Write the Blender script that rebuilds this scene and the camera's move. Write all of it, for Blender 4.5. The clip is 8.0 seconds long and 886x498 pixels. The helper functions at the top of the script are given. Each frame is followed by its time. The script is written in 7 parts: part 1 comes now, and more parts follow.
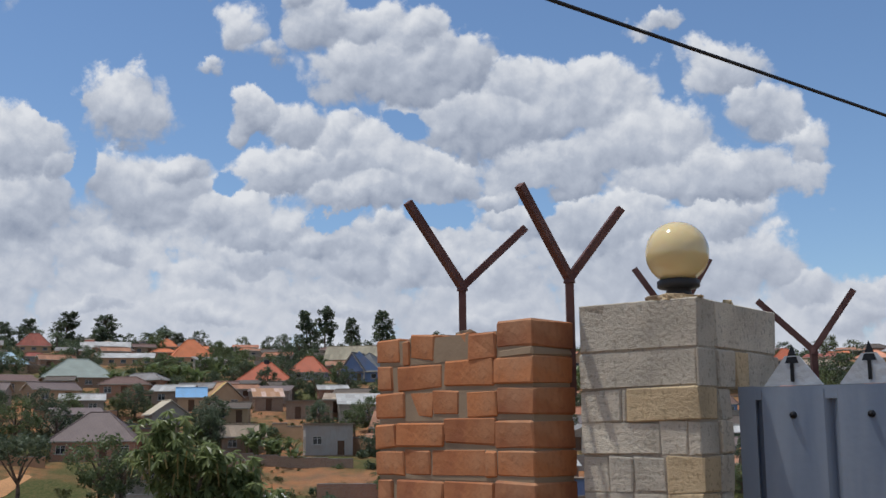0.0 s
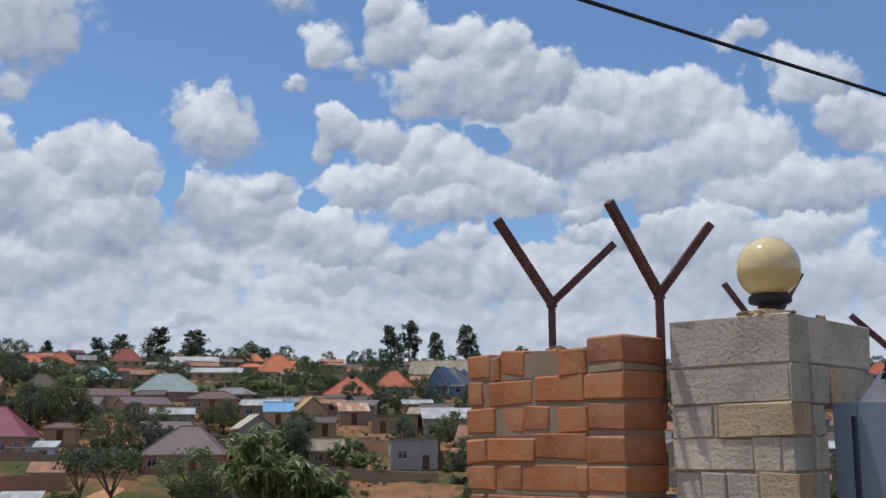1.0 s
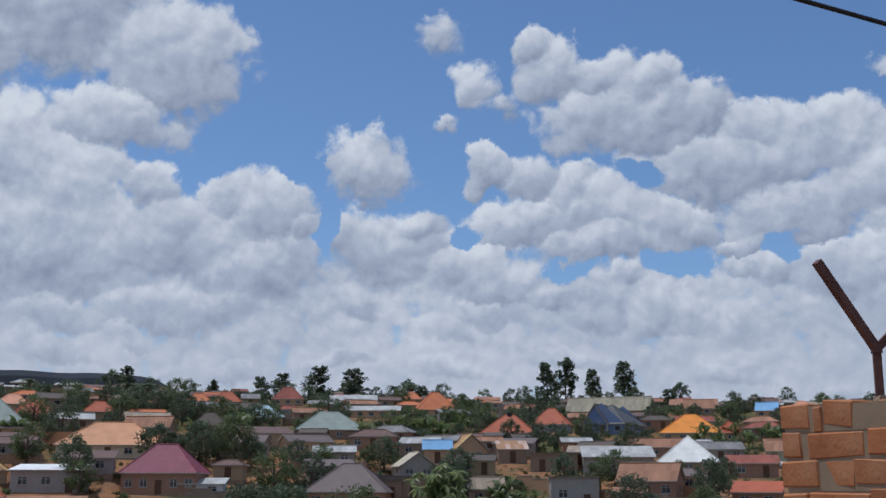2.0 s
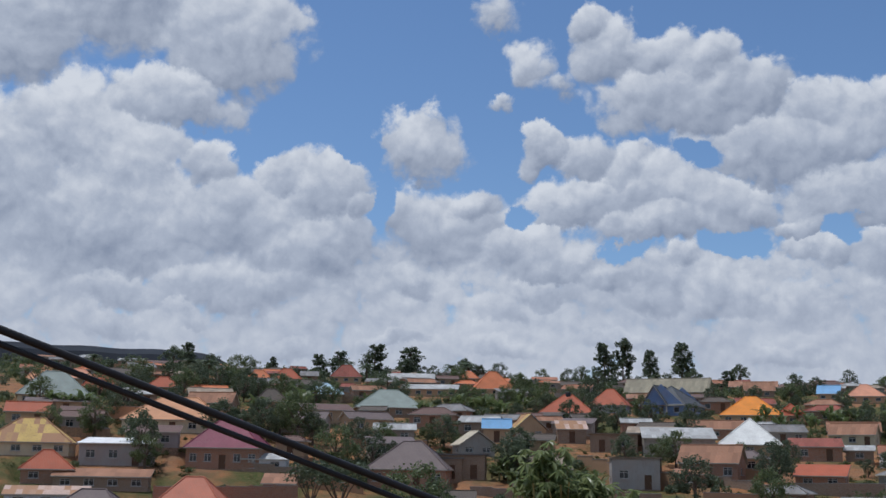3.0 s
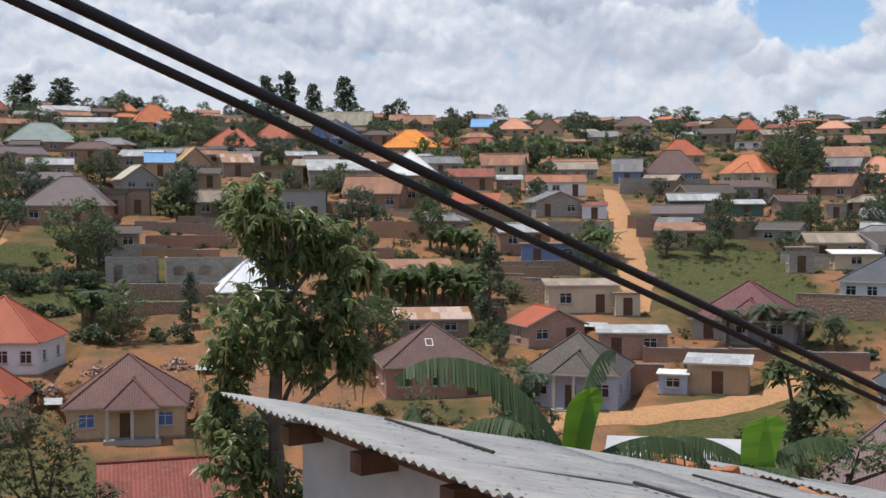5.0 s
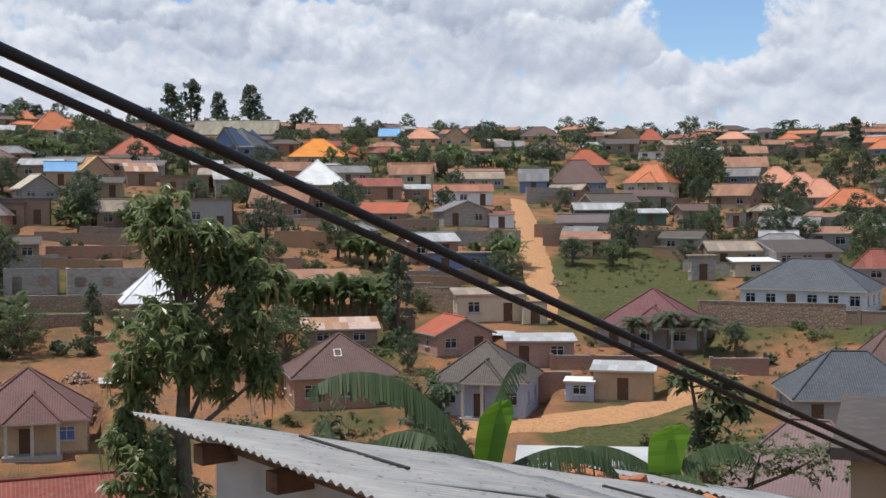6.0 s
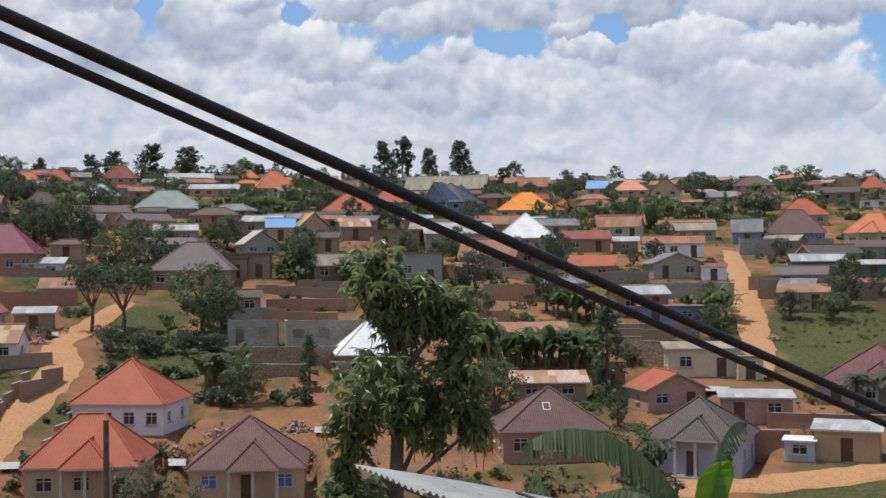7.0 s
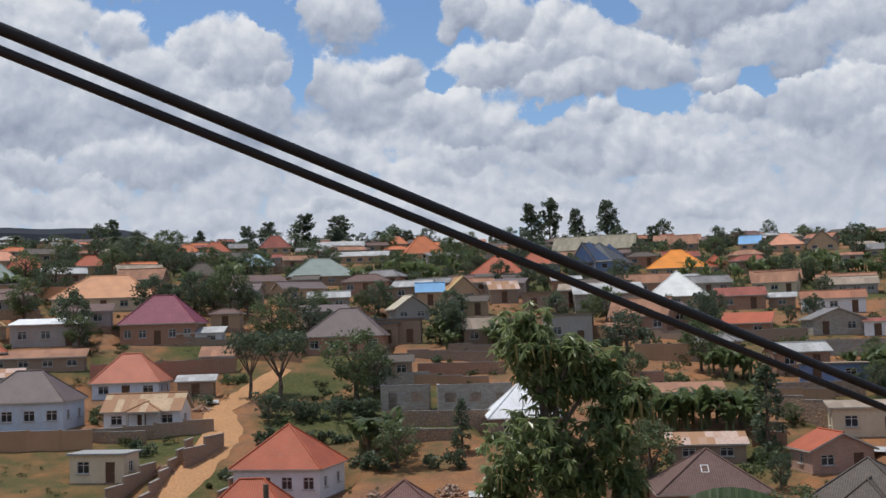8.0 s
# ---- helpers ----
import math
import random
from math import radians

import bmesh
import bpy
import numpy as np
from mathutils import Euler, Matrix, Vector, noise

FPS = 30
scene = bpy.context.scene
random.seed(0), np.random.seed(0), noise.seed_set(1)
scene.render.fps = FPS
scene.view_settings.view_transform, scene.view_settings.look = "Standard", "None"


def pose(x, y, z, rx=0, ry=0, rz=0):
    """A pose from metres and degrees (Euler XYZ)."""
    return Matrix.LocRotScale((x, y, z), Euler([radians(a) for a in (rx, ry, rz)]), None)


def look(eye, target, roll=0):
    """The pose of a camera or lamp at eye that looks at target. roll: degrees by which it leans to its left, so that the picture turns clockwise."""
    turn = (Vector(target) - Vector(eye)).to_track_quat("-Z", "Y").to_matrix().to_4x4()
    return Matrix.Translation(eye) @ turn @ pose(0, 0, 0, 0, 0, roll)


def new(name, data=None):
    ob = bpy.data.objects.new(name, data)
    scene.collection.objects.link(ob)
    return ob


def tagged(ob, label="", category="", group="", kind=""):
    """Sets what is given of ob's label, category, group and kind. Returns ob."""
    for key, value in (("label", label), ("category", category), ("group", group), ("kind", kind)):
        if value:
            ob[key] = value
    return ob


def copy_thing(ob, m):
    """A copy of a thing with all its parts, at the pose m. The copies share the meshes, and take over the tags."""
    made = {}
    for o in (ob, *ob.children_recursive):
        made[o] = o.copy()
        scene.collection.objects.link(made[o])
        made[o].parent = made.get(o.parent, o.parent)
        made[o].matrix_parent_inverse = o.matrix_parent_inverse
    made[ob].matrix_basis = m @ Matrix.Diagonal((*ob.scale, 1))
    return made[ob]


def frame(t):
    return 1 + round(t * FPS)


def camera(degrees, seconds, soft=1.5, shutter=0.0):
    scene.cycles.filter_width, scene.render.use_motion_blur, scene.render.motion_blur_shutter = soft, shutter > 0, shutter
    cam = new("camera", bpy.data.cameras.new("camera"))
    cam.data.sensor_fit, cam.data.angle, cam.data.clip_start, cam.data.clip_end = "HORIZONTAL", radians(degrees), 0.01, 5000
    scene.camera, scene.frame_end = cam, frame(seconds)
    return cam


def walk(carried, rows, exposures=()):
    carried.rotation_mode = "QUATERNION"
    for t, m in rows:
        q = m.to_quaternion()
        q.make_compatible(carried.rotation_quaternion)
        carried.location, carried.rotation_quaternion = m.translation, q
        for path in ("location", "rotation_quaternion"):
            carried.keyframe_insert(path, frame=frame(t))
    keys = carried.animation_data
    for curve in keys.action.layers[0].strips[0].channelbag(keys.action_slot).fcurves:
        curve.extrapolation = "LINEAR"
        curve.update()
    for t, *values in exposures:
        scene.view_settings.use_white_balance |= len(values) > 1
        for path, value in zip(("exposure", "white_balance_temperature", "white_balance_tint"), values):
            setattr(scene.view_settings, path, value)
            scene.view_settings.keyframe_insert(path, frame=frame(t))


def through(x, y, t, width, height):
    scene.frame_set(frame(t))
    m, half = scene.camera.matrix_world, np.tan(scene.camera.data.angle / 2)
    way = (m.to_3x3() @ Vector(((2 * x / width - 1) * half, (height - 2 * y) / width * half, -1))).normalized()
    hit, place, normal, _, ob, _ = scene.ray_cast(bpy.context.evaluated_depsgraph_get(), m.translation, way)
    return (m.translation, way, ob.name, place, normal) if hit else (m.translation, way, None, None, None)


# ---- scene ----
cam = camera(42.06, 8.0, soft=1.5)
PATH = [
    (0, pose(0.000, -0.000, -0.000, 99.26, 0.54, 0.00)),
    (0.5, pose(0.010, -0.044, -0.005, 100.42, 0.35, 2.96)),
    (1, pose(-0.020, -0.053, 0.001, 100.00, 0.30, 4.15)),
    (1.5, pose(-0.232, -0.046, 0.016, 100.71, -0.48, 7.71)),
    (2, pose(-0.541, -0.034, 0.051, 101.85, -0.07, 11.78)),
    (2.2, pose(-0.656, -0.059, 0.033, 102.00, -0.11, 13.20)),
    (3.3, pose(-1.770, -0.351, -0.017, 99.11, -0.72, 14.43)),
    (3.5, pose(-1.911, -0.335, -0.025, 95.56, -1.21, 13.26)),
    (3.6, pose(-1.975, -0.323, -0.027, 93.74, -1.50, 12.43)),
    (4, pose(-2.181, -0.205, -0.032, 92.57, -1.68, 9.73)),
    (4.5, pose(-2.301, 0.154, -0.084, 91.33, -1.38, 6.23)),
    (4.7, pose(-2.364, 0.258, -0.069, 90.07, -0.72, 2.76)),
    (5, pose(-2.453, 0.316, -0.024, 87.72, 0.21, -2.22)),
    (5.2, pose(-2.478, 0.285, -0.005, 87.49, 0.45, -3.53)),
    (6.3, pose(-2.500, 0.255, 0.038, 89.22, 0.26, -7.20)),
    (6.5, pose(-2.533, 0.244, 0.049, 90.38, 0.34, -2.06)),
    (7, pose(-2.538, 0.246, 0.047, 90.85, 0.58, 3.50)),
    (7.5, pose(-2.537, 0.274, 0.042, 91.36, 2.04, 7.52)),
    (8, pose(-2.504, 0.088, 0.029, 94.11, 1.82, 10.93)),
]
EXPOSURES = [(t, e, {0: 6280, 1: 6050, 2: 5800, 3.3: 6000, 4: 6130}.get(t, 6290), 10) for t, e in ((0, -0.19), (1, -0.2), (2, -0.4), (3.3, -0.33), (4, -0.1), (4.5, 0.0), (5, 0.12), (6.5, 0.08), (7, 0.03), (7.5, 0.03), (8, -0.14))]
walk(cam, PATH, EXPOSURES)

# ---- world, sun ----
SUN_EL, SUN_AZ = 71.0, -86.0        # azimuth clockwise from +y
world = bpy.data.worlds.new("world")
scene.world = world
world.use_nodes = True
WN, WL = world.node_tree.nodes, world.node_tree.links
WN.clear()


def wmath(op, a, b=None, c=None, clamp=False):
    n = WN.new("ShaderNodeMath")
    n.operation, n.use_clamp = op, clamp
    for i, v in enumerate((a, b, c)):
        if v is None:
            continue
        if isinstance(v, (int, float)):
            n.inputs[i].default_value = v
        else:
            WL.new(v, n.inputs[i])
    return n.outputs[0]


def wramp(v, lo, hi):
    n = WN.new("ShaderNodeMapRange")
    n.interpolation_type = "SMOOTHSTEP"
    WL.new(v, n.inputs["Value"])
    n.inputs["From Min"].default_value, n.inputs["From Max"].default_value = lo, hi
    return n.outputs["Result"]


def wnoise(vec, scale, detail, rough=0.55, dist=0.0):
    n = WN.new("ShaderNodeTexNoise")
    n.inputs["Scale"].default_value, n.inputs["Detail"].default_value = scale, detail
    n.inputs["Roughness"].default_value, n.inputs["Distortion"].default_value = rough, dist
    WL.new(vec, n.inputs["Vector"])
    return n.outputs["Fac"]


coords = WN.new("ShaderNodeTexCoord").outputs["Generated"]
sep = WN.new("ShaderNodeSeparateXYZ")
WL.new(coords, sep.inputs[0])
AZ = wmath("MULTIPLY", wmath("ARCTAN2", sep.outputs[0], sep.outputs[1]), 57.29578)
EL = wmath("MULTIPLY", wmath("ARCSINE", sep.outputs[2]), 57.29578)


def wvec(op, a, b=None, c=None):
    n = WN.new("ShaderNodeVectorMath")
    n.operation = op
    for i, v in enumerate((a, b, c)):
        if isinstance(v, tuple):
            n.inputs[i].default_value = v
        elif v is not None:
            WL.new(v, n.inputs[i])
    return n.outputs["Value"] if op == "DOT_PRODUCT" else n.outputs["Vector"]


def wmix(fac, a, b):
    n = WN.new("ShaderNodeMix")
    for i, v in ((0, fac), (2, a), (3, b)):
        if isinstance(v, (int, float)):
            n.inputs[i].default_value = v
        else:
            WL.new(v, n.inputs[i])
    return n.outputs[0]


# the sky plane in degrees, bent by turbulence
bend = WN.new("ShaderNodeTexNoise")
bend.inputs["Scale"].default_value, bend.inputs["Detail"].default_value, bend.inputs["Roughness"].default_value = 13.0, 6.0, 0.6
WL.new(coords, bend.inputs["Vector"])
flat = WN.new("ShaderNodeCombineXYZ")
WL.new(AZ, flat.inputs[0]), WL.new(EL, flat.inputs[1])
SKY = wvec("ADD", flat.outputs[0], wvec("MULTIPLY", wvec("SUBTRACT", bend.outputs["Color"], (0.5, 0.5, 0.5)), (4.6, 4.6, 0.0)))
FIELD = [wmath("MINIMUM", wmath("MULTIPLY", wmath("SUBTRACT", 11.6, EL), 0.3), 0.5), 0.15]


def bank(a, e, ra, re, k=1.0):
    """A cumulus lump: azimuth, elevation, half width, half height, thickness; lit from above."""
    q = wvec("MULTIPLY_ADD", SKY, (1 / ra, 1 / re, 0.0), (-a / ra, -e / re, 0.0))
    thick = wmath("MULTIPLY_ADD", wvec("DOT_PRODUCT", q, q), -k, k)
    over = wramp(wmath("SUBTRACT", thick, FIELD[0]), -0.3, 0.3)
    FIELD[1] = wmix(over, FIELD[1], wvec("DOT_PRODUCT", q, (-0.16, 0.72, 0.0)))
    FIELD[0] = wmath("MAXIMUM", FIELD[0], thick)


def gap(a, e, ra, re):
    """A blue hole between the lumps."""
    q = wvec("MULTIPLY_ADD", SKY, (1 / ra, 1 / re, 0.0), (-a / ra, -e / re, 0.0))
    FIELD[0] = wmath("SUBTRACT", FIELD[0], wmath("MAXIMUM", 0.0, wmath("MULTIPLY_ADD", wvec("DOT_PRODUCT", q, q), -1.1, 1.1)))


bank(-32.7, 23.6, 8.1, 4.2)
bank(-25.9, 20.7, 4.2, 3.1)
bank(-29, 17.4, 3.5, 1.5, 0.9)
bank(-35.6, 20.7, 3.4, 3.1)
bank(-33.1, 15.8, 3.7, 2.7)
bank(-30.7, 14.2, 3.4, 3.1)
bank(-31.7, 11.2, 7, 3.7)
bank(-36.7, 13.6, 4.2, 3.7)
bank(-26.2, 14.1, 1.7, 1.4)
bank(-24.6, 12.1, 4.2, 2.5)
bank(-23, 14.1, 1.5, 1.3)
bank(-20.8, 13.3, 2.7, 1.9)
bank(-18.9, 12.5, 1, 1, 0.9)
bank(-21.5, 10.9, 4.2, 2.2)
bank(-15.7, 15.8, 2.2, 1.6, 0.75)
bank(-15.6, 16.8, 1, 0.9, 0.55)
bank(-17.2, 16, 0.8, 0.8, 0.5)
bank(-10.1, 20, 1.2, 1.3, 0.5)
bank(-12.1, 22.4, 1.2, 1, 0.42)
bank(-11.6, 17.9, 0.7, 0.5, 0.45)
bank(-9, 19, 1.1, 0.7, 0.4)
bank(-14.2, 11.9, 3, 2.5)
bank(-13.2, 13.4, 1.3, 1)
bank(-15.9, 12.4, 1.7, 1.4, 0.9)
bank(-10.5, 11, 2.8, 1.5)
bank(-8.5, 10.5, 2.2, 1.4)
bank(-5.7, 9.6, 2, 1.1)
bank(-4.3, 9.6, 1.7, 1)
bank(-7, 21.8, 1.3, 1.2)
bank(-5.9, 20.4, 2.2, 2)
bank(-3.4, 20.3, 2.5, 1.5)
bank(-1.4, 19.7, 2, 1.4)
bank(-2, 18.1, 4.8, 2.1)
bank(1.1, 18.2, 1.7, 1.5)
bank(3.8, 17.2, 2.5, 1.4)
bank(5.7, 16.7, 2.5, 1.5)
bank(7.5, 16.6, 2.2, 1.7)
bank(2.9, 15.6, 5.6, 2)
bank(8.7, 16, 2.8, 2)
bank(3.5, 15.5, 3.7, 2.1)
bank(10, 14.3, 4.5, 2.1)
bank(13.3, 12.8, 4.2, 1.5)
bank(17.3, 11.9, 2.2, 1.2)
bank(6.3, 13.4, 4.8, 1.7)
bank(14.6, 17.3, 2.4, 1.3, 0.9)
bank(16.2, 15.5, 2, 1.4, 0.8)
bank(17.9, 13.8, 1.3, 1.3, 0.6)
bank(11.1, 19.5, 1.2, 0.6, 0.6)
bank(-9.9, 15.8, 1.1, 0.9)
bank(-7.6, 15.4, 2.1, 1.3)
bank(-5.6, 14.6, 2, 1.3)
bank(-3.9, 13.4, 3.9, 1.7)
bank(-0.5, 12.8, 3.4, 1.4)
bank(-7.9, 13.3, 3.1, 1.5)
bank(-3.1, 12, 4.8, 1.1)
bank(4, 12.3, 1.2, 0.9, 0.9)
bank(5.1, 10.6, 1.7, 1.1)
bank(7.9, 10.2, 3.1, 1.5, 0.95)
bank(13.2, 10, 3.1, 1.5)
bank(16.3, 8.5, 2.5, 1.7)
bank(11.7, 8.2, 5.1, 2)
bank(6.5, 10.8, 1.7, 1.1, 0.9)
bank(18.3, 7.1, 1.7, 1.3)
bank(9.8, 10, 3.1, 2)
bank(13.7, 9.9, 2, 1.5)
bank(16.1, 8.2, 2, 1.5)
bank(17.6, 7, 1.5, 1.3)
bank(13.1, 7.7, 4.8, 2)
bank(13.7, 12.3, 6.5, 1.2, 0.95)
bank(21, 6.2, 1.5, 1)
bank(22.7, 7.1, 2, 1.3)
bank(22.8, 9, 0.7, 1, 0.8)
bank(19.7, 5.4, 3.1, 1.1)
bank(26.3, 6.4, 2.8, 1.7)
bank(-10.2, 10.8, 3.7, 1.7)
bank(-8, 10.3, 2.2, 1.4)
bank(3.1, 12, 1.5, 0.8, 0.9)
bank(3.8, 10.9, 1.3, 0.8, 0.9)
bank(3.4, 8.5, 1.4, 1)
bank(-0.3, 8.5, 4.2, 1.3)
bank(-4.2, 9, 2, 1.3)
bank(-3.3, 10.1, 1.4, 0.8, 0.95)
bank(-25.3, 8.8, 5.6, 1.4)
bank(-30, 8.1, 4.2, 1.3)
bank(-15.9, 9.2, 1.5, 1)
bank(-12.5, 7.9, 2.2, 1)
bank(-9.3, 8.9, 2.5, 1)
bank(-2.1, 8, 1.5, 1)
bank(3.3, 8.2, 2.5, 1.4)
bank(0.9, 8.6, 2, 1)
bank(7.4, 10.2, 2.5, 1.7)
bank(-30.5, 6.3, 2.8, 1)
bank(-26.9, 7.3, 1.3, 0.7, 0.9)
bank(-22.2, 5.6, 1.7, 0.7)
bank(-17, 6.2, 2.5, 0.6)
bank(-11.9, 6, 2.5, 0.7)
bank(-5.7, 6.2, 3.4, 0.7)
bank(2.2, 5.8, 2.8, 0.8)
bank(7, 4.7, 1.7, 0.7)
gap(-19.4, 15.7, 1.7, 1.1)
gap(-17.4, 12.9, 0.8, 1.7)
gap(-1.3, 15.3, 1.3, 0.8)
gap(-0.1, 10.7, 2.5, 0.9)
gap(-10.8, 12.9, 1.1, 0.8)
gap(-5.4, 11, 1.4, 0.6)
gap(5.9, 11.4, 0.8, 0.7)
gap(0.3, 10.4, 2.5, 0.8)
gap(5.4, 12, 1.1, 1)
gap(20.2, 8.5, 2.2, 2.2)
gap(18.9, 9.8, 4.4, 2.6)
gap(22.5, 12.0, 4.2, 2.8)
wide = wmath("MULTIPLY", wmath("SUBTRACT", wnoise(coords, 3.2, 3.0), 0.5), 5.0)
beyond = wmath("MAXIMUM", wramp(wmath("ABSOLUTE", AZ), 38, 50), wramp(EL, 25, 31))
field = wmix(beyond, wmath("MAXIMUM", FIELD[0], -0.9), wide)


def relief(vec):
    """Cauliflower lumps at two sizes, and turbulence."""
    out = wmath("MULTIPLY", wnoise(vec, 34.0, 5.0, 0.6), 1.9)
    for scale, k in ((36.0, 0.75), (88.0, 0.36)):
        vor = WN.new("ShaderNodeTexVoronoi")
        vor.inputs["Scale"].default_value = scale
        WL.new(vec, vor.inputs["Vector"])
        out = wmath("MULTIPLY_ADD", vor.outputs["Distance"], -k, out)
    return out


curl = wvec("MULTIPLY_ADD", bend.outputs["Color"], (0.03, 0.03, 0.03), coords)
puff = relief(curl)
lit_side = wmath("SUBTRACT", puff, relief(wvec("ADD", curl, (-0.003, 0.0, 0.0075))))
dens = wmath("ADD", field, wmath("MULTIPLY", wmath("SUBTRACT", puff, 0.28), 0.9))
alpha = wramp(dens, -0.2, 0.42)
body = wmath("MULTIPLY_ADD", wmath("MINIMUM", wmath("MAXIMUM", FIELD[1], -1.0), 1.0), 0.6, 0.53)
body = wmath("MULTIPLY_ADD", wmath("SUBTRACT", wnoise(coords, 7.0, 4.0, 0.5), 0.5), 0.7, body)
bright = wmath("MULTIPLY_ADD", lit_side, 0.27, body)
bright = wmath("MULTIPLY_ADD", wmath("SUBTRACT", puff, 0.5), 0.16, bright, True)
tone = WN.new("ShaderNodeValToRGB")
WL.new(bright, tone.inputs[0])
tone.color_ramp.elements[0].position, tone.color_ramp.elements[0].color = 0.05, (0.31, 0.355, 0.45, 1)
tone.color_ramp.elements[1].position, tone.color_ramp.elements[1].color = 0.95, (0.84, 0.85, 0.87, 1)
middle = tone.color_ramp.elements.new(0.5)
middle.color = (0.53, 0.57, 0.65, 1)
cloud = WN.new("ShaderNodeMix")
cloud.data_type = "RGBA"
WL.new(wmath("MULTIPLY", wramp(EL, 10.5, 4.0), 0.4), cloud.inputs[0])
WL.new(tone.outputs[0], cloud.inputs[6])
cloud.inputs[7].default_value = (0.62, 0.64, 0.7, 1)
sky = WN.new("ShaderNodeTexSky")
sky.sky_type, sky.sun_disc = "NISHITA", False
sky.ozone_density, sky.dust_density, sky.air_density = 5.0, 0.2, 1.0
sky.sun_elevation, sky.sun_rotation = radians(SUN_EL), radians(SUN_AZ)
sky_dim = WN.new("ShaderNodeVectorMath")
sky_dim.operation = "SCALE"
WL.new(sky.outputs[0], sky_dim.inputs[0])
sky_dim.inputs["Scale"].default_value = 0.125
full = WN.new("ShaderNodeMix")
full.data_type = "RGBA"
WL.new(alpha, full.inputs[0]), WL.new(sky_dim.outputs[0], full.inputs[6]), WL.new(cloud.outputs[2], full.inputs[7])
bg = WN.new("ShaderNodeBackground")
WL.new(full.outputs[2], bg.inputs[0])
WL.new(bg.outputs[0], WN.new("ShaderNodeOutputWorld").inputs[0])

sun = new("sun", bpy.data.lights.new("sun", "SUN"))
sun.data.energy, sun.data.angle, sun.data.color = 3.5, radians(0.5), (1.0, 0.95, 0.88)
sa, se = radians(SUN_AZ), radians(SUN_EL)
sun.matrix_world = look((math.sin(sa) * math.cos(se) * 50, math.cos(sa) * math.cos(se) * 50, math.sin(se) * 50), (0, 0, 0))

# ---- materials ----
MATS = {}


class Shader:
    """Small wrapper for node materials."""

    def __init__(self, name, rough=0.8, metal=0.0, spec=0.3):
        self.mat = bpy.data.materials.new(name)
        self.mat.use_nodes = True
        self.n, self.l = self.mat.node_tree.nodes, self.mat.node_tree.links
        self.p = self.n["Principled BSDF"]
        self.p.inputs["Roughness"].default_value, self.p.inputs["Metallic"].default_value = rough, metal
        self.p.inputs["Specular IOR Level"].default_value = spec

    def tex(self, kind, scale, space="Object", detail=4.0, stretch=(1, 1, 1)):
        tc = self.n.new("ShaderNodeTexCoord")
        mp = self.n.new("ShaderNodeMapping")
        mp.inputs["Scale"].default_value = stretch
        self.l.new(tc.outputs[space], mp.inputs[0])
        t = self.n.new(kind)
        t.inputs["Scale"].default_value = scale
        if kind == "ShaderNodeTexNoise":
            t.inputs["Detail"].default_value = detail
        self.l.new(mp.outputs[0], t.inputs["Vector"])
        return t

    def ramp(self, src, lo, hi):
        m = self.n.new("ShaderNodeMapRange")
        m.inputs["From Min"].default_value, m.inputs["From Max"].default_value = lo, hi
        self.l.new(src, m.inputs["Value"])
        return m.outputs["Result"]

    def mix(self, fac, a, b):
        m = self.n.new("ShaderNodeMix")
        m.data_type = "RGBA"
        for i, v in ((0, fac), (6, a), (7, b)):
            if isinstance(v, tuple):
                m.inputs[i].default_value = (*v, 1)
            elif isinstance(v, (int, float)):
                m.inputs[i].default_value = v
            else:
                self.l.new(v, m.inputs[i])
        return m.outputs[2]

    def val(self, op, a, b):
        m = self.n.new("ShaderNodeMath")
        m.operation = op
        for i, v in ((0, a), (1, b)):
            if isinstance(v, (int, float)):
                m.inputs[i].default_value = v
            else:
                self.l.new(v, m.inputs[i])
        return m.outputs[0]

    def rand(self):
        return self.n.new("ShaderNodeObjectInfo").outputs["Random"]

    def island(self):
        return self.n.new("ShaderNodeNewGeometry").outputs["Random Per Island"]

    def color(self, v):
        if isinstance(v, tuple):
            self.p.inputs["Base Color"].default_value = (*v, 1)
        else:
            self.l.new(v, self.p.inputs["Base Color"])
        return self

    def bump(self, src, strength=0.3, dist=0.02):
        b = self.n.new("ShaderNodeBump")
        b.inputs["Strength"].default_value, b.inputs["Distance"].default_value = strength, dist
        self.l.new(src, b.inputs["Height"])
        self.l.new(b.outputs[0], self.p.inputs["Normal"])
        return self


def dark(c, k):
    return tuple(v * k for v in c)


def plain(name, rgb, rough=0.7, metal=0.0, var=0.25, scale=6.0):
    if name not in MATS:
        s = Shader(name, rough, metal)
        n1, n2 = s.tex("ShaderNodeTexNoise", scale), s.tex("ShaderNodeTexNoise", scale * 9)
        s.color(s.mix(s.ramp(n1.outputs[0], 0.35, 0.7), rgb, dark(rgb, 1 - var)))
        s.bump(n2.outputs[0], 0.25, 0.01)
        MATS[name] = s.mat
    return MATS[name]


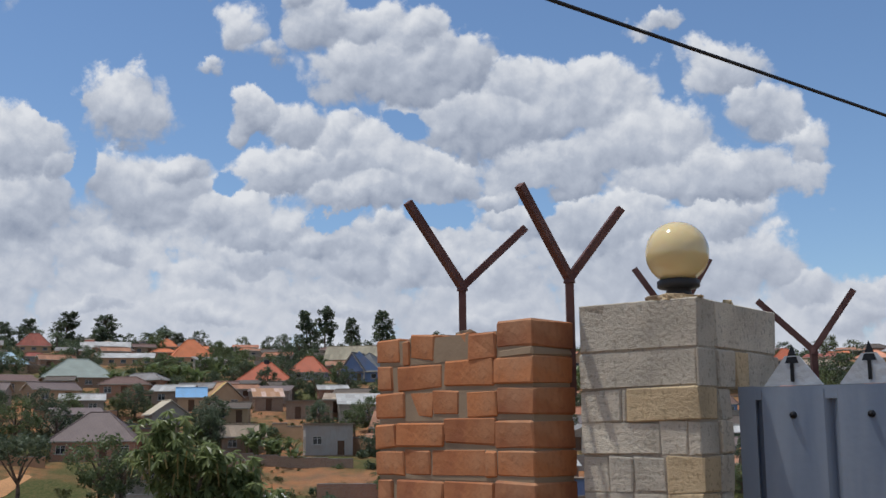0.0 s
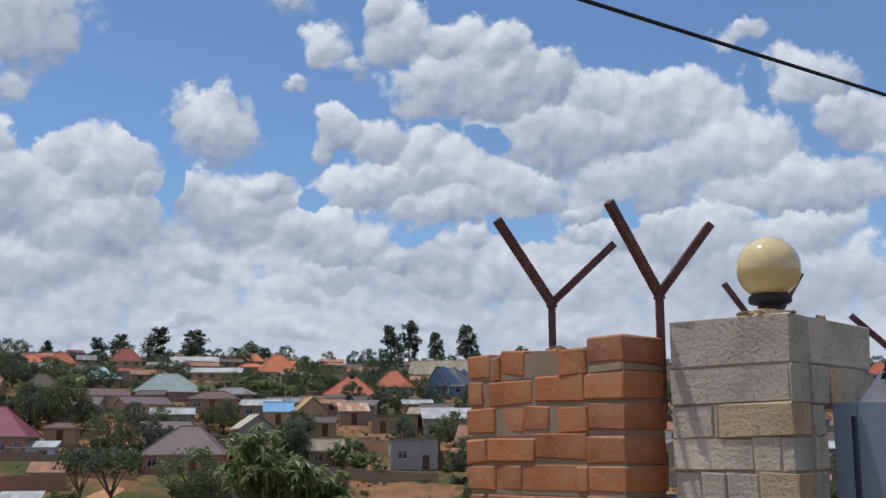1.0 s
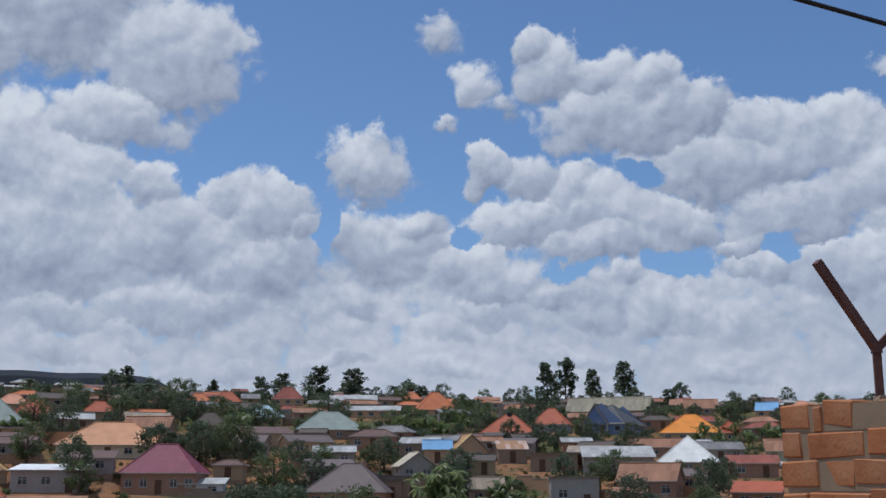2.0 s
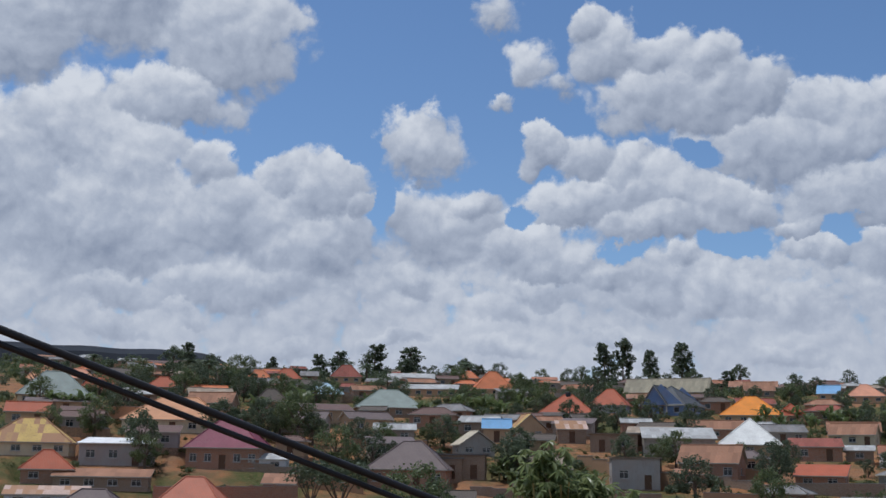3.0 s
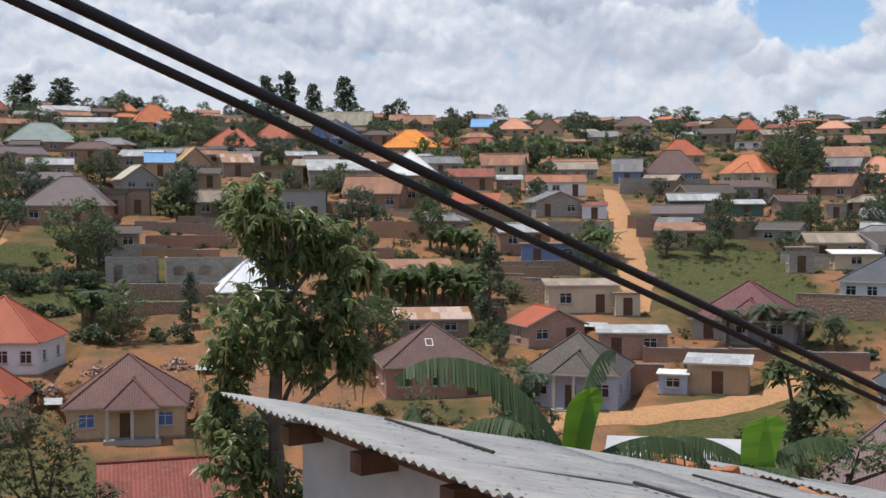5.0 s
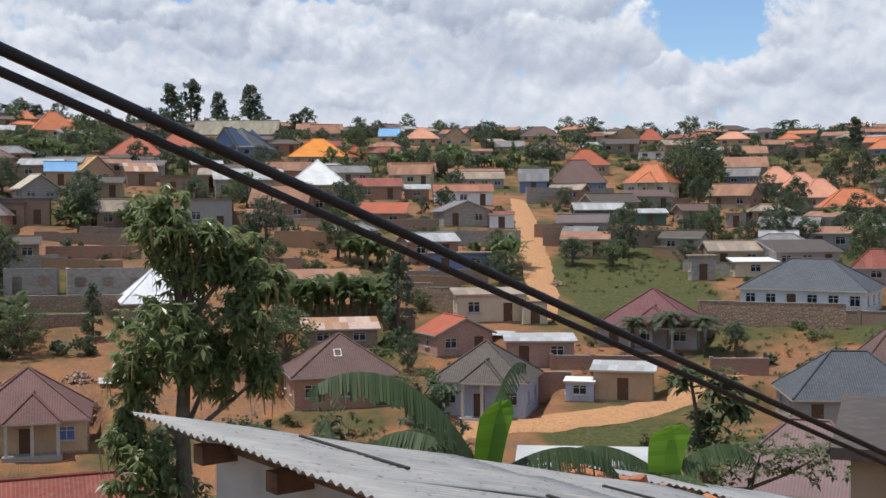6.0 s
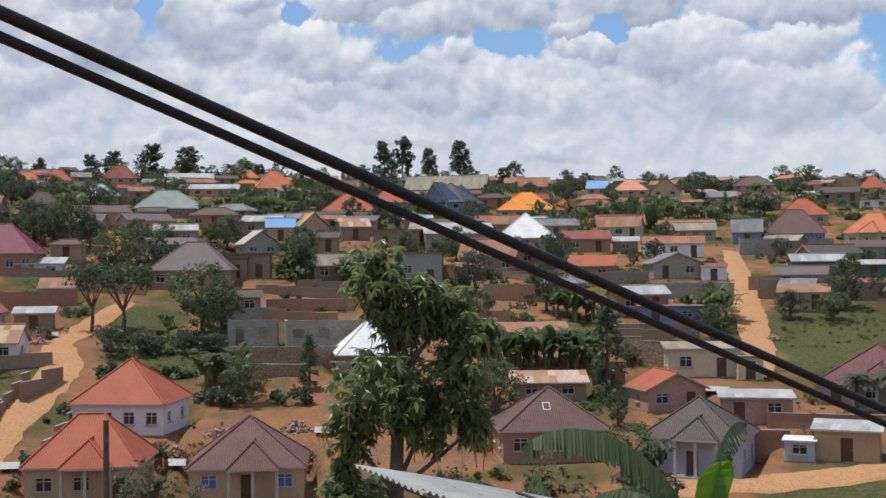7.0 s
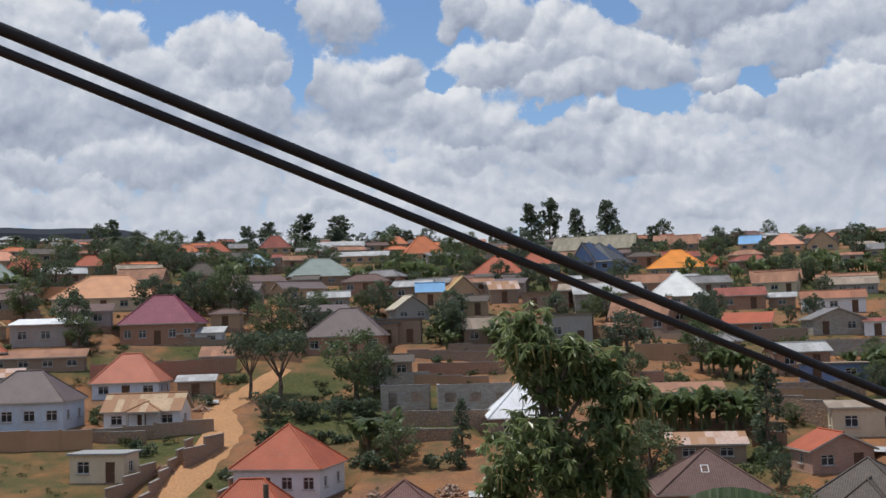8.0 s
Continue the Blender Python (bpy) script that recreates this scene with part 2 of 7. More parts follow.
def wall_paint(kind):
    """Rendered, block or brick walls of the town."""
    key = "wall_" + kind
    if key in MATS:
        return MATS[key]
    rgb = WALLS[kind]
    s = Shader(key, 0.9, 0, 0.2)
    big, fine = s.tex("ShaderNodeTexNoise", 0.6), s.tex("ShaderNodeTexNoise", 5.0, stretch=(1, 1, 0.25))
    if kind in ("brick", "pinkbrick", "block", "brown"):
        b = s.tex("ShaderNodeTexBrick", 1.0)
        b.inputs["Color1"].default_value, b.inputs["Color2"].default_value = (*rgb, 1), (*dark(rgb, 0.7), 1)
        b.inputs["Mortar"].default_value = (*dark((0.42, 0.36, 0.3), 0.8), 1)
        size = (0.4, 0.2) if kind == "block" else (0.26, 0.09)
        b.inputs["Brick Width"].default_value, b.inputs["Row Height"].default_value = size
        b.inputs["Mortar Size"].default_value = 0.012
        tc = s.n.new("ShaderNodeTexCoord")
        sp, cb = s.n.new("ShaderNodeSeparateXYZ"), s.n.new("ShaderNodeCombineXYZ")
        s.l.new(tc.outputs["Object"], sp.inputs[0])
        s.l.new(s.val("ADD", sp.outputs[0], sp.outputs[1]), cb.inputs[0])
        s.l.new(sp.outputs[2], cb.inputs[1])
        s.l.new(cb.outputs[0], b.inputs["Vector"])
        base = b.outputs["Color"]
        s.bump(b.outputs["Fac"], -0.4, 0.02)
    elif kind == "stone":
        v = s.tex("ShaderNodeTexVoronoi", 2.6)
        e = s.tex("ShaderNodeTexVoronoi", 2.6)
        e.feature = "DISTANCE_TO_EDGE"
        sp = s.n.new("ShaderNodeSeparateXYZ")
        s.l.new(v.outputs["Color"], sp.inputs[0])
        base = s.mix(s.ramp(e.outputs["Distance"], 0.02, 0.09), dark((0.3, 0.22, 0.15), 0.7), s.mix(sp.outputs[0], (0.42, 0.28, 0.18), (0.3, 0.22, 0.17)))
        s.bump(e.outputs["Distance"], 0.8, 0.08)
    else:
        base = s.mix(s.rand(), rgb, dark(rgb, 0.85))
        s.bump(fine.outputs[0], 0.2, 0.01)
    stain = s.mix(s.ramp(big.outputs[0], 0.4, 0.75), base, (0.33, 0.2, 0.11))
    s.color(s.mix(s.val("MULTIPLY", s.ramp(fine.outputs[0], 0.5, 0.8), 0.35), s.mix(0.25, base, stain), dark(rgb, 0.55)))
    MATS[key] = s.mat
    return s.mat


WALLS = {"tan": (0.512, 0.366, 0.232), "blue": (0.17, 0.25, 0.42), "bluegrey": (0.439, 0.488, 0.586), "brown": (0.329, 0.22, 0.146), "grey": (0.378, 0.354, 0.329),
         "cream": (0.671, 0.573, 0.403), "white": (0.8, 0.8, 0.8), "brick": (0.439, 0.207, 0.122), "pinkbrick": (0.549, 0.305, 0.22), "block": (0.403, 0.366, 0.317),
         "green": (0.061, 0.159, 0.134), "bluewhite": (0.634, 0.708, 0.8), "mud": (0.439, 0.268, 0.159), "stone": (0.366, 0.268, 0.195)}
ROOFS = {"orange": (0.56, 0.17, 0.065), "bright": (0.8, 0.27, 0.03), "red": (0.42, 0.1, 0.045), "olive": (0.36, 0.33, 0.24), "slate": (0.075, 0.087, 0.1),
         "rust": (0.4, 0.2, 0.12), "sky": (0.2, 0.42, 0.68), "salmon": (0.68, 0.31, 0.19), "brown": (0.135, 0.078, 0.066), "grey": (0.25, 0.25, 0.25),
         "white": (0.78, 0.78, 0.74), "tanroof": (0.4, 0.32, 0.24), "darkred": (0.32, 0.09, 0.065), "zinc": (0.5, 0.51, 0.5), "terracotta": (0.45, 0.19, 0.11),
         "mauve": (0.16, 0.052, 0.055), "greybrown": (0.09, 0.073, 0.06), "tile": (0.165, 0.08, 0.068), "rustwhite": (0.55, 0.4, 0.33), "shiny": (0.85, 0.86, 0.86),
         "yellow": (0.6, 0.42, 0.14), "cream": (0.55, 0.48, 0.36), "greymauve": (0.15, 0.115, 0.112), "greengrey": (0.27, 0.32, 0.29), "skylight": (0.42, 0.58, 0.66),
         "purple": (0.23, 0.05, 0.085), "tanorange": (0.62, 0.3, 0.15), "salmonred": (0.52, 0.17, 0.1), "striped": (0.55, 0.4, 0.25), "mauvebrown": (0.2, 0.125, 0.12)}


def roof_sheet(kind):
    """Profiled roofing sheets: ribs up the slope, weathering, rust where old."""
    key = "roof_" + kind
    if key in MATS:
        return MATS[key]
    rgb = ROOFS[kind]
    old = kind in ("rust", "tanroof", "rustwhite", "striped", "zinc", "grey", "yellow", "olive", "terracotta", "darkred")
    s = Shader(key, 0.62 if not old else 0.8, 0.0, 0.18)
    tc = s.n.new("ShaderNodeTexCoord")
    sp = s.n.new("ShaderNodeSeparateXYZ")
    s.l.new(tc.outputs["UV"], sp.inputs[0])
    rib = s.val("ABSOLUTE", s.val("SINE", s.val("MULTIPLY", sp.outputs[0], math.pi / 0.2), 0), 0)
    step = s.val("FRACT", s.val("MULTIPLY", sp.outputs[1], 1 / 0.38), 0)
    height = s.val("ADD", rib, s.val("MULTIPLY", step, 0.8 if kind in ("tile", "red", "mauve", "orange", "brown") else 0.15))
    big, fine = s.tex("ShaderNodeTexNoise", 0.5), s.tex("ShaderNodeTexNoise", 4.0)
    base = s.mix(s.ramp(big.outputs[0], 0.35, 0.7), rgb, dark(rgb, 0.8))
    if old:
        sheet = s.n.new("ShaderNodeTexWhiteNoise")
        sheet.noise_dimensions = "2D"
        cb = s.n.new("ShaderNodeCombineXYZ")
        s.l.new(s.val("FLOOR", s.val("MULTIPLY", sp.outputs[0], 1 / 0.8), 0), cb.inputs[0])
        s.l.new(s.val("FLOOR", s.val("MULTIPLY", sp.outputs[1], 1 / 2.2), 0), cb.inputs[1])
        s.l.new(cb.outputs[0], sheet.inputs["Vector"])
        alt = (0.36, 0.2, 0.11) if kind in ("striped", "rustwhite", "yellow") else dark(rgb, 0.62)
        base = s.mix(s.ramp(sheet.outputs["Value"], 0.45, 0.6) if kind in ("striped", "rustwhite", "yellow") else sheet.outputs["Value"], base, alt)
        base = s.mix(s.val("MULTIPLY", s.ramp(fine.outputs[0], 0.55, 0.75), 0.6), base, (0.24, 0.11, 0.06))
    base = s.mix(s.val("MULTIPLY", s.val("POWER", rib, 6), 0.05), base, (0.9, 0.85, 0.8))
    s.color(s.mix(s.val("MULTIPLY", s.ramp(fine.outputs[0], 0.45, 0.85), 0.3), base, (0.3, 0.22, 0.17)))
    s.bump(height, 0.35, 0.014)
    MATS[key] = s.mat
    return s.mat


def leaf_mat(name, a, b, gloss=0.55, through=0.4):
    if name in MATS:
        return MATS[name]
    s = Shader(name, gloss, 0, 0.35)
    col = s.mix(s.island(), a, b)
    col = s.mix(s.val("MULTIPLY", s.rand(), 0.45), col, dark(b, 0.55))
    s.color(col)
    tr = s.n.new("ShaderNodeBsdfTranslucent")
    s.l.new(col, tr.inputs[0])
    mx = s.n.new("ShaderNodeMixShader")
    mx.inputs[0].default_value = through
    s.l.new(s.p.outputs[0], mx.inputs[1]), s.l.new(tr.outputs[0], mx.inputs[2])
    s.l.new(mx.outputs[0], s.n["Material Output"].inputs[0])
    MATS[name] = s.mat
    return s.mat


def bark():
    return plain("bark", (0.16, 0.12, 0.09), 0.95, 0, 0.5, 3.0)


GLASS = Shader("window_glass", 0.12, 0, 0.6).color((0.02, 0.025, 0.03)).mat
GREEN = leaf_mat("leaf_green", (0.1, 0.14, 0.06), (0.175, 0.21, 0.095))
DARKGREEN = leaf_mat("leaf_dark", (0.092, 0.126, 0.075), (0.145, 0.18, 0.1))
GREYGREEN = leaf_mat("leaf_grey_green", (0.085, 0.115, 0.07), (0.13, 0.16, 0.095))
OLIVE = leaf_mat("leaf_olive", (0.07, 0.085, 0.03), (0.11, 0.11, 0.04))
BANANA = leaf_mat("leaf_banana", (0.1, 0.145, 0.055), (0.165, 0.205, 0.085), 0.4, 0.45)

# ---- mesh helpers ----


def mesh_of(name, verts, faces, mats, uvs=None, idx=None, smooth=False):
    me = bpy.data.meshes.new(name)
    me.from_pydata(verts, [], faces)
    for m in mats:
        me.materials.append(m)
    if idx is not None:
        me.polygons.foreach_set("material_index", idx)
    if uvs is not None:
        layer = me.uv_layers.new(name="UVMap")
        layer.data.foreach_set("uv", [c for uv in uvs for c in uv])
    if smooth:
        me.polygons.foreach_set("use_smooth", [True] * len(me.polygons))
    me.update()
    return me


def part(name, data, parent=None, label="", at=None):
    ob = new(name, data)
    ob.parent = parent
    if at is not None:
        ob.matrix_basis = at
    return tagged(ob, label)


def thing(name, label, category, at, group="", kind=""):
    ob = new(name)
    ob.matrix_basis = at
    return tagged(ob, label, category, group, kind)


class Build:
    """Collects quads, boxes and tubes for one mesh."""

    def __init__(self):
        self.v, self.f, self.uv = [], [], []

    def face(self, pts, uv=None):
        k = len(self.v)
        self.v += [tuple(p) for p in pts]
        self.f.append(tuple(range(k, k + len(pts))))
        self.uv += uv if uv else [(0, 0)] * len(pts)

    def box(self, x0, x1, y0, y1, z0, z1, m=None):
        c = [Vector((x, y, z)) for z in (z0, z1) for y in (y0, y1) for x in (x0, x1)]
        if m is not None:
            c = [m @ p for p in c]
        for q in ((0, 2, 3, 1), (4, 5, 7, 6), (0, 1, 5, 4), (2, 6, 7, 3), (0, 4, 6, 2), (1, 3, 7, 5)):
            self.face([c[i] for i in q])

    def tube(self, pts, radii, sides=6, close=True):
        pts = [Vector(p) for p in pts]
        rings = []
        for i, p in enumerate(pts):
            d = (pts[min(i + 1, len(pts) - 1)] - pts[max(i - 1, 0)]).normalized()
            u = d.orthogonal().normalized() if i == 0 else (u - d * u.dot(d)).normalized()
            w = d.cross(u)
            k = len(self.v)
            for j in range(sides):
                a = 2 * math.pi * j / sides
                self.v.append(tuple(p + (u * math.cos(a) + w * math.sin(a)) * radii[i]))
            rings.append(k)
        for a, b in zip(rings, rings[1:]):
            for j in range(sides):
                n = (j + 1) % sides
                self.f.append((a + j, a + n, b + n, b + j))
                self.uv += [(0, 0)] * 4
        if close:
            self.f.append(tuple(rings[0] + j for j in reversed(range(sides))))
            self.f.append(tuple(rings[-1] + j for j in range(sides)))
            self.uv += [(0, 0)] * (2 * sides)

    def mesh(self, name, mat, smooth=False):
        return mesh_of(name, self.v, self.f, [mat], self.uv, None, smooth)


# ---- the lie of the land ----
EYE = (-2.3, 0.15)
NEAR_R = (0, 5.2, 7.5, 10, 20, 35, 60, 80)
NEAR_Z = (-1.62, -1.62, -3.6, -4.8, -9.0, -14.0, -18.5, -20.2)
SLOPES = {-28: ((-12.5, -7.5, -4.5, -2.5, -0.5, 1, 2.5, 3.5, 4.2, 4.6), (92, 112, 133, 150, 165, 182, 210, 252, 322, 406)),
          0: ((-12.5, -7.5, -4.5, -2.5, -0.5, 1, 2.3, 3.3, 3.75, 4.05), (92, 112, 129, 147, 171, 203, 245, 294, 350, 434)),
          20: ((-12.5, -7.5, -5.3, -3.5, -1.5, 0.5, 2, 3, 3.45, 3.65), (90, 112, 126, 143, 175, 231, 259, 301, 364, 448))}


def profile(key):
    el, r = SLOPES[key]
    z = [a * math.tan(radians(e)) for a, e in zip(r, el)]
    return np.array(list(NEAR_R) + list(r) + [r[-1] * 1.3, 1500, 4800]), np.array(list(NEAR_Z) + z + [z[-1] - 9, -30, -30])


PROFILES = {k: profile(k) for k in SLOPES}


def hill(x, y):
    """Height of the bare hillside."""
    x, y = np.asarray(x, float), np.asarray(y, float)
    dx, dy = x - EYE[0], y - EYE[1]
    r, az = np.hypot(dx, dy), np.degrees(np.arctan2(dx, dy))
    z = [np.interp(r, *PROFILES[k]) for k in (-28, 0, 20)]
    w = np.clip((az + 28) / 28, 0, 1)
    w2 = np.clip(az / 20, 0, 1)
    out = np.where(az < 0, z[0] * (1 - w) + z[1] * w, z[1] * (1 - w2) + z[2] * w2)
    back = np.clip((np.abs(az) - 60) / 40, 0, 1)
    back = back * back * (3 - 2 * back)
    return out * (1 - back) + np.interp(r, (0, 8, 60, 4800), (-1.62, -1.62, -2.5, -30)) * back


PADS, LOTS = [], []


def lot(x, y, turn, w, d, h, rise, form, roof, wall, extra=""):
    """A plot for a house: the ground is levelled at the height of its front."""
    a = radians(turn)
    fx, fy = x + math.sin(a) * (d / 2 + 0.3), y - math.cos(a) * (d / 2 + 0.3)
    z = float(hill(fx, fy))
    PADS.append((x, y, a, w / 2 + 0.6, d / 2 + 0.6, z))
    LOTS.append((x, y, z, turn, w, d, h, rise, form, roof, wall, extra))


lot(-63.6, 291.5, 22, 10.1, 9.0, 1.4, 4.7, "hip", "orange", "tan")
lot(-84.0, 351.7, 13, 6.1, 5.4, 2.3, 2.5, "hip", "orange", "tan")
lot(-19.9, 307.6, -9, 21.6, 7.0, 1.6, 3.8, "gable", "olive", "tan")
lot(-16.4, 260.3, -22, 10.7, 10.7, 2.4, 5.0, "cross", "slate", "blue")
lot(-36.0, 236.9, 3, 10.5, 9.4, 1.4, 3.9, "hip", "red", "tan", "tank")
lot(-29.7, 258.7, -4, 8.0, 7.1, 1.9, 3.7, "hip", "red", "bluegrey")
lot(3.2, 332.2, 4, 7.9, 5.2, 1.6, 2.6, "gable", "rust", "brown")
lot(20.7, 316.9, -12, 5.4, 4.2, 1.3, 2.3, "gable", "sky", "tan")
lot(28.3, 306.5, -1, 8.6, 7.7, 1.7, 3.1, "hip", "salmon", "tan")
lot(37.4, 305.3, -7, 7.4, 6.6, 1.2, 3.5, "gablef", "red", "tan")
lot(66.0, 333.4, -12, 11.0, 8.6, 1.3, 2.8, "hip", "brown", "tan")
lot(54.5, 268.2, -22, 7.3, 6.4, 1.4, 3.1, "hip", "brown", "grey")
lot(58.0, 245.8, -9, 9.5, 8.4, 2.3, 3.5, "hip", "red", "tan")
lot(51.2, 224.4, -13, 10.8, 8.5, 2.4, 4.5, "hip", "brown", "blue", "many")
lot(41.7, 221.7, -11, 5.3, 4.7, 2.4, 2.5, "gable", "grey", "blue")
lot(64.9, 220.0, -37, 8.8, 6.9, 3.1, 3.7, "hip", "orange", "cream", "porch")
lot(0.4, 252.9, -1, 12.2, 10.9, 1.4, 4.1, "hip", "bright", "tan")
lot(8.3, 252.4, 8, 4.9, 4.9, 1.2, 2.6, "hip", "red", "tan")
lot(-0.3, 204.3, -1, 9.8, 9.8, 2.0, 4.5, "pyr", "white", "tan")
lot(18.3, 224.9, -17, 7.8, 4.3, 2.1, 2.1, "gable", "rust", "cream", "many")
lot(31.3, 225.7, -4, 9.9, 4.5, 1.9, 1.5, "gable", "tanroof", "grey", "many")
lot(10.1, 201.3, 1, 7.9, 3.5, 2.4, 1.5, "shed", "darkred", "brick")
lot(17.1, 203.6, -6, 4.3, 2.9, 1.7, 0.9, "shed", "zinc", "brown")
lot(24.7, 199.0, -4, 9.9, 3.9, 2.5, 1.3, "gable", "terracotta", "white")
lot(9.2, 174.0, -12, 6.7, 3.7, 1.9, 1.6, "shed", "red", "brick")
lot(21.5, 177.1, 12, 7.6, 5.1, 2.4, 1.6, "gablef", "grey", "block")
lot(27.4, 174.9, -10, 3.7, 2.9, 2.2, 0.5, "shed", "darkred", "white")
lot(44.7, 183.2, -2, 8.1, 3.6, 2.3, 1.1, "gable", "zinc", "green")
lot(52.8, 181.8, -9, 5.1, 2.8, 2.1, 0.7, "shed", "zinc", "green")
lot(75.8, 204.4, -46, 8.1, 4.5, 2.5, 2.1, "gable", "rust", "brown")
lot(90.2, 219.5, -13, 7.3, 6.5, 2.5, 3.2, "hip", "salmon", "blue")
lot(91.3, 210.6, -14, 7.4, 6.6, 2.2, 3.5, "hip", "salmon", "tan")
lot(89.3, 198.1, -15, 7.1, 6.3, 2.2, 3.3, "hip", "salmon", "grey")
lot(88.5, 184.5, -16, 10.0, 7.9, 2.0, 3.1, "hip", "orange", "tan")
lot(110.0, 294.9, -21, 8.1, 6.3, 1.1, 2.1, "hip", "salmon", "tan")
lot(120.1, 282.0, -24, 5.2, 4.0, 1.0, 1.4, "hip", "orange", "tan")
lot(127.4, 247.0, -28, 6.6, 5.2, 1.6, 2.3, "hip", "orange", "blue")
lot(98.1, 255.7, -17, 9.2, 4.2, 1.6, 1.8, "shed", "rust", "tan")
lot(90.7, 237.1, -16, 8.8, 4.0, 1.8, 2.3, "shed", "rust", "brown")
lot(87.2, 228.9, -36, 6.5, 3.6, 1.2, 1.7, "gable", "grey", "blue")
lot(89.3, 323.1, -11, 6.7, 5.9, 1.4, 3.2, "gablef", "grey", "tan")
lot(88.5, 298.5, -12, 6.2, 5.5, 1.5, 3.0, "hip", "red", "tan")
lot(78.9, 265.6, -17, 6.2, 4.2, 1.8, 0.2, "flat", "tanroof", "white")
lot(66.7, 179.3, -31, 3.1, 2.7, 2.3, 0.2, "flat", "tanroof", "grey")
lot(45.9, 137.3, -9, 2.9, 2.3, 3.0, 0.2, "flat", "tanroof", "block")
lot(52.7, 137.9, -7, 5.2, 2.9, 2.0, 0.4, "shed", "white", "cream", "arch")
lot(53.3, 122.4, -37, 13.2, 9.7, 2.6, 3.1, "hip", "slate", "white", "many")
lot(64.7, 129.8, -27, 5.0, 3.9, 1.8, 2.1, "hip", "darkred", "grey")
lot(33.0, 115.4, -27, 9.9, 7.7, 2.2, 3.6, "pyr", "mauve", "grey", "porch")
lot(12.4, 115.6, 18, 6.1, 4.8, 2.2, 1.6, "gablef", "red", "pinkbrick")
lot(17.2, 123.9, 1, 7.4, 3.0, 3.1, 0.5, "shed", "tanroof", "cream")
lot(21.8, 122.1, -1, 2.6, 2.1, 2.4, 0.2, "flat", "tanroof", "cream")
lot(13.6, 102.4, -21, 8.2, 6.8, 3.2, 3.2, "pyr", "greybrown", "bluegrey", "porch")
lot(0.5, 106.7, 8, 9.4, 7.9, 2.9, 3.4, "pyr", "brown", "brick", "skylight")
lot(-25.3, 98.2, 9, 9.3, 7.7, 2.7, 3.8, "pyr", "tile", "tan", "porch")
lot(-38.8, 107.8, -3, 8.6, 7.2, 3.0, 3.9, "pyr", "red", "white", "many")
lot(-37.9, 94.9, 7, 8.9, 7.4, 3.1, 3.8, "hip", "red", "tan", "porch")
lot(26.0, 101.4, -20, 5.2, 3.4, 2.8, 0.4, "shed", "zinc", "tan")
lot(20.2, 111.2, -8, 6.4, 4.2, 2.6, 0.3, "shed", "zinc", "pinkbrick")
lot(21.9, 101.2, -20, 2.5, 1.4, 1.7, 0.2, "shed", "white", "bluegrey")
lot(43.1, 92.8, -12, 10.4, 8.1, 2.4, 3.5, "hip", "slate", "grey")
lot(51.3, 97.9, -19, 7.9, 6.1, 2.2, 3.4, "hip", "brown", "white")
lot(-0.8, 135.0, 4, 8.5, 3.8, 1.3, 0.9, "shed", "rust", "brown")
lot(0.9, 118.2, 3, 7.3, 3.2, 1.0, 0.9, "shed", "rustwhite", "brown")
lot(-18.1, 126.5, 12, 7.9, 7.1, 2.5, 3.4, "hip", "shiny", "brown")
lot(16.7, 143.6, -3, 7.6, 2.5, 2.6, 0.2, "flat", "tanroof", "blue")
lot(-5.9, 174.8, -14, 8.5, 4.8, 2.7, 2.6, "gable", "rust", "brick")
lot(-11.9, 196.5, 8, 11.4, 6.5, 3.2, 2.0, "shed", "zinc", "block")
lot(-38.8, 204.0, 30, 5.7, 5.1, 1.7, 2.7, "gablef", "yellow", "tan")
lot(-42.6, 197.0, 12, 4.6, 3.0, 2.4, 1.7, "gable", "sky", "tan")
lot(-30.5, 202.6, 16, 4.9, 2.7, 2.5, 1.6, "shed", "rustwhite", "brown")
lot(-22.5, 196.9, 6, 7.8, 4.3, 3.0, 0.2, "flat", "tanroof", "brown")
lot(-43.2, 181.9, 33, 5.8, 3.9, 1.7, 2.2, "gablef", "cream", "grey")
lot(-28.9, 166.4, 24, 6.1, 3.4, 2.3, 1.7, "gable", "tanroof", "brown")
lot(-43.7, 164.5, 6, 5.9, 3.9, 3.0, 0.2, "flat", "grey", "brown")
lot(-16.4, 166.4, 13, 6.7, 3.0, 4.4, 0.2, "flat", "tanroof", "grey")
lot(-47.4, 161.0, 6, 11.1, 9.3, 2.7, 3.9, "hip", "greymauve", "brick")
lot(-40.9, 165.5, 8, 6.4, 3.6, 3.5, 0.2, "flat", "grey", "brown")
lot(-69.6, 220.7, 22, 13.1, 10.3, 2.0, 3.7, "hip", "greengrey", "brown")
lot(-88.8, 235.7, 20, 7.9, 7.0, 1.5, 2.5, "hip", "skylight", "tan")
lot(-115.5, 262.0, 23, 6.6, 5.1, 1.1, 2.8, "hip", "orange", "tan")
lot(-113.1, 273.9, 22, 7.4, 5.8, 1.5, 3.1, "hip", "red", "tan")
lot(-113.6, 320.9, 19, 8.8, 6.9, 1.9, 3.7, "hip", "darkred", "tan")
lot(-90.0, 209.4, 28, 5.6, 4.3, 1.6, 2.4, "hip", "greybrown", "brown")
lot(-97.8, 327.6, 19, 9.3, 5.2, 2.0, 1.8, "shed", "zinc", "brown")
lot(-75.7, 275.1, 11, 13.5, 6.3, 2.0, 1.6, "shed", "zinc", "tan")
lot(-95.0, 297.1, 13, 8.3, 3.7, 1.6, 1.2, "shed", "grey", "brown")
lot(-74.2, 157.5, 11, 10.6, 8.3, 3.1, 4.1, "hip", "purple", "brick", "many")
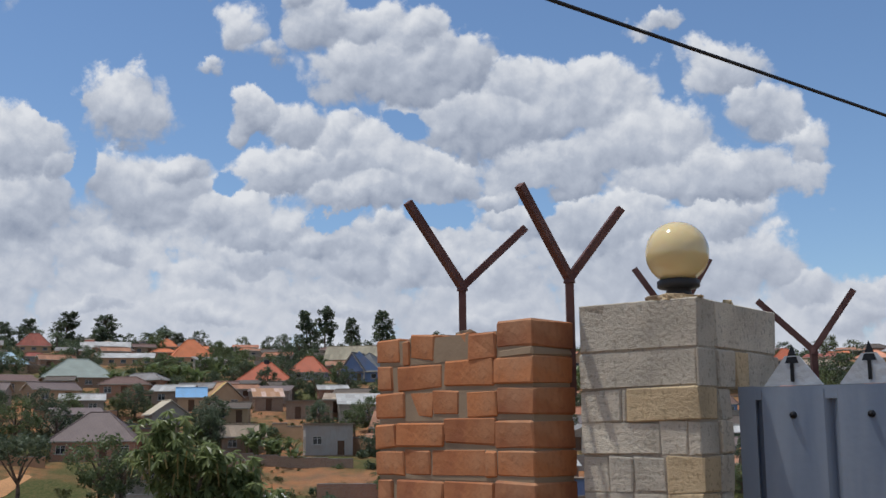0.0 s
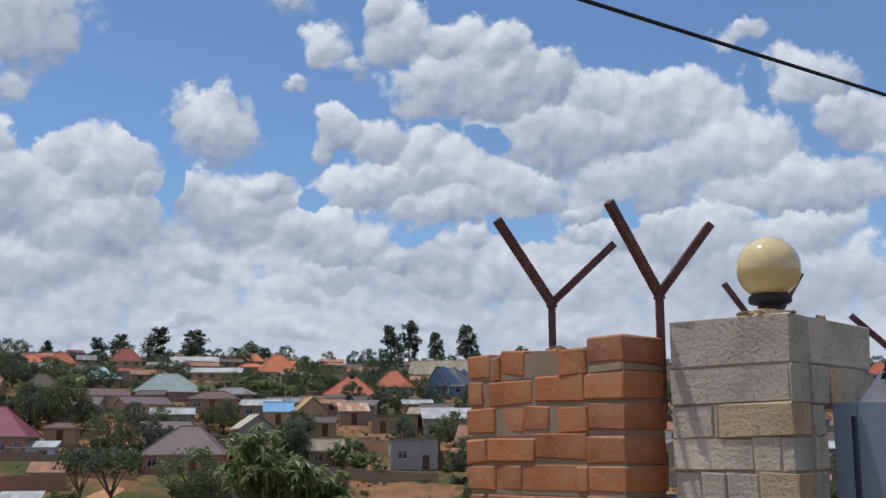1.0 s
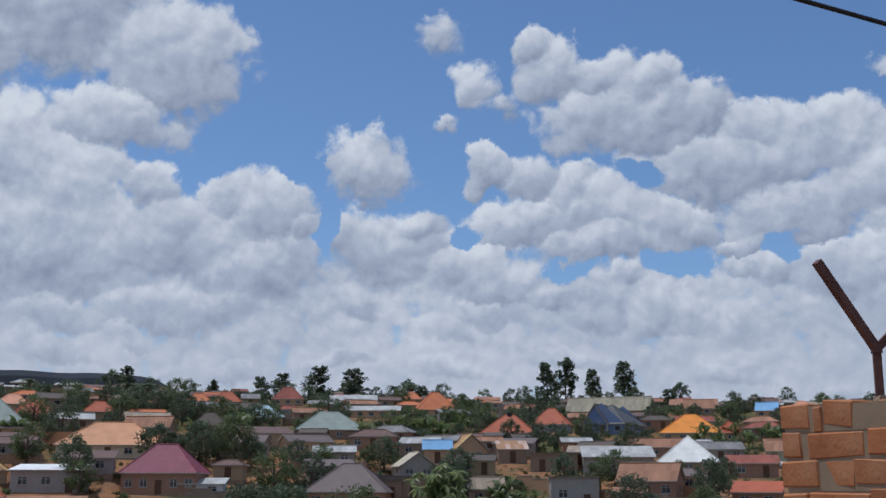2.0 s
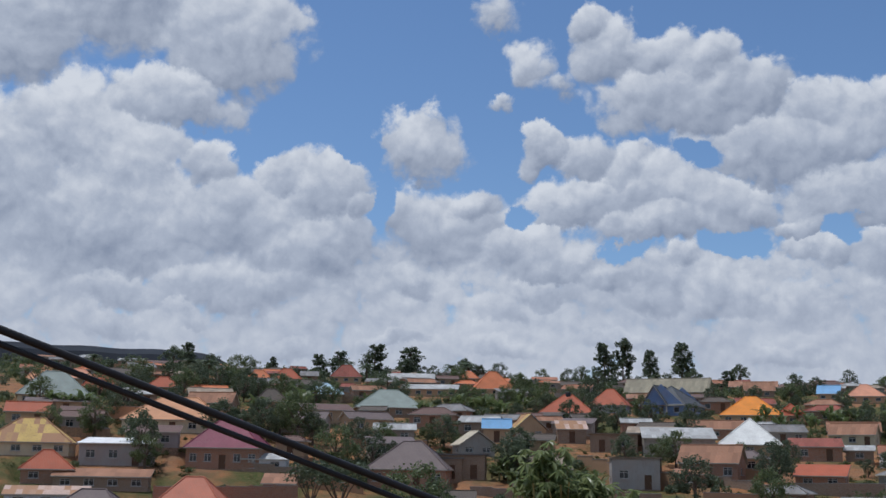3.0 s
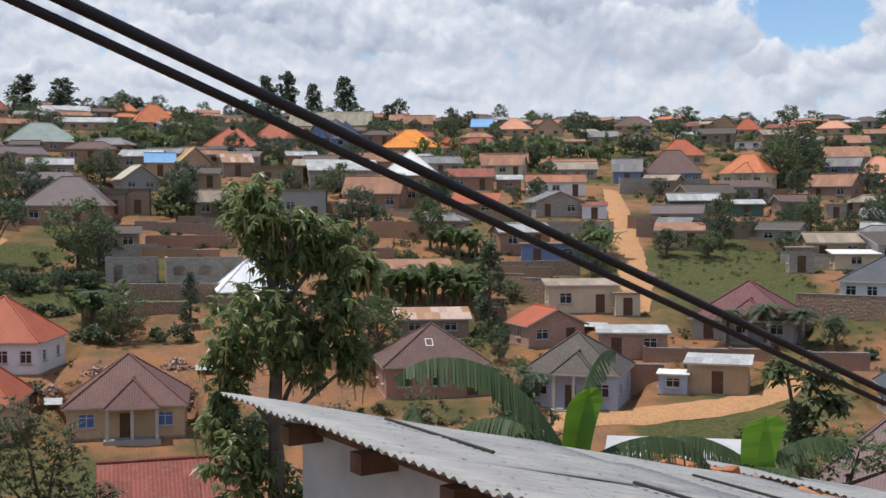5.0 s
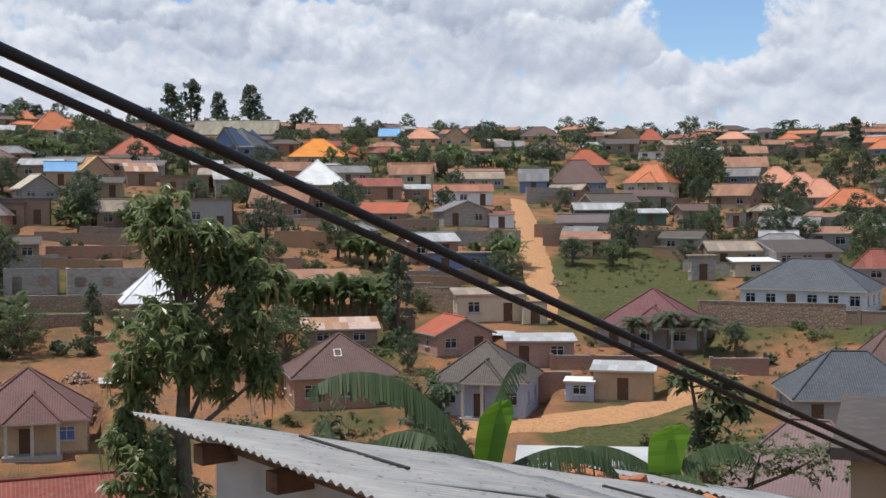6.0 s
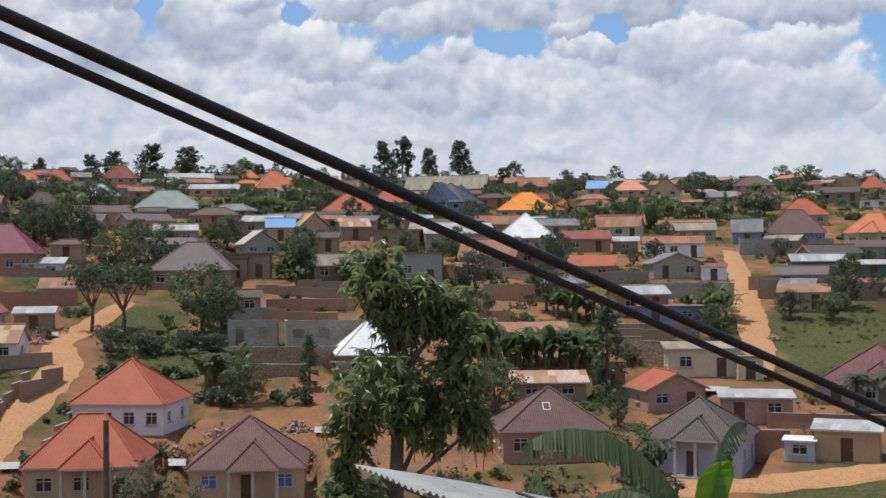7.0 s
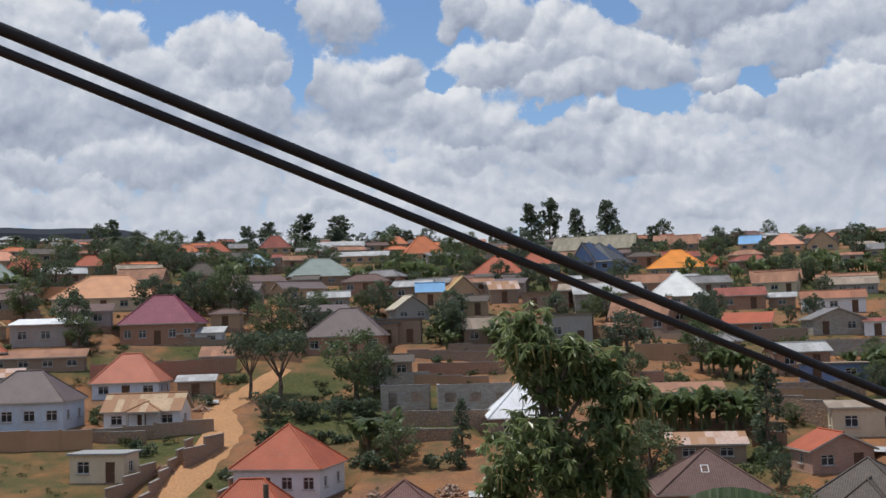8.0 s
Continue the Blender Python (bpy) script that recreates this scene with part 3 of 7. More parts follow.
lot(-67.9, 156.4, 13, 6.1, 3.4, 2.0, 0.9, "shed", "zinc", "white")
lot(-91.5, 174.7, 17, 16.0, 10.9, 2.2, 3.8, "hip", "tanorange", "cream")
lot(-101.1, 148.4, 26, 11.5, 9.0, 2.0, 3.5, "hip", "yellow", "cream")
lot(-87.6, 149.3, 16, 9.5, 5.4, 3.2, 0.9, "shed", "shiny", "grey")
lot(-91.6, 138.2, 33, 6.4, 5.7, 1.9, 2.5, "hip", "red", "brick")
lot(-83.6, 139.0, 22, 12.1, 3.6, 1.9, 1.0, "shed", "rust", "brown")
lot(-68.7, 135.7, 12, 8.2, 6.4, 2.1, 3.5, "hip", "salmonred", "bluewhite")
lot(-85.9, 129.9, 29, 9.7, 3.4, 1.7, 1.0, "shed", "rustwhite", "bluewhite")
lot(-74.1, 121.1, 11, 10.0, 7.8, 3.3, 3.4, "hip", "greymauve", "bluewhite", "many")
lot(-60.9, 123.6, 7, 8.7, 4.4, 2.3, 1.9, "gable", "striped", "white", "porch")
lot(-57.2, 106.0, -1, 5.7, 3.2, 2.8, 0.2, "flat", "zinc", "cream")
lot(-121.6, 184.7, 33, 12.1, 9.5, 1.0, 4.5, "hip", "greengrey", "cream")
lot(-121.6, 199.9, 36, 7.3, 5.7, 0.9, 3.1, "hip", "red", "tan")
lot(-137.6, 218.0, 32, 6.1, 4.7, 1.4, 2.2, "hip", "salmon", "tan")
lot(-140.1, 207.9, 34, 5.5, 4.3, 1.4, 2.3, "hip", "tanorange", "tan")
lot(-115.2, 213.3, 28, 6.0, 4.7, 1.2, 2.2, "hip", "red", "tan")
lot(-94.7, 193.7, 6, 8.2, 3.7, 1.9, 2.0, "gable", "rust", "brown")
lot(-111.5, 162.5, 28, 6.4, 3.5, 2.2, 1.6, "gable", "red", "tan")
lot(-117.4, 301.0, 21, 4.6, 3.1, 2.2, 1.5, "shed", "grey", "brown")
lot(-61.7, 146.8, 14, 4.1, 2.7, 2.1, 1.3, "shed", "rust", "brick")
lot(-60.5, 136.7, 17, 4.4, 2.9, 2.1, 0.7, "shed", "zinc", "brown")
lot(-33.3, 135.0, 7, 5.7, 3.1, 2.9, 0.2, "flat", "grey", "block", "ruin")
lot(-25.0, 134.8, 14, 8.7, 2.9, 3.1, 0.2, "flat", "grey", "block", "ruin")
lot(18.5, 228.6, -2, 9.0, 4.1, 2.3, 1.8, "gable", "rust", "tan")
lot(31.5, 229.5, -5, 10.4, 4.7, 1.9, 1.7, "gable", "rust", "tan")
lot(91.4, 263.5, -20, 6.6, 4.4, 2.1, 1.1, "shed", "grey", "brown")
lot(68.1, 278.6, -14, 6.2, 3.4, 1.9, 1.3, "shed", "zinc", "tan")
lot(47.4, 280.1, -10, 6.8, 3.8, 1.6, 1.6, "shed", "grey", "brown")
lot(-6.3, 220.7, 1, 9.6, 3.3, 1.6, 1.7, "gable", "rust", "brick")
lot(-8.7, 169.2, 2, 4.3, 1.9, 1.6, 0.7, "shed", "rust", "brick")
lot(-93.6, 322.4, 16, 12.1, 5.6, 2.3, 2.0, "shed", "zinc", "brown")
lot(2.0, 357.0, -1, 13.7, 6.4, 2.1, 2.2, "shed", "rust", "brown")
# plots close by
lot(27.5, 66.0, -32, 9.6, 8.0, 3.0, 3.6, "hip", "mauvebrown", "grey")
lot(-13.6, 57.0, 14, 6.5, 5.0, 3.2, 1.9, "gable", "darkred", "tan")
lot(7.4, 15.6, -28, 4.0, 4.0, 4.05, 0.2, "flat", "greybrown", "tan")


def ground_z(x, y):
    """Height of the hillside with its levelled plots."""
    x, y = np.asarray(x, float), np.asarray(y, float)
    z = hill(x, y)
    r = np.hypot(x - EYE[0], y - EYE[1])
    bump = np.sin(x * 0.9) * np.sin(y * 0.7 + x * 0.3) * 0.08 + np.sin(x * 0.23 + 1) * np.sin(y * 0.31) * 0.2
    z = z + bump * np.clip((r - 86) / 6, 0, 1) * (r < 480)
    total, weight = np.zeros_like(z), np.zeros_like(z)
    for px, py, a, hw, hd, pz in PADS:
        near = (np.abs(x - px) < 14) & (np.abs(y - py) < 14)
        u = (x - px) * math.cos(a) + (y - py) * math.sin(a)
        v = -(x - px) * math.sin(a) + (y - py) * math.cos(a)
        out = np.hypot(np.maximum(np.abs(u) - hw, 0), np.maximum(np.abs(v) - hd, 0))
        k = np.clip(1 - out / 1.6, 0, 1) * near
        k = k * k
        total, weight = total + k * (pz - 0.04), weight + k
    w = np.clip(weight, 0, 1)
    return z * (1 - w) + total / np.maximum(weight, 1e-6) * w


def gz(x, y):
    return float(ground_z(np.array([x]), np.array([y]))[0])


# patches of cover: x, y, half sizes, 1 grass or 0 bare earth
PATCHES = ((-68, 105, 9, 12, 0.62), (-48, 142, 5, 5, 1.0), (37, 135, 9, 22, 1.0), (-22, 108, 14, 5, 0.0), (-10, 107, 9, 6, 0.0), (-4, 151, 8, 6, 0.0),
           (-33, 116, 10, 7, 0.55), (12, 97, 8, 4, 0.25), (60, 150, 25, 14, 0.9), (30, 98, 9, 6, 0.7), (-40, 128, 8, 6, 0.9), (22, 94, 6, 2.5, 0.9), (45, 103, 10, 4, 0.3))


def ground():
    az = np.radians(np.concatenate([np.arange(-180, -46, 6), np.arange(-46, 46.01, 0.28), np.arange(51, 180, 6)]))
    r = np.concatenate([np.linspace(0.5, 8, 14), np.geomspace(9, 88, 28), np.arange(90, 330, 1.05), np.arange(332, 470, 5.0), (500, 540, 600, 800, 1200, 2000, 3200, 4700)])
    A, R = np.meshgrid(az, r)
    X, Y = EYE[0] + np.sin(A) * R, EYE[1] + np.cos(A) * R
    Z = ground_z(X, Y)
    nr, na = X.shape
    verts = np.stack([X.ravel(), Y.ravel(), Z.ravel()], 1)
    i, j = np.meshgrid(np.arange(nr - 1), np.arange(na), indexing="ij")
    k, n = (j + 1) % na, i + 1
    faces = np.stack([i * na + j, i * na + k, n * na + k, n * na + j], -1).reshape(-1, 4)[:, ::-1]
    cap = [tuple(int(q) for q in range(na))]
    me = mesh_of("ground", verts.tolist(), faces.tolist() + cap, [ground_mat()], None, None, True)
    cover_at = me.attributes.new("cover", "FLOAT", "POINT")
    g = 0.5 + 0.32 * np.sin(X * 0.11 + 2) * np.sin(Y * 0.13) + 0.25 * np.sin(X * 0.31) * np.sin(Y * 0.27 + 1)
    g = np.where(R > 215, g + 0.1, g)
    for px, py, a, b, c in PATCHES:
        d = np.hypot((X - px) / a, (Y - py) / b)
        w = np.clip((1.25 - d) / 0.5, 0, 1)
        g = g * (1 - w) + c * w
    cover_at.data.foreach_set("value", np.clip(g, 0, 1).ravel())
    return tagged(new("ground", me), "orange earth hillside with dry grass and scrub", "ground", kind="structure")


def ground_mat():
    s = Shader("earth", 0.95, 0, 0.15)
    at = s.n.new("ShaderNodeAttribute")
    at.attribute_name = "cover"
    n1, n2, n3 = s.tex("ShaderNodeTexNoise", 0.35, detail=8), s.tex("ShaderNodeTexNoise", 2.5, detail=8), s.tex("ShaderNodeTexNoise", 14.0)
    soil = s.mix(s.ramp(n1.outputs[0], 0.35, 0.65), (0.37, 0.17, 0.075), (0.25, 0.14, 0.085))
    soil = s.mix(s.val("MULTIPLY", s.ramp(n2.outputs[0], 0.5, 0.7), 0.7), soil, (0.4, 0.23, 0.12))
    grass = s.mix(s.ramp(n2.outputs[0], 0.38, 0.62), (0.08, 0.1, 0.032), (0.15, 0.13, 0.055))
    grass = s.mix(s.val("MULTIPLY", s.ramp(n3.outputs[0], 0.45, 0.7), 0.5), grass, (0.035, 0.05, 0.016))
    mask = s.ramp(s.val("ADD", s.val("ADD", at.outputs["Fac"], s.val("MULTIPLY", n1.outputs[0], 0.7)), s.val("MULTIPLY", n2.outputs[0], 0.5)), 0.98, 1.34)
    s.color(s.mix(mask, soil, grass))
    s.bump(s.val("ADD", n2.outputs[0], n3.outputs[0]), 0.8, 0.25)
    return s.mat


ground()


def ribbon(name, label, pts, mat, lift=0.05, rough=0.1):
    """A track laid along points (x, y, width) over the ground."""
    b = Build()
    dense = []
    for (x0, y0, w0), (x1, y1, w1) in zip(pts, pts[1:]):
        n = max(2, int(math.hypot(x1 - x0, y1 - y0) / 1.2))
        dense += [(x0 + (x1 - x0) * k / n, y0 + (y1 - y0) * k / n, w0 + (w1 - w0) * k / n) for k in range(n)]
    dense.append(pts[-1])
    rng = random.Random(5)
    rows = []
    for i, (x, y, w) in enumerate(dense):
        xa, ya, _ = dense[max(i - 1, 0)]
        xb, yb, _ = dense[min(i + 1, len(dense) - 1)]
        d = Vector((xb - xa, yb - ya, 0)).normalized()
        nrm = Vector((-d.y, d.x, 0))
        row = []
        for k in range(7):
            s = (k / 3 - 1) * w / 2 * (1 + rng.uniform(-rough, rough) * (k in (0, 6)))
            q = Vector((x, y, 0)) + nrm * s
            row.append((q.x, q.y, gz(q.x, q.y) + lift + 0.12 - 0.13 * (abs(k - 3) / 3) ** 2 + rng.uniform(-0.04, 0.04)))
        rows.append(row)
    for ra, rb in zip(rows, rows[1:]):
        for k in range(6):
            b.face([ra[k], ra[k + 1], rb[k + 1], rb[k]])
    return tagged(new(name, b.mesh(name, mat, True)), label, "road", kind="structure")


def dirt_mat():
    s = Shader("road_dirt", 0.95, 0, 0.1)
    n1, n2 = s.tex("ShaderNodeTexNoise", 0.6, detail=8), s.tex("ShaderNodeTexNoise", 4.0, detail=6)
    s.color(s.mix(s.ramp(n2.outputs[0], 0.4, 0.7), s.mix(n1.outputs[0], (0.55, 0.3, 0.14), (0.46, 0.25, 0.12)), (0.36, 0.2, 0.11)))
    s.bump(n2.outputs[0], 0.8, 0.15)
    return s.mat


DIRT = dirt_mat()
ribbon("road", "rutted orange dirt road climbing between walls", ((-47.5, 85, 4), (-48.7, 96.3, 4.5), (-50, 110.9, 4.6), (-51.2, 121.9, 4.6), (-55, 130, 3.6), (-54.5, 139, 3.4), (-52.9, 147.8, 2.6)), DIRT)
ribbon("road", "steep orange dirt road with a drain beside it", ((36, 208, 2.8), (32, 178.6, 3.6), (27.7, 150.7, 3.8), (24.9, 131.6, 3.6), (23.3, 122.7, 2.4)), DIRT)
ribbon("road", "curving orange dirt road past small houses", ((8, 95, 3.4), (10.5, 96.8, 3.4), (17.8, 96.3, 3.2), (25.5, 97.2, 3.2), (30.7, 99.1, 3), (33.5, 103.3, 2.6), (39.8, 103.3, 2.2)), DIRT)

# ---- houses ----


def facade(b, p, right, w, h, holes, deep=0.16):
    """A wall face from p along right, with openings (x0, x1, z0, z1) that go through to a reveal."""
    right = Vector(right)
    back = Vector((-right.y, right.x, 0)) * deep
    up = Vector((0, 0, 1))
    p = Vector(p)
    xs = sorted({0.0, w, *[v for o in holes for v in o[:2]]})
    zs = sorted({0.0, h, *[v for o in holes for v in o[2:]]})
    for x0, x1 in zip(xs, xs[1:]):
        for z0, z1 in zip(zs, zs[1:]):
            cx, cz = (x0 + x1) / 2, (z0 + z1) / 2
            if any(o[0] < cx < o[1] and o[2] < cz < o[3] for o in holes):
                continue
            b.face([p + right * x0 + up * z0, p + right * x1 + up * z0, p + right * x1 + up * z1, p + right * x0 + up * z1])
    for x0, x1, z0, z1 in holes:
        c = [p + right * x + up * z for x, z in ((x0, z0), (x1, z0), (x1, z1), (x0, z1))]
        for a, q in zip(c, c[1:] + c[:1]):
            b.face([q, a, a + back, q + back])


def slope_face(b, pts):
    """A roof plane, eave edge first; the UV runs along the eave and up the slope in metres."""
    pts = [Vector(q) for q in pts]
    e = (pts[1] - pts[0]).normalized()
    n = (pts[1] - pts[0]).cross(pts[2] - pts[0]).normalized()
    s = n.cross(e)
    b.face(pts, [((q - pts[0]).dot(e), (q - pts[0]).dot(s)) for q in pts])


def roof_planes(form, w, d, h, rise, o):
    """Top planes of a roof and its ridge lines, over a w x d plan with overhang o."""
    X, Y = w / 2 + o, d / 2 + o
    A, B, C, D = (-X, -Y, h), (X, -Y, h), (X, Y, h), (-X, Y, h)
    t = h + rise
    if form == "hip" and abs(X - Y) < 0.25:
        form = "pyr"
    if form == "pyr":
        P = (0, 0, t)
        return [(A, B, P), (B, C, P), (C, D, P), (D, A, P)], [(A, P), (B, P), (C, P), (D, P)]
    if form == "hip":
        if X >= Y:
            P, Q = (-(X - Y * 0.92), 0, t), (X - Y * 0.92, 0, t)
            return [(A, B, Q, P), (B, C, Q), (C, D, P, Q), (D, A, P)], [(P, Q), (A, P), (D, P), (B, Q), (C, Q)]
        P, Q = (0, -(Y - X * 0.92), t), (0, Y - X * 0.92, t)
        return [(A, B, P), (B, C, Q, P), (C, D, Q), (D, A, P, Q)], [(P, Q), (A, P), (B, P), (C, Q), (D, Q)]
    if form == "gable":
        P, Q = (-X, 0, t), (X, 0, t)
        return [(A, B, Q, P), (C, D, P, Q)], [(P, Q)]
    if form in ("gablef", "cross"):
        P, Q = (0, -Y, t), (0, Y, t)
        return [(B, C, Q, P), (D, A, P, Q)], [(P, Q)]
    if form == "shed":
        C, D = (X, Y, t), (-X, Y, t)
        return [(A, B, C, D)], []
    return [((-X, -Y, h + 0.25), (X, -Y, h + 0.25), (X, Y, h + 0.25), (-X, Y, h + 0.25))], []


def roof_parts(parent, planes, ridges, kind, thick=0.09):
    b = Build()
    for pl in planes:
        slope_face(b, pl)
    rf = part("roof", b.mesh("roof", roof_sheet(kind)), parent, ROOF_WORDS.get(kind, kind + " sheet roof"))
    edges = {}
    for pl in planes:
        for p, q in zip(pl, pl[1:] + pl[:1]):
            edges.setdefault(frozenset((p, q)), []).append((p, q))
    fb = Build()
    for key, e in edges.items():
        if len(e) == 1:
            p, q = Vector(e[0][0]), Vector(e[0][1])
            dn = Vector((0, 0, -0.16))
            out = (q - p).cross(Vector((0, 0, 1))).normalized() * 0.012
            fb.face([p + dn + out, q + dn + out, q + out, p + out])
            fb.face([q + dn - out, p + dn - out, p - out, q - out])
            fb.face([p + dn - out, q + dn - out, q + dn + out, p + dn + out])
    for pl in planes:
        fb.face([Vector(p) + Vector((0, 0, -thick)) for p in reversed(pl)])
    part("fascia", fb.mesh("fascia", plain("fascia_board", (0.5, 0.45, 0.38), 0.8)), rf, "painted timber fascia board")
    for p, q in ridges:
        rb = Build()
        rb.tube([Vector(p) + Vector((0, 0, 0.02)), Vector(q) + Vector((0, 0, 0.02))], (0.1, 0.1), 6)
        part("ridge_cap", rb.mesh("ridge_cap", roof_sheet(kind)), rf)
    return rf


ROOF_WORDS = {"rust": "rusted corrugated sheet roof", "zinc": "weathered zinc sheet roof", "rustwhite": "patched white and rusted sheet roof", "tile": "brown pressed-tile sheet roof",
              "striped": "rust-striped tin sheet roof", "shiny": "bright new zinc sheet roof", "bright": "bright orange sheet roof", "sky": "bright blue sheet roof", "tanroof": "dusty tan sheet roof"}
LOOKS = {"tan": "tan plastered", "blue": "blue-painted", "bluegrey": "grey-blue plastered", "brown": "raw mud-brick", "grey": "grey plastered", "cream": "cream-painted", "white": "white-painted",
         "brick": "red-brown brick", "pinkbrick": "pinkish brick", "block": "grey concrete-block", "green": "dark green", "bluewhite": "pale blue-white"}
SHAPES = {"hip": "hipped", "pyr": "pyramid", "gable": "gabled", "gablef": "front-gabled", "cross": "cross-gabled", "shed": "lean-to", "flat": "flat"}


def window(parent, m, w, h, bars=True, frame_mat=None, blue=False):
    """A casement in a reveal: frame, mullion, panes, sill. Local x right, z up, -y out."""
    fm = frame_mat or plain("window_steel", (0.55, 0.53, 0.5), 0.6)
    b = Build()
    t = 0.07
    b.box(-w / 2, w / 2, 0, 0.05, 0, t), b.box(-w / 2, w / 2, 0, 0.05, h - t, h)
    b.box(-w / 2, -w / 2 + t, 0, 0.05, t, h - t), b.box(w / 2 - t, w / 2, 0, 0.05, t, h - t)
    if bars:
        b.box(-t / 2, t / 2, 0, 0.05, t, h - t)
        b.box(-w / 2 + t, w / 2 - t, 0.005, 0.045, h * 0.68, h * 0.68 + t * 0.8)
    win = part("window", b.mesh("window", fm), parent, "", m)
    g = Build()
    g.face([(-w / 2, 0.04, 0), (w / 2, 0.04, 0), (w / 2, 0.04, h), (-w / 2, 0.04, h)])
    part("pane", g.mesh("pane", plain("pane_blue", (0.1, 0.17, 0.4), 0.2) if blue else GLASS), win)
    s = Build()
    s.box(-w / 2 - 0.1, w / 2 + 0.1, -0.24, 0, -0.09, -0.003)
    part("sill", s.mesh("sill", plain("sill_concrete", (0.45, 0.42, 0.38), 0.9)), win)


def house(x, y, z, turn, w, d, h, rise, form, roof, wall, extra):
    rng = random.Random(int(abs(x) * 131 + abs(y) * 17))
    small = w < 4.5 or form in ("flat", "shed") and d < 2.6
    h = max(h, 1.9)
    name = "house" if not small else "outbuilding"
    ob = thing(name, f"{LOOKS[wall]} {name} with a {SHAPES[form]} {roof_word(roof)} roof", "house", pose(x, y, z, 0, 0, turn), "houses of the hillside")
    far = math.hypot(x, y) > 260
    wm = wall_paint(wall)
    porch = "porch" in extra
    n = max(1, int(w / (2.1 if "many" in extra else 2.7)))
    holes, doors = [], []
    door_at = rng.randrange(n)
    for i in range(n):
        cx = w * (i + 0.5) / n
        ww, wh = min(1.3, w / n * 0.5), min(1.15, h * 0.45)
        if i == door_at and h > 2.0:
            doors.append((cx - 0.5, cx + 0.5, 0.02, min(2.1, h * 0.84)))
        else:
            holes.append((cx - ww / 2, cx + ww / 2, h * 0.36, h * 0.36 + wh))
    sides = {}
    m = max(1, int(d / 3.0))
    sides["l"] = [(d * (i + 0.5) / m - 0.45, d * (i + 0.5) / m + 0.45, h * 0.38, h * 0.38 + min(1.0, h * 0.42)) for i in range(m)]
    b = Build()
    facade(b, (-w / 2, -d / 2, 0), (1, 0, 0), w, h, holes + doors)
    facade(b, (w / 2, -d / 2, 0), (0, 1, 0), d, h, sides["l"])
    facade(b, (-w / 2, d / 2, 0), (0, -1, 0), d, h, sides["l"])
    facade(b, (w / 2, d / 2, 0), (-1, 0, 0), w, h, [])
    if form == "gable":
        for s in (-1, 1):
            q = [(s * w / 2, -s * d / 2, h), (s * w / 2, s * d / 2, h), (s * w / 2, 0, h + rise * (d / 2) / (d / 2 + 0.35))]
            b.face(q)
    if form in ("gablef", "cross"):
        for s in (-1, 1):
            b.face([(s * w / 2, s * d / 2, h), (-s * w / 2, s * d / 2, h), (0, s * d / 2, h + rise * 0.92)])
    if form == "shed":
        k = rise * d / (d + 0.7)
        lift = rise * 0.35 / (d + 0.7)
        b.face([(w / 2, -d / 2, h), (w / 2, d / 2, h), (w / 2, d / 2, h + k + lift)])
        b.face([(-w / 2, d / 2, h), (-w / 2, -d / 2, h), (-w / 2, d / 2, h + k + lift)])
        b.face([(w / 2, d / 2, h), (-w / 2, d / 2, h), (-w / 2, d / 2, h + k + lift), (w / 2, d / 2, h + k + lift)])
    part("wall", b.mesh("wall", wm), ob)
    pb = Build()
    pb.box(-w / 2 - 0.08, w / 2 + 0.08, -d / 2 - 0.08, d / 2 + 0.08, -2.0, 0.12)
    part("plinth", pb.mesh("plinth", wall_paint("stone")), ob, "rough stone plinth")
    if form == "cross":
        planes, ridges = roof_planes("hip", w, d, h, rise * 0.9, 0.35)
        roof_parts(ob, planes, ridges, roof)
        gw = w * 0.55
        P = [(gw / 2 + 0.2 - w * 0.12, -d / 2 - 1.2, h + 0.02), (gw / 2 + 0.2 - w * 0.12, 0, h + 0.02), (-w * 0.12, 0, h + rise * 0.86), (-w * 0.12, -d / 2 - 1.2, h + rise * 0.86), (-gw / 2 - 0.2 - w * 0.12, 0, h + 0.02), (-gw / 2 - 0.2 - w * 0.12, -d / 2 - 1.2, h + 0.02)]
        roof_parts(ob, [(P[0], P[1], P[2], P[3]), (P[4], P[5], P[3], P[2])], [(P[3], P[2])], roof)
        g = Build()
        g.face([(-gw / 2 - w * 0.12, -d / 2 - 0.9, h), (gw / 2 - w * 0.12, -d / 2 - 0.9, h), (-w * 0.12, -d / 2 - 0.9, h + rise * 0.8)])
        part("gable_wall", g.mesh("gable_wall", wm), ob)
        for px in (-gw / 2, gw / 2):
            c = Build()
            c.box(px - w * 0.12 - 0.12, px - w * 0.12 + 0.12, -d / 2 - 1.0, -d / 2 - 0.76, 0, h)
            part("porch_column", c.mesh("porch_column", plain("porch_plaster", (0.5, 0.46, 0.4))), ob)
    elif form == "flat":
        rb = Build()
        if extra == "ruin":
            rb.box(-w / 2 - 0.05, w / 2 + 0.05, -d / 2 - 0.05, -d / 2 + 0.25, h, h + 0.12)
            rb.box(-w / 2 - 0.05, -w / 2 + 0.25, -d / 2 + 0.25, d / 2, h, h + 0.12)
            part("ring_beam", rb.mesh("ring_beam", plain("raw_concrete", (0.36, 0.34, 0.31), 0.95)), ob)
        else:
            rb.box(-w / 2 - 0.25, w / 2 + 0.25, -d / 2 - 0.35, d / 2 + 0.25, h + 0.002, h + 0.16)
            part("roof", rb.mesh("roof", roof_sheet(roof)), ob)
    else:
        planes, ridges = roof_planes(form, w, d, h, rise, 0.35 if w > 4 else 0.2)
        roof_parts(ob, planes, ridges, roof)
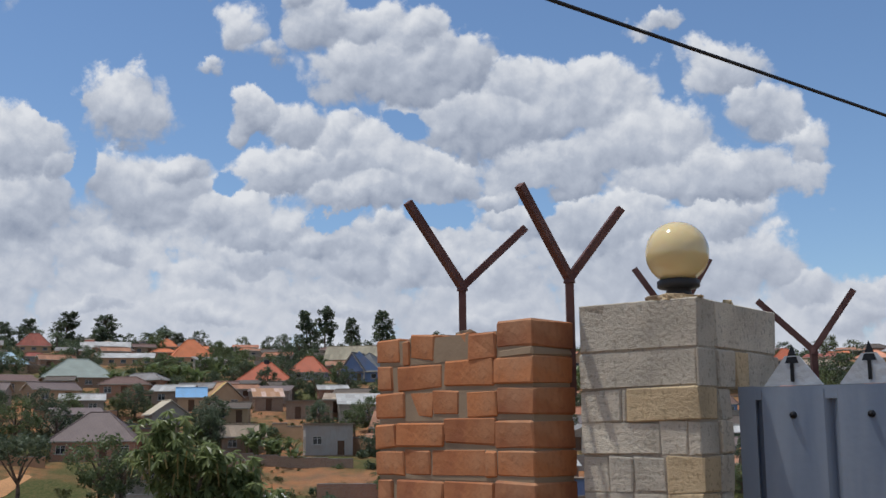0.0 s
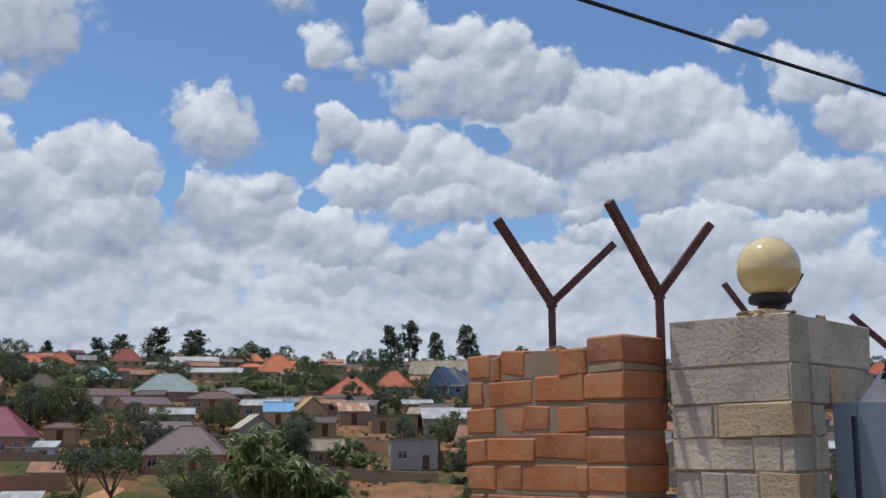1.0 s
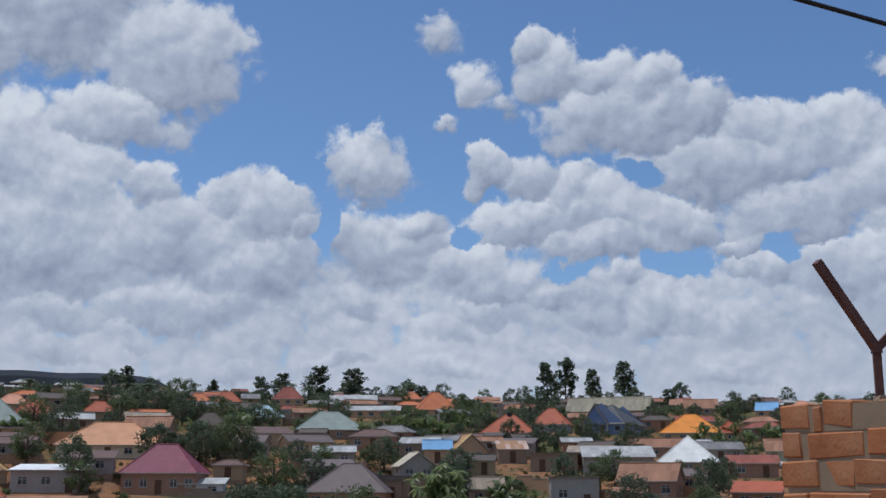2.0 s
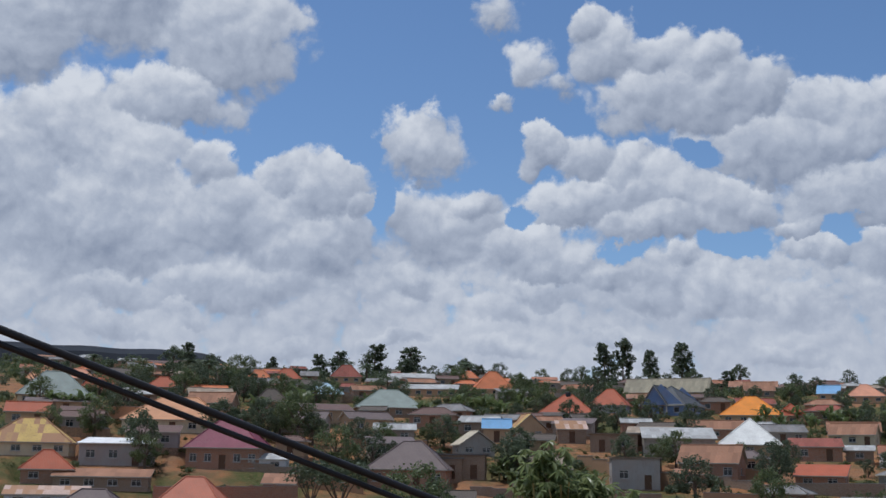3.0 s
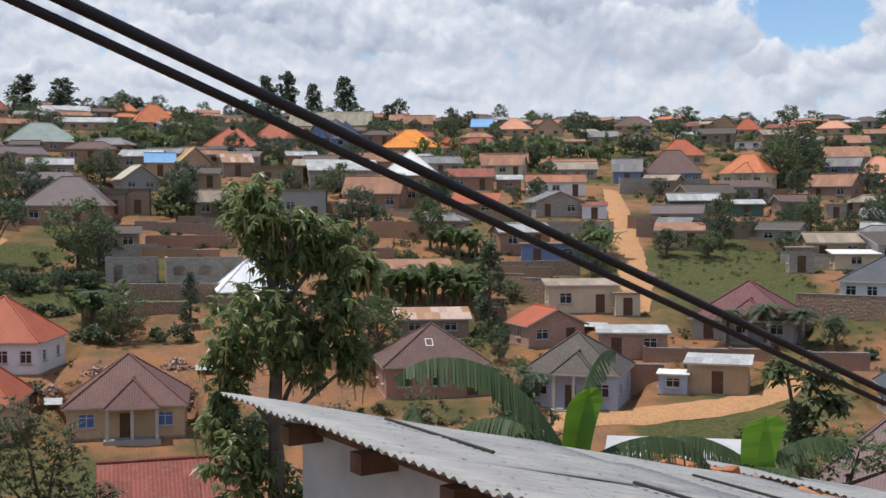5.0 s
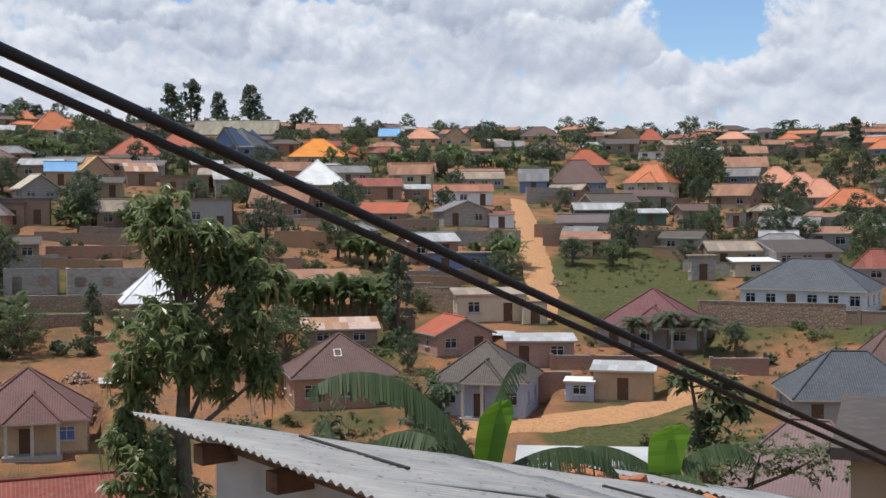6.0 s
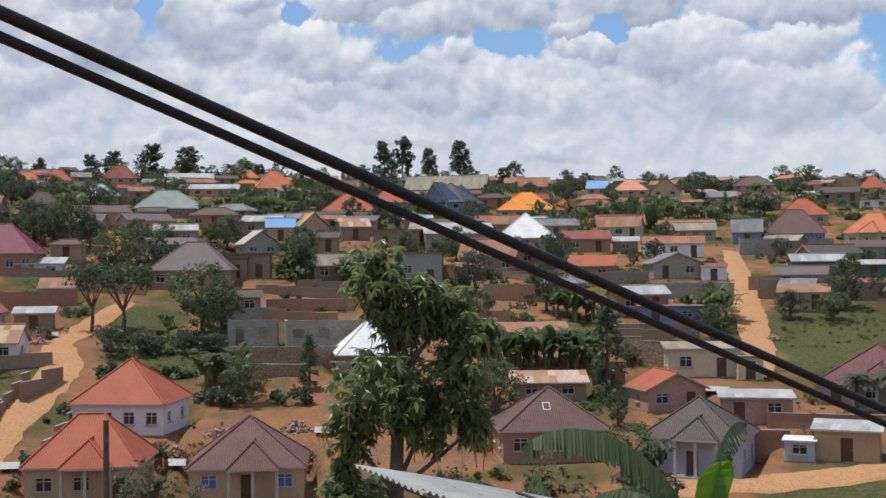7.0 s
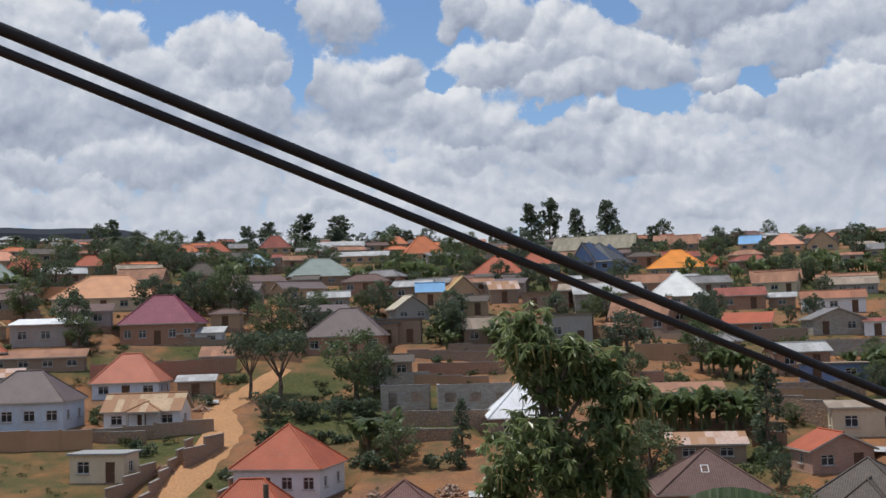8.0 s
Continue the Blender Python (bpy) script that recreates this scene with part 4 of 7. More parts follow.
    if porch:
        pw, pd, px = w * 0.42, 1.0, w * 0.06
        r = rise * 0.55
        y0 = -d / 2 - pd
        P = [(px - pw / 2 - 0.25, y0 - 0.3, h + 0.02), (px + pw / 2 + 0.25, y0 - 0.3, h + 0.02), (px, y0 + pw / 2 * 0.8, h + r), (px, -d / 2 + (d / 2 + 0.35) * r / rise, h + r), (px + pw / 2 + 0.25, -d / 2 + 0.2, h + 0.02), (px - pw / 2 - 0.25, -d / 2 + 0.2, h + 0.02)]
        roof_parts(ob, [(P[0], P[1], P[2]), (P[1], P[4], P[3], P[2]), (P[5], P[0], P[2], P[3])], [(P[2], P[3]), (P[0], P[2]), (P[1], P[2])], roof)
        for cx in (px - pw / 2, px, px + pw / 2):
            c = Build()
            c.box(cx - 0.13, cx + 0.13, y0 - 0.1, y0 + 0.16, 0, h - 0.12)
            c.box(cx - 0.17, cx + 0.17, y0 - 0.14, y0 + 0.2, h - 0.12, h - 0.06)
            part("porch_column", c.mesh("porch_column", plain("porch_plaster", (0.5, 0.46, 0.4))), ob)
        fl = Build()
        fl.box(px - pw / 2 - 0.3, px + pw / 2 + 0.3, y0 - 0.3, -d / 2 - 0.08, -0.9, 0.1)
        part("porch_floor", fl.mesh("porch_floor", plain("raw_concrete", (0.36, 0.34, 0.31), 0.95)), ob)
    blue = roof == "tile"
    if extra != "ruin":
        for x0, x1, z0, z1 in holes:
            window(ob, pose((x0 + x1) / 2 - w / 2, -d / 2 + 0.08, z0), x1 - x0, z1 - z0, not far, None, blue)
        for sx, rz in ((1, 90), (-1, -90)):
            for x0, x1, z0, z1 in sides["l"]:
                cy = (x0 + x1) / 2 - d / 2
                window(ob, pose(sx * (w / 2 - 0.08), cy * sx, z0, 0, 0, rz), x1 - x0, z1 - z0, not far)
        for x0, x1, z0, z1 in doors:
            db = Build()
            db.box(x0 - w / 2, x1 - w / 2, -d / 2 + 0.09, -d / 2 + 0.14, z0, z1)
            for k in (0.12, 0.55):
                db.box(x0 - w / 2 + 0.15, x1 - w / 2 - 0.15, -d / 2 + 0.075, -d / 2 + 0.09, z0 + (z1 - z0) * k, z0 + (z1 - z0) * (k + 0.33))
            dr = part("door", db.mesh("door", plain("door_wood", (0.13, 0.07, 0.04), 0.6)), ob, "dark brown panelled door")
            hb = Build()
            hb.box(x1 - w / 2 - 0.14, x1 - w / 2 - 0.1, -d / 2 + 0.03, -d / 2 + 0.075, z0 + 0.95, z0 + 1.1)
            part("handle", hb.mesh("handle", plain("handle_metal", (0.4, 0.38, 0.35), 0.4, 0.8)), dr)
    if extra == "tank":
        tb = Build()
        tb.tube([(0, 0, h + rise * 0.75), (0, 0, h + rise + 0.5), (0, 0, h + rise + 0.65)], (0.55, 0.55, 0.15), 14)
        part("water_tank", tb.mesh("water_tank", plain("black_plastic", (0.03, 0.03, 0.032), 0.5)), ob, "black plastic water tank")
    if extra == "skylight":
        sb = Build()
        mm = Matrix.Translation((-0.5, -d * 0.24, h + rise * 0.52)) @ Matrix.Rotation(math.atan2(rise, d / 2), 4, "X")
        sb.box(-0.35, 0.35, -0.45, -0.37, 0, 0.14, mm), sb.box(-0.35, 0.35, 0.37, 0.45, 0, 0.14, mm)
        sb.box(-0.35, -0.27, -0.37, 0.37, 0, 0.14, mm), sb.box(0.27, 0.35, -0.37, 0.37, 0, 0.14, mm)
        part("skylight", sb.mesh("skylight", plain("white_frame", (0.75, 0.74, 0.72))), ob, "white-framed roof light")
    return ob


def roof_word(r):
    return {"tanroof": "dusty tan", "rustwhite": "patchy rusted", "sky": "bright blue", "bright": "bright orange", "shiny": "shiny zinc", "skylight": "pale blue", "greymauve": "grey-mauve", "greybrown": "grey-brown",
            "greengrey": "grey-green", "tanorange": "faded orange", "salmonred": "salmon red", "striped": "rust-striped", "tile": "brown tiled", "mauvebrown": "mauve-brown", "rust": "rusty", "darkred": "dark red"}.get(r, r)


for args in LOTS:
    house(*args)

# ---- compound walls ----


def compound_wall(x0, y0, x1, y1, h, mat, pillars=True, words="brown mud-brick compound wall"):
    L = math.hypot(x1 - x0, y1 - y0)
    n = max(1, int(L / 3))
    a = math.atan2(y1 - y0, x1 - x0)
    h = max(h, 1.3)
    ob = tagged(new("compound_wall"), words, "wall", "compound walls", "structure")
    ob.matrix_basis = pose(x0, y0, 0, 0, 0, math.degrees(a))
    s = L / n
    for i in range(n):
        xa, ya = x0 + (x1 - x0) * (i + 0.5) / n, y0 + (y1 - y0) * (i + 0.5) / n
        z = float(hill(xa, ya))
        b = Build()
        b.box(i * s, (i + 1) * s, -0.1, 0.1, z - 1.5, z + h)
        part("panel", b.mesh("panel", mat), ob)
        c = Build()
        c.box(i * s, (i + 1) * s, -0.14, 0.14, z + h + 0.002, z + h + 0.08)
        part("coping", c.mesh("coping", plain("raw_concrete", (0.36, 0.34, 0.31), 0.95)), ob)
        if pillars:
            q = Build()
            q.box(i * s - 0.17, i * s + 0.17, -0.17, 0.17, z - 1.5, z + h + 0.2)
            part("pillar", q.mesh("pillar", mat), ob)


for row in ((36.9, 203.6, 53.9, 207.3, 2.8, "block"), (53.1, 200.4, 66.5, 202.1, 1.8, "brick"), (15.7, 158.2, 27.4, 159.3, 2.2, "block"), (31.0, 160.6, 50.8, 157.5, 2.6, "brown"),
            (41.5, 118.9, 57.1, 111.2, 1.0, "brown"), (8.4, 136.3, 15.7, 135.4, 1.4, "mud"), (20.8, 108.3, 32.3, 105.5, 1.2, "brick"), (34.7, 102.9, 39.9, 102.0, 1.6, "brick"),
            (-71.7, 110.4, -62.7, 114.0, 2.1, "mud"), (-63.6, 116.0, -52.6, 122.7, 1.5, "brown"), (-79.4, 107.6, -72.7, 111.9, 2.4, "mud"), (-75.0, 137.1, -58.7, 145.7, 2.0, "brick")):
    compound_wall(*row[:5], wall_paint(row[5]))
for row in ((-32.6, 159.7, -12.1, 157.5, 1.3, "brown"), (30.5, 165.1, 41.9, 165.6, 2.1, "mud"), (-15.4, 143.0, -3.0, 142.5, 1.8, "brick"), (-38.2, 145.3, -24.5, 143.4, 1.2, "mud"),
            (3.4, 166.4, 17.1, 170.2, 1.6, "brown"), (-104.9, 172.4, -83.7, 186.9, 2.2, "mud"), (-26.1, 178.8, -11.1, 167.2, 1.8, "mud"), (9.4, 136.2, 19.2, 136.9, 1.9, "stone"),
            (-50.5, 109.7, -49.6, 117.9, 1.8, "brown"), (-53.2, 88, -52.8, 108, 1.6, "brown")):
    compound_wall(*row[:5], wall_paint(row[5]), False)

# ---- trees ----


def leaf_quads(b, c, size, rng, droop=0.0, aspect=0.45):
    d = Vector((rng.gauss(0, 1), rng.gauss(0, 1), rng.gauss(0, 0.7) - droop)).normalized()
    s = d.cross(Vector((rng.gauss(0, 1), rng.gauss(0, 1), rng.gauss(0, 1)))).normalized() * size * aspect
    e = c + d * size
    mid = c + d * size * 0.45
    b.face([c, mid - s, e, mid + s])


def crown(b, clumps, leaves, size, rng, droop=0.0):
    for cx, cy, cz, rad in clumps:
        for _ in range(leaves):
            v = Vector((rng.gauss(0, 1), rng.gauss(0, 1), rng.gauss(0, 1))).normalized() * rad * rng.uniform(0.45, 1.0)
            leaf_quads(b, Vector((cx, cy, cz)) + v, size * rng.uniform(0.6, 1.3), rng, droop)


def tree_kind(kind, seed):
    """A tree of unit height 10 m as an Empty with trunk and crown."""
    rng = random.Random(seed)
    tb, cb = Build(), Build()
    clumps = []
    if kind == "round":
        tb.tube([(0, 0, -1), (0.1, 0, 1.5), (0, 0.1, 4), (0.1, 0, 6.5)], (0.4, 0.32, 0.24, 0.1))
        for i in range(7):
            a = i * 2.4 + rng.random()
            tb.tube([(0, 0, 2.5 + i * 0.4), (math.cos(a) * 1.4, math.sin(a) * 1.4, 4 + i * 0.5), (math.cos(a) * 2.6, math.sin(a) * 2.6, 5 + i * 0.55)], (0.16, 0.1, 0.04), 5)
        for i in range(52):
            a, u = rng.uniform(0, 6.28), rng.uniform(-0.95, 1)
            k = math.sqrt(max(0, 1 - u * u)) * rng.uniform(0.5, 1.15)
            clumps.append((math.cos(a) * 3.6 * k, math.sin(a) * 3.6 * k, 5.6 + u * 4.1 * rng.uniform(0.75, 1.08), rng.uniform(0.5, 1.2)))
        crown(cb, clumps, 64, 0.34, rng)
        mat = (GREEN, DARKGREEN, GREYGREEN)[seed % 3]
    elif kind == "acacia":
        tb.tube([(0, 0, -1), (0.3, 0, 2), (0.2, 0.1, 4)], (0.3, 0.24, 0.16))
        for i in range(6):
            a = i * 1.05
            tb.tube([(0.2, 0, 3.2), (math.cos(a) * 1.2, math.sin(a) * 1.2, 5.5), (math.cos(a) * 2.4, math.sin(a) * 2.4, 7.6)], (0.14, 0.09, 0.03), 5)
        for i in range(40):
            a, k = rng.uniform(0, 6.28), math.sqrt(rng.random())
            clumps.append((math.cos(a) * 3.4 * k, math.sin(a) * 3.4 * k, 7.6 + rng.uniform(-1.5, 1.6) * (1.1 - 0.5 * k), rng.uniform(0.6, 1.1)))
        crown(cb, clumps, 34, 0.38, rng)
        mat = GREYGREEN
    elif kind == "euc":
        tb.tube([(0, 0, -1), (0.1, 0, 4), (0, 0.1, 9.6)], (0.22, 0.16, 0.03))
        for i in range(66):
            z = rng.uniform(1.0, 9.8)
            k = (3.3 - 0.25 * z + rng.uniform(-0.3, 0.7)) * rng.uniform(0.25, 1.1) + 0.1
            a = rng.uniform(0, 6.28)
            clumps.append((math.cos(a) * k, math.sin(a) * k, z, rng.uniform(0.45, 0.9)))
            tb.tube([(0, 0, z - 0.7), (math.cos(a) * k, math.sin(a) * k, z)], (0.05, 0.02), 4)
        crown(cb, clumps, 58, 0.38, rng, 0.2)
        mat = GREYGREEN
    elif kind == "cyp":
        tb.tube([(0, 0, -1), (0, 0, 9)], (0.25, 0.05))
        for i in range(48):
            z = 0.8 + 9 * i / 48
            k = (1.25 * (1 - (z / 10.4) ** 2) + 0.1) * rng.uniform(0.4, 1.1)
            a = rng.uniform(0, 6.28)
            clumps.append((math.cos(a) * k, math.sin(a) * k, z, rng.uniform(0.4, 0.7)))
        crown(cb, clumps, 36, 0.34, rng)
        mat = DARKGREEN
    else:
        tb.tube([(0, 0, -1), (0.15, 0, 3), (0.1, 0.05, 6.6)], (0.42, 0.36, 0.3), 8)
        for i in range(34):
            a, e = i * 2.4, rng.uniform(-0.5, 1.3)
            L = rng.uniform(3.2, 4.2)
            pts = []
            for k in range(8):
                s = k / 7
                pts.append(Vector((math.cos(a) * L * s * math.cos(e * (1 - s * 0.4)), math.sin(a) * L * s * math.cos(e * (1 - s * 0.4)), 6.6 + L * s * math.sin(e) * (1 - 0.3 * s) - 1.6 * s * s)))
            side = Vector((-math.sin(a), math.cos(a), 0))
            for p, q in zip(pts, pts[1:]):
                for sg in (-1, 1):
                    for j in range(2):
                        o = p.lerp(q, j / 2)
                        tip = o + side * sg * 0.75 + (q - p) * 0.8 + Vector((0, 0, -0.3))
                        cb.face([o, o + (q - p) * 0.5, tip])
        mat = DARKGREEN
    ob = thing({"round": "tree", "acacia": "tree", "euc": "tree", "cyp": "cypress", "palm": "palm_tree"}[kind], TREE_WORDS[kind], "tree", pose(0, -300, -60), "trees of the hillside")
    part("trunk", tb.mesh("trunk", bark()), ob)
    part("crown", cb.mesh("crown", mat), ob)
    return ob


TREE_WORDS = {"round": "dense dark green leafy tree between the houses", "acacia": "thin feathery grey-green tree beside the dirt road", "euc": "tall slim dark tree standing on the ridge",
              "cyp": "narrow dark green columnar cypress tree", "palm": "palm tree with a ragged spreading crown"}
PROTO = {}
for kind, seeds in (("round", 6), ("acacia", 1), ("euc", 3), ("cyp", 1), ("palm", 2)):
    PROTO[kind] = [tree_kind(kind, s) for s in range(seeds)]
TREE_RNG = random.Random(11)
USED = set()


def tree(kind, x, y, h, slim=1.0):
    src = TREE_RNG.choice(PROTO[kind])
    k = max(h, 2.2) / 10
    wide = k * TREE_RNG.uniform(0.9, 1.25) * slim
    m = pose(x, y, gz(x, y) - 0.05, 0, 0, TREE_RNG.uniform(0, 360)) @ Matrix.Diagonal((wide, wide, k, 1))
    if src.name not in USED:
        USED.add(src.name)
        src.matrix_basis = m
        return src
    first = src.matrix_basis.copy()
    src.matrix_basis = Matrix()
    ob = copy_thing(src, m)
    src.matrix_basis = first
    return ob


tree("euc", -22.2, 430.3, 16, 0.95)
tree("euc", -33.6, 427.0, 13.5, 0.95)
tree("euc", -41.9, 412.6, 17, 0.95)
tree("euc", -48.1, 408.0, 15, 0.95)
tree("euc", -181.2, 353.2, 9.0, 1.25)
tree("euc", -119.0, 365.0, 11.7, 1.25)
tree("euc", -110.6, 378.6, 11.3, 1.25)
tree("euc", -128.9, 357.2, 9.0, 1.25)
tree("euc", -162.3, 378.1, 4.6, 1.25)
tree("euc", 127.7, 261.4, 7.4)
tree("euc", 75.2, 166.6, 1.2)
tree("palm", -128.6, 261.2, 7.7)
tree("palm", -92.8, 365.1, 8.0)
tree("palm", 101.5, 289.1, 4.7)
tree("round", -55.3, 399.8, 7.4)
tree("round", -2.0, 410.0, 8.3)
tree("round", 12.2, 314.7, 7.0)
tree("round", 33.2, 401.6, 7.4)
tree("round", 41.3, 379.2, 5.2)
tree("round", 44.5, 363.2, 4.8)
tree("round", 48.4, 324.3, 6.7)
tree("round", 52.9, 324.9, 4.8)
tree("round", 89.4, 400.6, 7.2)
tree("round", 76.6, 228.3, 11.8)
tree("round", 71.1, 220.6, 10.6)
tree("round", 78.5, 223.5, 7.9)
tree("round", 103.6, 244.4, 5.0)
tree("round", 106.9, 226.8, 7.0)
tree("round", 108.5, 220.2, 6.8)
tree("round", 62.6, 153.8, 6.7)
tree("round", 59.8, 157.2, 4.8)
tree("round", 66.1, 152.4, 4.7)
tree("round", 73.7, 156.2, 4.8)
tree("round", 77.8, 154.2, 5.6)
tree("round", 55.8, 161.0, 6.1)
tree("round", 54.4, 165.6, 3.7)
tree("round", -86.3, 409.3, 7.9)
tree("round", -95.7, 395.7, 8.1)
tree("round", -63.7, 368.4, 6.3)
tree("round", -102.6, 177.4, 7.2)
tree("round", -103.2, 173.8, 4.7)
tree("round", -84.5, 150.0, 8.1)
tree("round", -81.7, 146.5, 5.1)
tree("round", -69.9, 172.6, 8.6)
tree("round", -75.4, 174.1, 5.5)
tree("round", -67.7, 174.3, 5.5)
tree("round", -57.0, 155.3, 8.4)
tree("round", -54.5, 164.6, 6.8)
tree("round", -55.8, 175.8, 4.1)
tree("acacia", -53.6, 136.9, 8.8)
tree("acacia", -49.5, 135.9, 9.1)
tree("round", -39.6, 135.4, 9.2)
tree("round", -38.2, 139.6, 6.7)
tree("round", -34.5, 169.7, 5.9)
tree("round", -29.7, 114.7, 4.9)
tree("round", -47.7, 126.8, 3.3)
tree("round", -44.7, 127.8, 2.7)
tree("round", -39.9, 129.2, 2.7)
tree("round", -6.7, 142.7, 4.3)
tree("round", -4.5, 111.4, 6.6)
tree("round", 1.7, 149.8, 6.6)
tree("round", 2.5, 167.4, 7.0)
tree("round", 2.7, 170.9, 5.8)
tree("round", -33.8, 164.6, 6.6)
tree("cyp", 6.9, 118.6, 9.3)
tree("cyp", -23.9, 119.5, 5.7)
tree("round", 31.8, 146.1, 3.6, 1.5)
tree("round", 37.0, 145.8, 3.6, 1.5)
tree("round", 20.6, 136.7, 3.7)
tree("round", 10.0, 126.8, 2.5)
tree("round", 4.6, 111.2, 2.7)
tree("round", 7.2, 98.5, 5.3)
tree("round", 38.9, 107.5, 3.3)
tree("round", -123.9, 266.4, 8.1)
tree("round", -137.8, 306.3, 6.5)
tree("round", -153.4, 242.7, 4.0)
tree("round", -169.6, 258.3, 3.6)
tree("round", -39.4, 293.5, 5.8)
tree("round", -97.3, 359.0, 5.5)
tree("palm", 29.5, 110.8, 4.8)
tree("palm", 32.9, 110.0, 5.2)
tree("palm", 36.1, 109.2, 4.6)
tree("palm", 39.2, 108.4, 4.0)
tree("palm", -33.8, 119.0, 4.5)
tree("palm", -87.4, 366.2, 8.9)

for group in PROTO.values():
    for ob in group:
        if ob.name not in USED:
            for o in (*ob.children_recursive, ob):
                bpy.data.objects.remove(o)


def banana_leaf(b, base, a, e, L, wid, rng, tear=0.25):
    """An arching leaf with a folded midrib and torn edges."""
    d = Vector((math.cos(a), math.sin(a), 0))
    side = Vector((-math.sin(a), math.cos(a), 0))
    prev = None
    n = 9
    for k in range(n + 1):
        s = k / n
        ang = e - s * s * 1.6
        p = base if k == 0 else prev[0] + (d * math.cos(ang) + Vector((0, 0, math.sin(ang)))) * (L / n)
        w = wid * math.sin(math.pi * min(1, 0.08 + s * 0.92)) ** 0.6
        up = Vector((0, 0, 0.25 * w))
        cur = (p, p + side * w + up, p - side * w + up)
        if prev:
            t = rng.uniform(0, tear)
            b.face([prev[0], cur[0], prev[1].lerp(cur[1], 1 - t), prev[1]])
            b.face([cur[0], prev[0], prev[2], prev[2].lerp(cur[2], 1 - t)])
        prev = cur


def banana_plant(seed):
    rng = random.Random(seed)
    sb, lb = Build(), Build()
    sb.tube([(0, 0, -0.5), (0.05, 0, 0.9), (0, 0.03, 1.7)], (0.16, 0.13, 0.08), 7)
    for i in range(14):
        foot = Vector((rng.uniform(-0.7, 0.7), rng.uniform(-0.7, 0.7), rng.uniform(0.7, 1.9)))
        banana_leaf(lb, foot, i * 2.4 + rng.uniform(-0.3, 0.3), rng.uniform(0.75, 1.5), rng.uniform(1.5, 2.5), rng.uniform(0.22, 0.34), rng)
    ob = thing("banana_plant", "banana plant with broad torn green leaves", "plant", pose(0, -300, -60), "banana plants")
    part("stem", sb.mesh("stem", plain("banana_stem", (0.16, 0.17, 0.07), 0.7)), ob)
    part("leaves", lb.mesh("leaves", BANANA), ob)
    return ob


BANANAS = [banana_plant(s) for s in range(4)]
BAN_RNG = random.Random(4)


def grove(x0, y0, x1, y1, deep, n):
    """A clump of banana plants over a strip that runs deep uphill."""
    for i in range(n):
        u, v = (i + BAN_RNG.random()) / n, BAN_RNG.random()
        x, y = x0 + (x1 - x0) * u, y0 + (y1 - y0) * u + deep * v * 0.8
        k = BAN_RNG.uniform(0.9, 1.5)
        m = pose(x, y, gz(x, y), 0, 0, BAN_RNG.uniform(0, 360)) @ Matrix.Diagonal((k, k, k, 1))
        src = BANANAS[i % 4]
        if src.name not in USED:
            USED.add(src.name)
            src.matrix_basis = m
        else:
            first = src.matrix_basis.copy()
            src.matrix_basis = Matrix()
            copy_thing(src, m)
            src.matrix_basis = first


grove(1.4, 234.6, 24.9, 239.6, 28.0, 16)
grove(24.9, 239.6, 54.4, 241.9, 30.0, 22)
grove(57.7, 255.8, 65.5, 255.5, 78.9, 5)
grove(-4.7, 124.0, 6.7, 123.5, 4.9, 20)
grove(1.9, 143.8, 8.2, 144.3, 5.9, 8)
grove(-60.4, 212.3, -47.2, 223.1, 34.4, 14)
grove(-36.3, 158.3, -31.7, 159.7, 10.2, 5)
grove(-87.7, 183.4, -82.2, 190.1, 41.5, 7)
grove(19.7, 139.6, 24.5, 139.2, 12.4, 6)
grove(77.1, 154.5, 79.7, 153.3, 21.1, 3)
grove(-114.1, 167.1, -106.9, 173.8, 4.9, 7)
grove(-35.0, 116.9, -30.5, 118.1, 8.7, 4)
grove(-28.2, 157.1, -19.5, 158.1, 8.7, 8)
grove(82.7, 297.2, 89.7, 294.8, 130.7, 4)
grove(-56.3, 219.1, -45.7, 226.4, 40.2, 8)


# open slopes without bushes: x, y, half sizes
CLEAR = ((37, 133, 11, 24), (-31, 120, 16, 12), (-20, 106, 18, 8), (-68, 106, 12, 13), (12, 100, 12, 6), (-8, 108, 8, 7))


def scrub(name, label, n, seed, r0, r1, size, mat, leaves=34):
    """Low bushes scattered over open ground, off the plots and roads."""
    rng = random.Random(seed)
    b = Build()
    made = 0
    while made < n:
        a, r = radians(rng.uniform(-36, 36)), math.sqrt(rng.uniform(r0 * r0, r1 * r1))
        x, y = EYE[0] + math.sin(a) * r, EYE[1] + math.cos(a) * r
        if noise.noise((x * 0.06, y * 0.06, seed)) < -0.05 or any(math.hypot(x - p[0], y - p[1]) < max(p[3], p[4]) + 1.0 for p in PADS):
            continue
        if abs(x - (36 + (y - 208) * 0.148)) < 3.4 and 118 < y < 212 or math.hypot((x + 51) / 4.5, 0) < 1 and 84 < y < 150 or abs(y - 97.5) < 4 and 5 < x < 34:
            continue
        if size > 0.6 and any(math.hypot((x - cx) / cw, (y - cy) / cd) < 1 for cx, cy, cw, cd in CLEAR):
            continue
        made += 1
        k = rng.uniform(0.5, 1.2) * size * 0.8
        z = float(hill(x, y))
        crown(b, [(x + rng.uniform(-k, k), y + rng.uniform(-k, k), z + rng.uniform(0.1, 0.8) * k, k * rng.uniform(0.4, 0.9)) for _ in range(5)], leaves, 0.24 * size, rng)
    tagged(new(name, b.mesh(name, mat)), label, "bushes", kind="stuff")


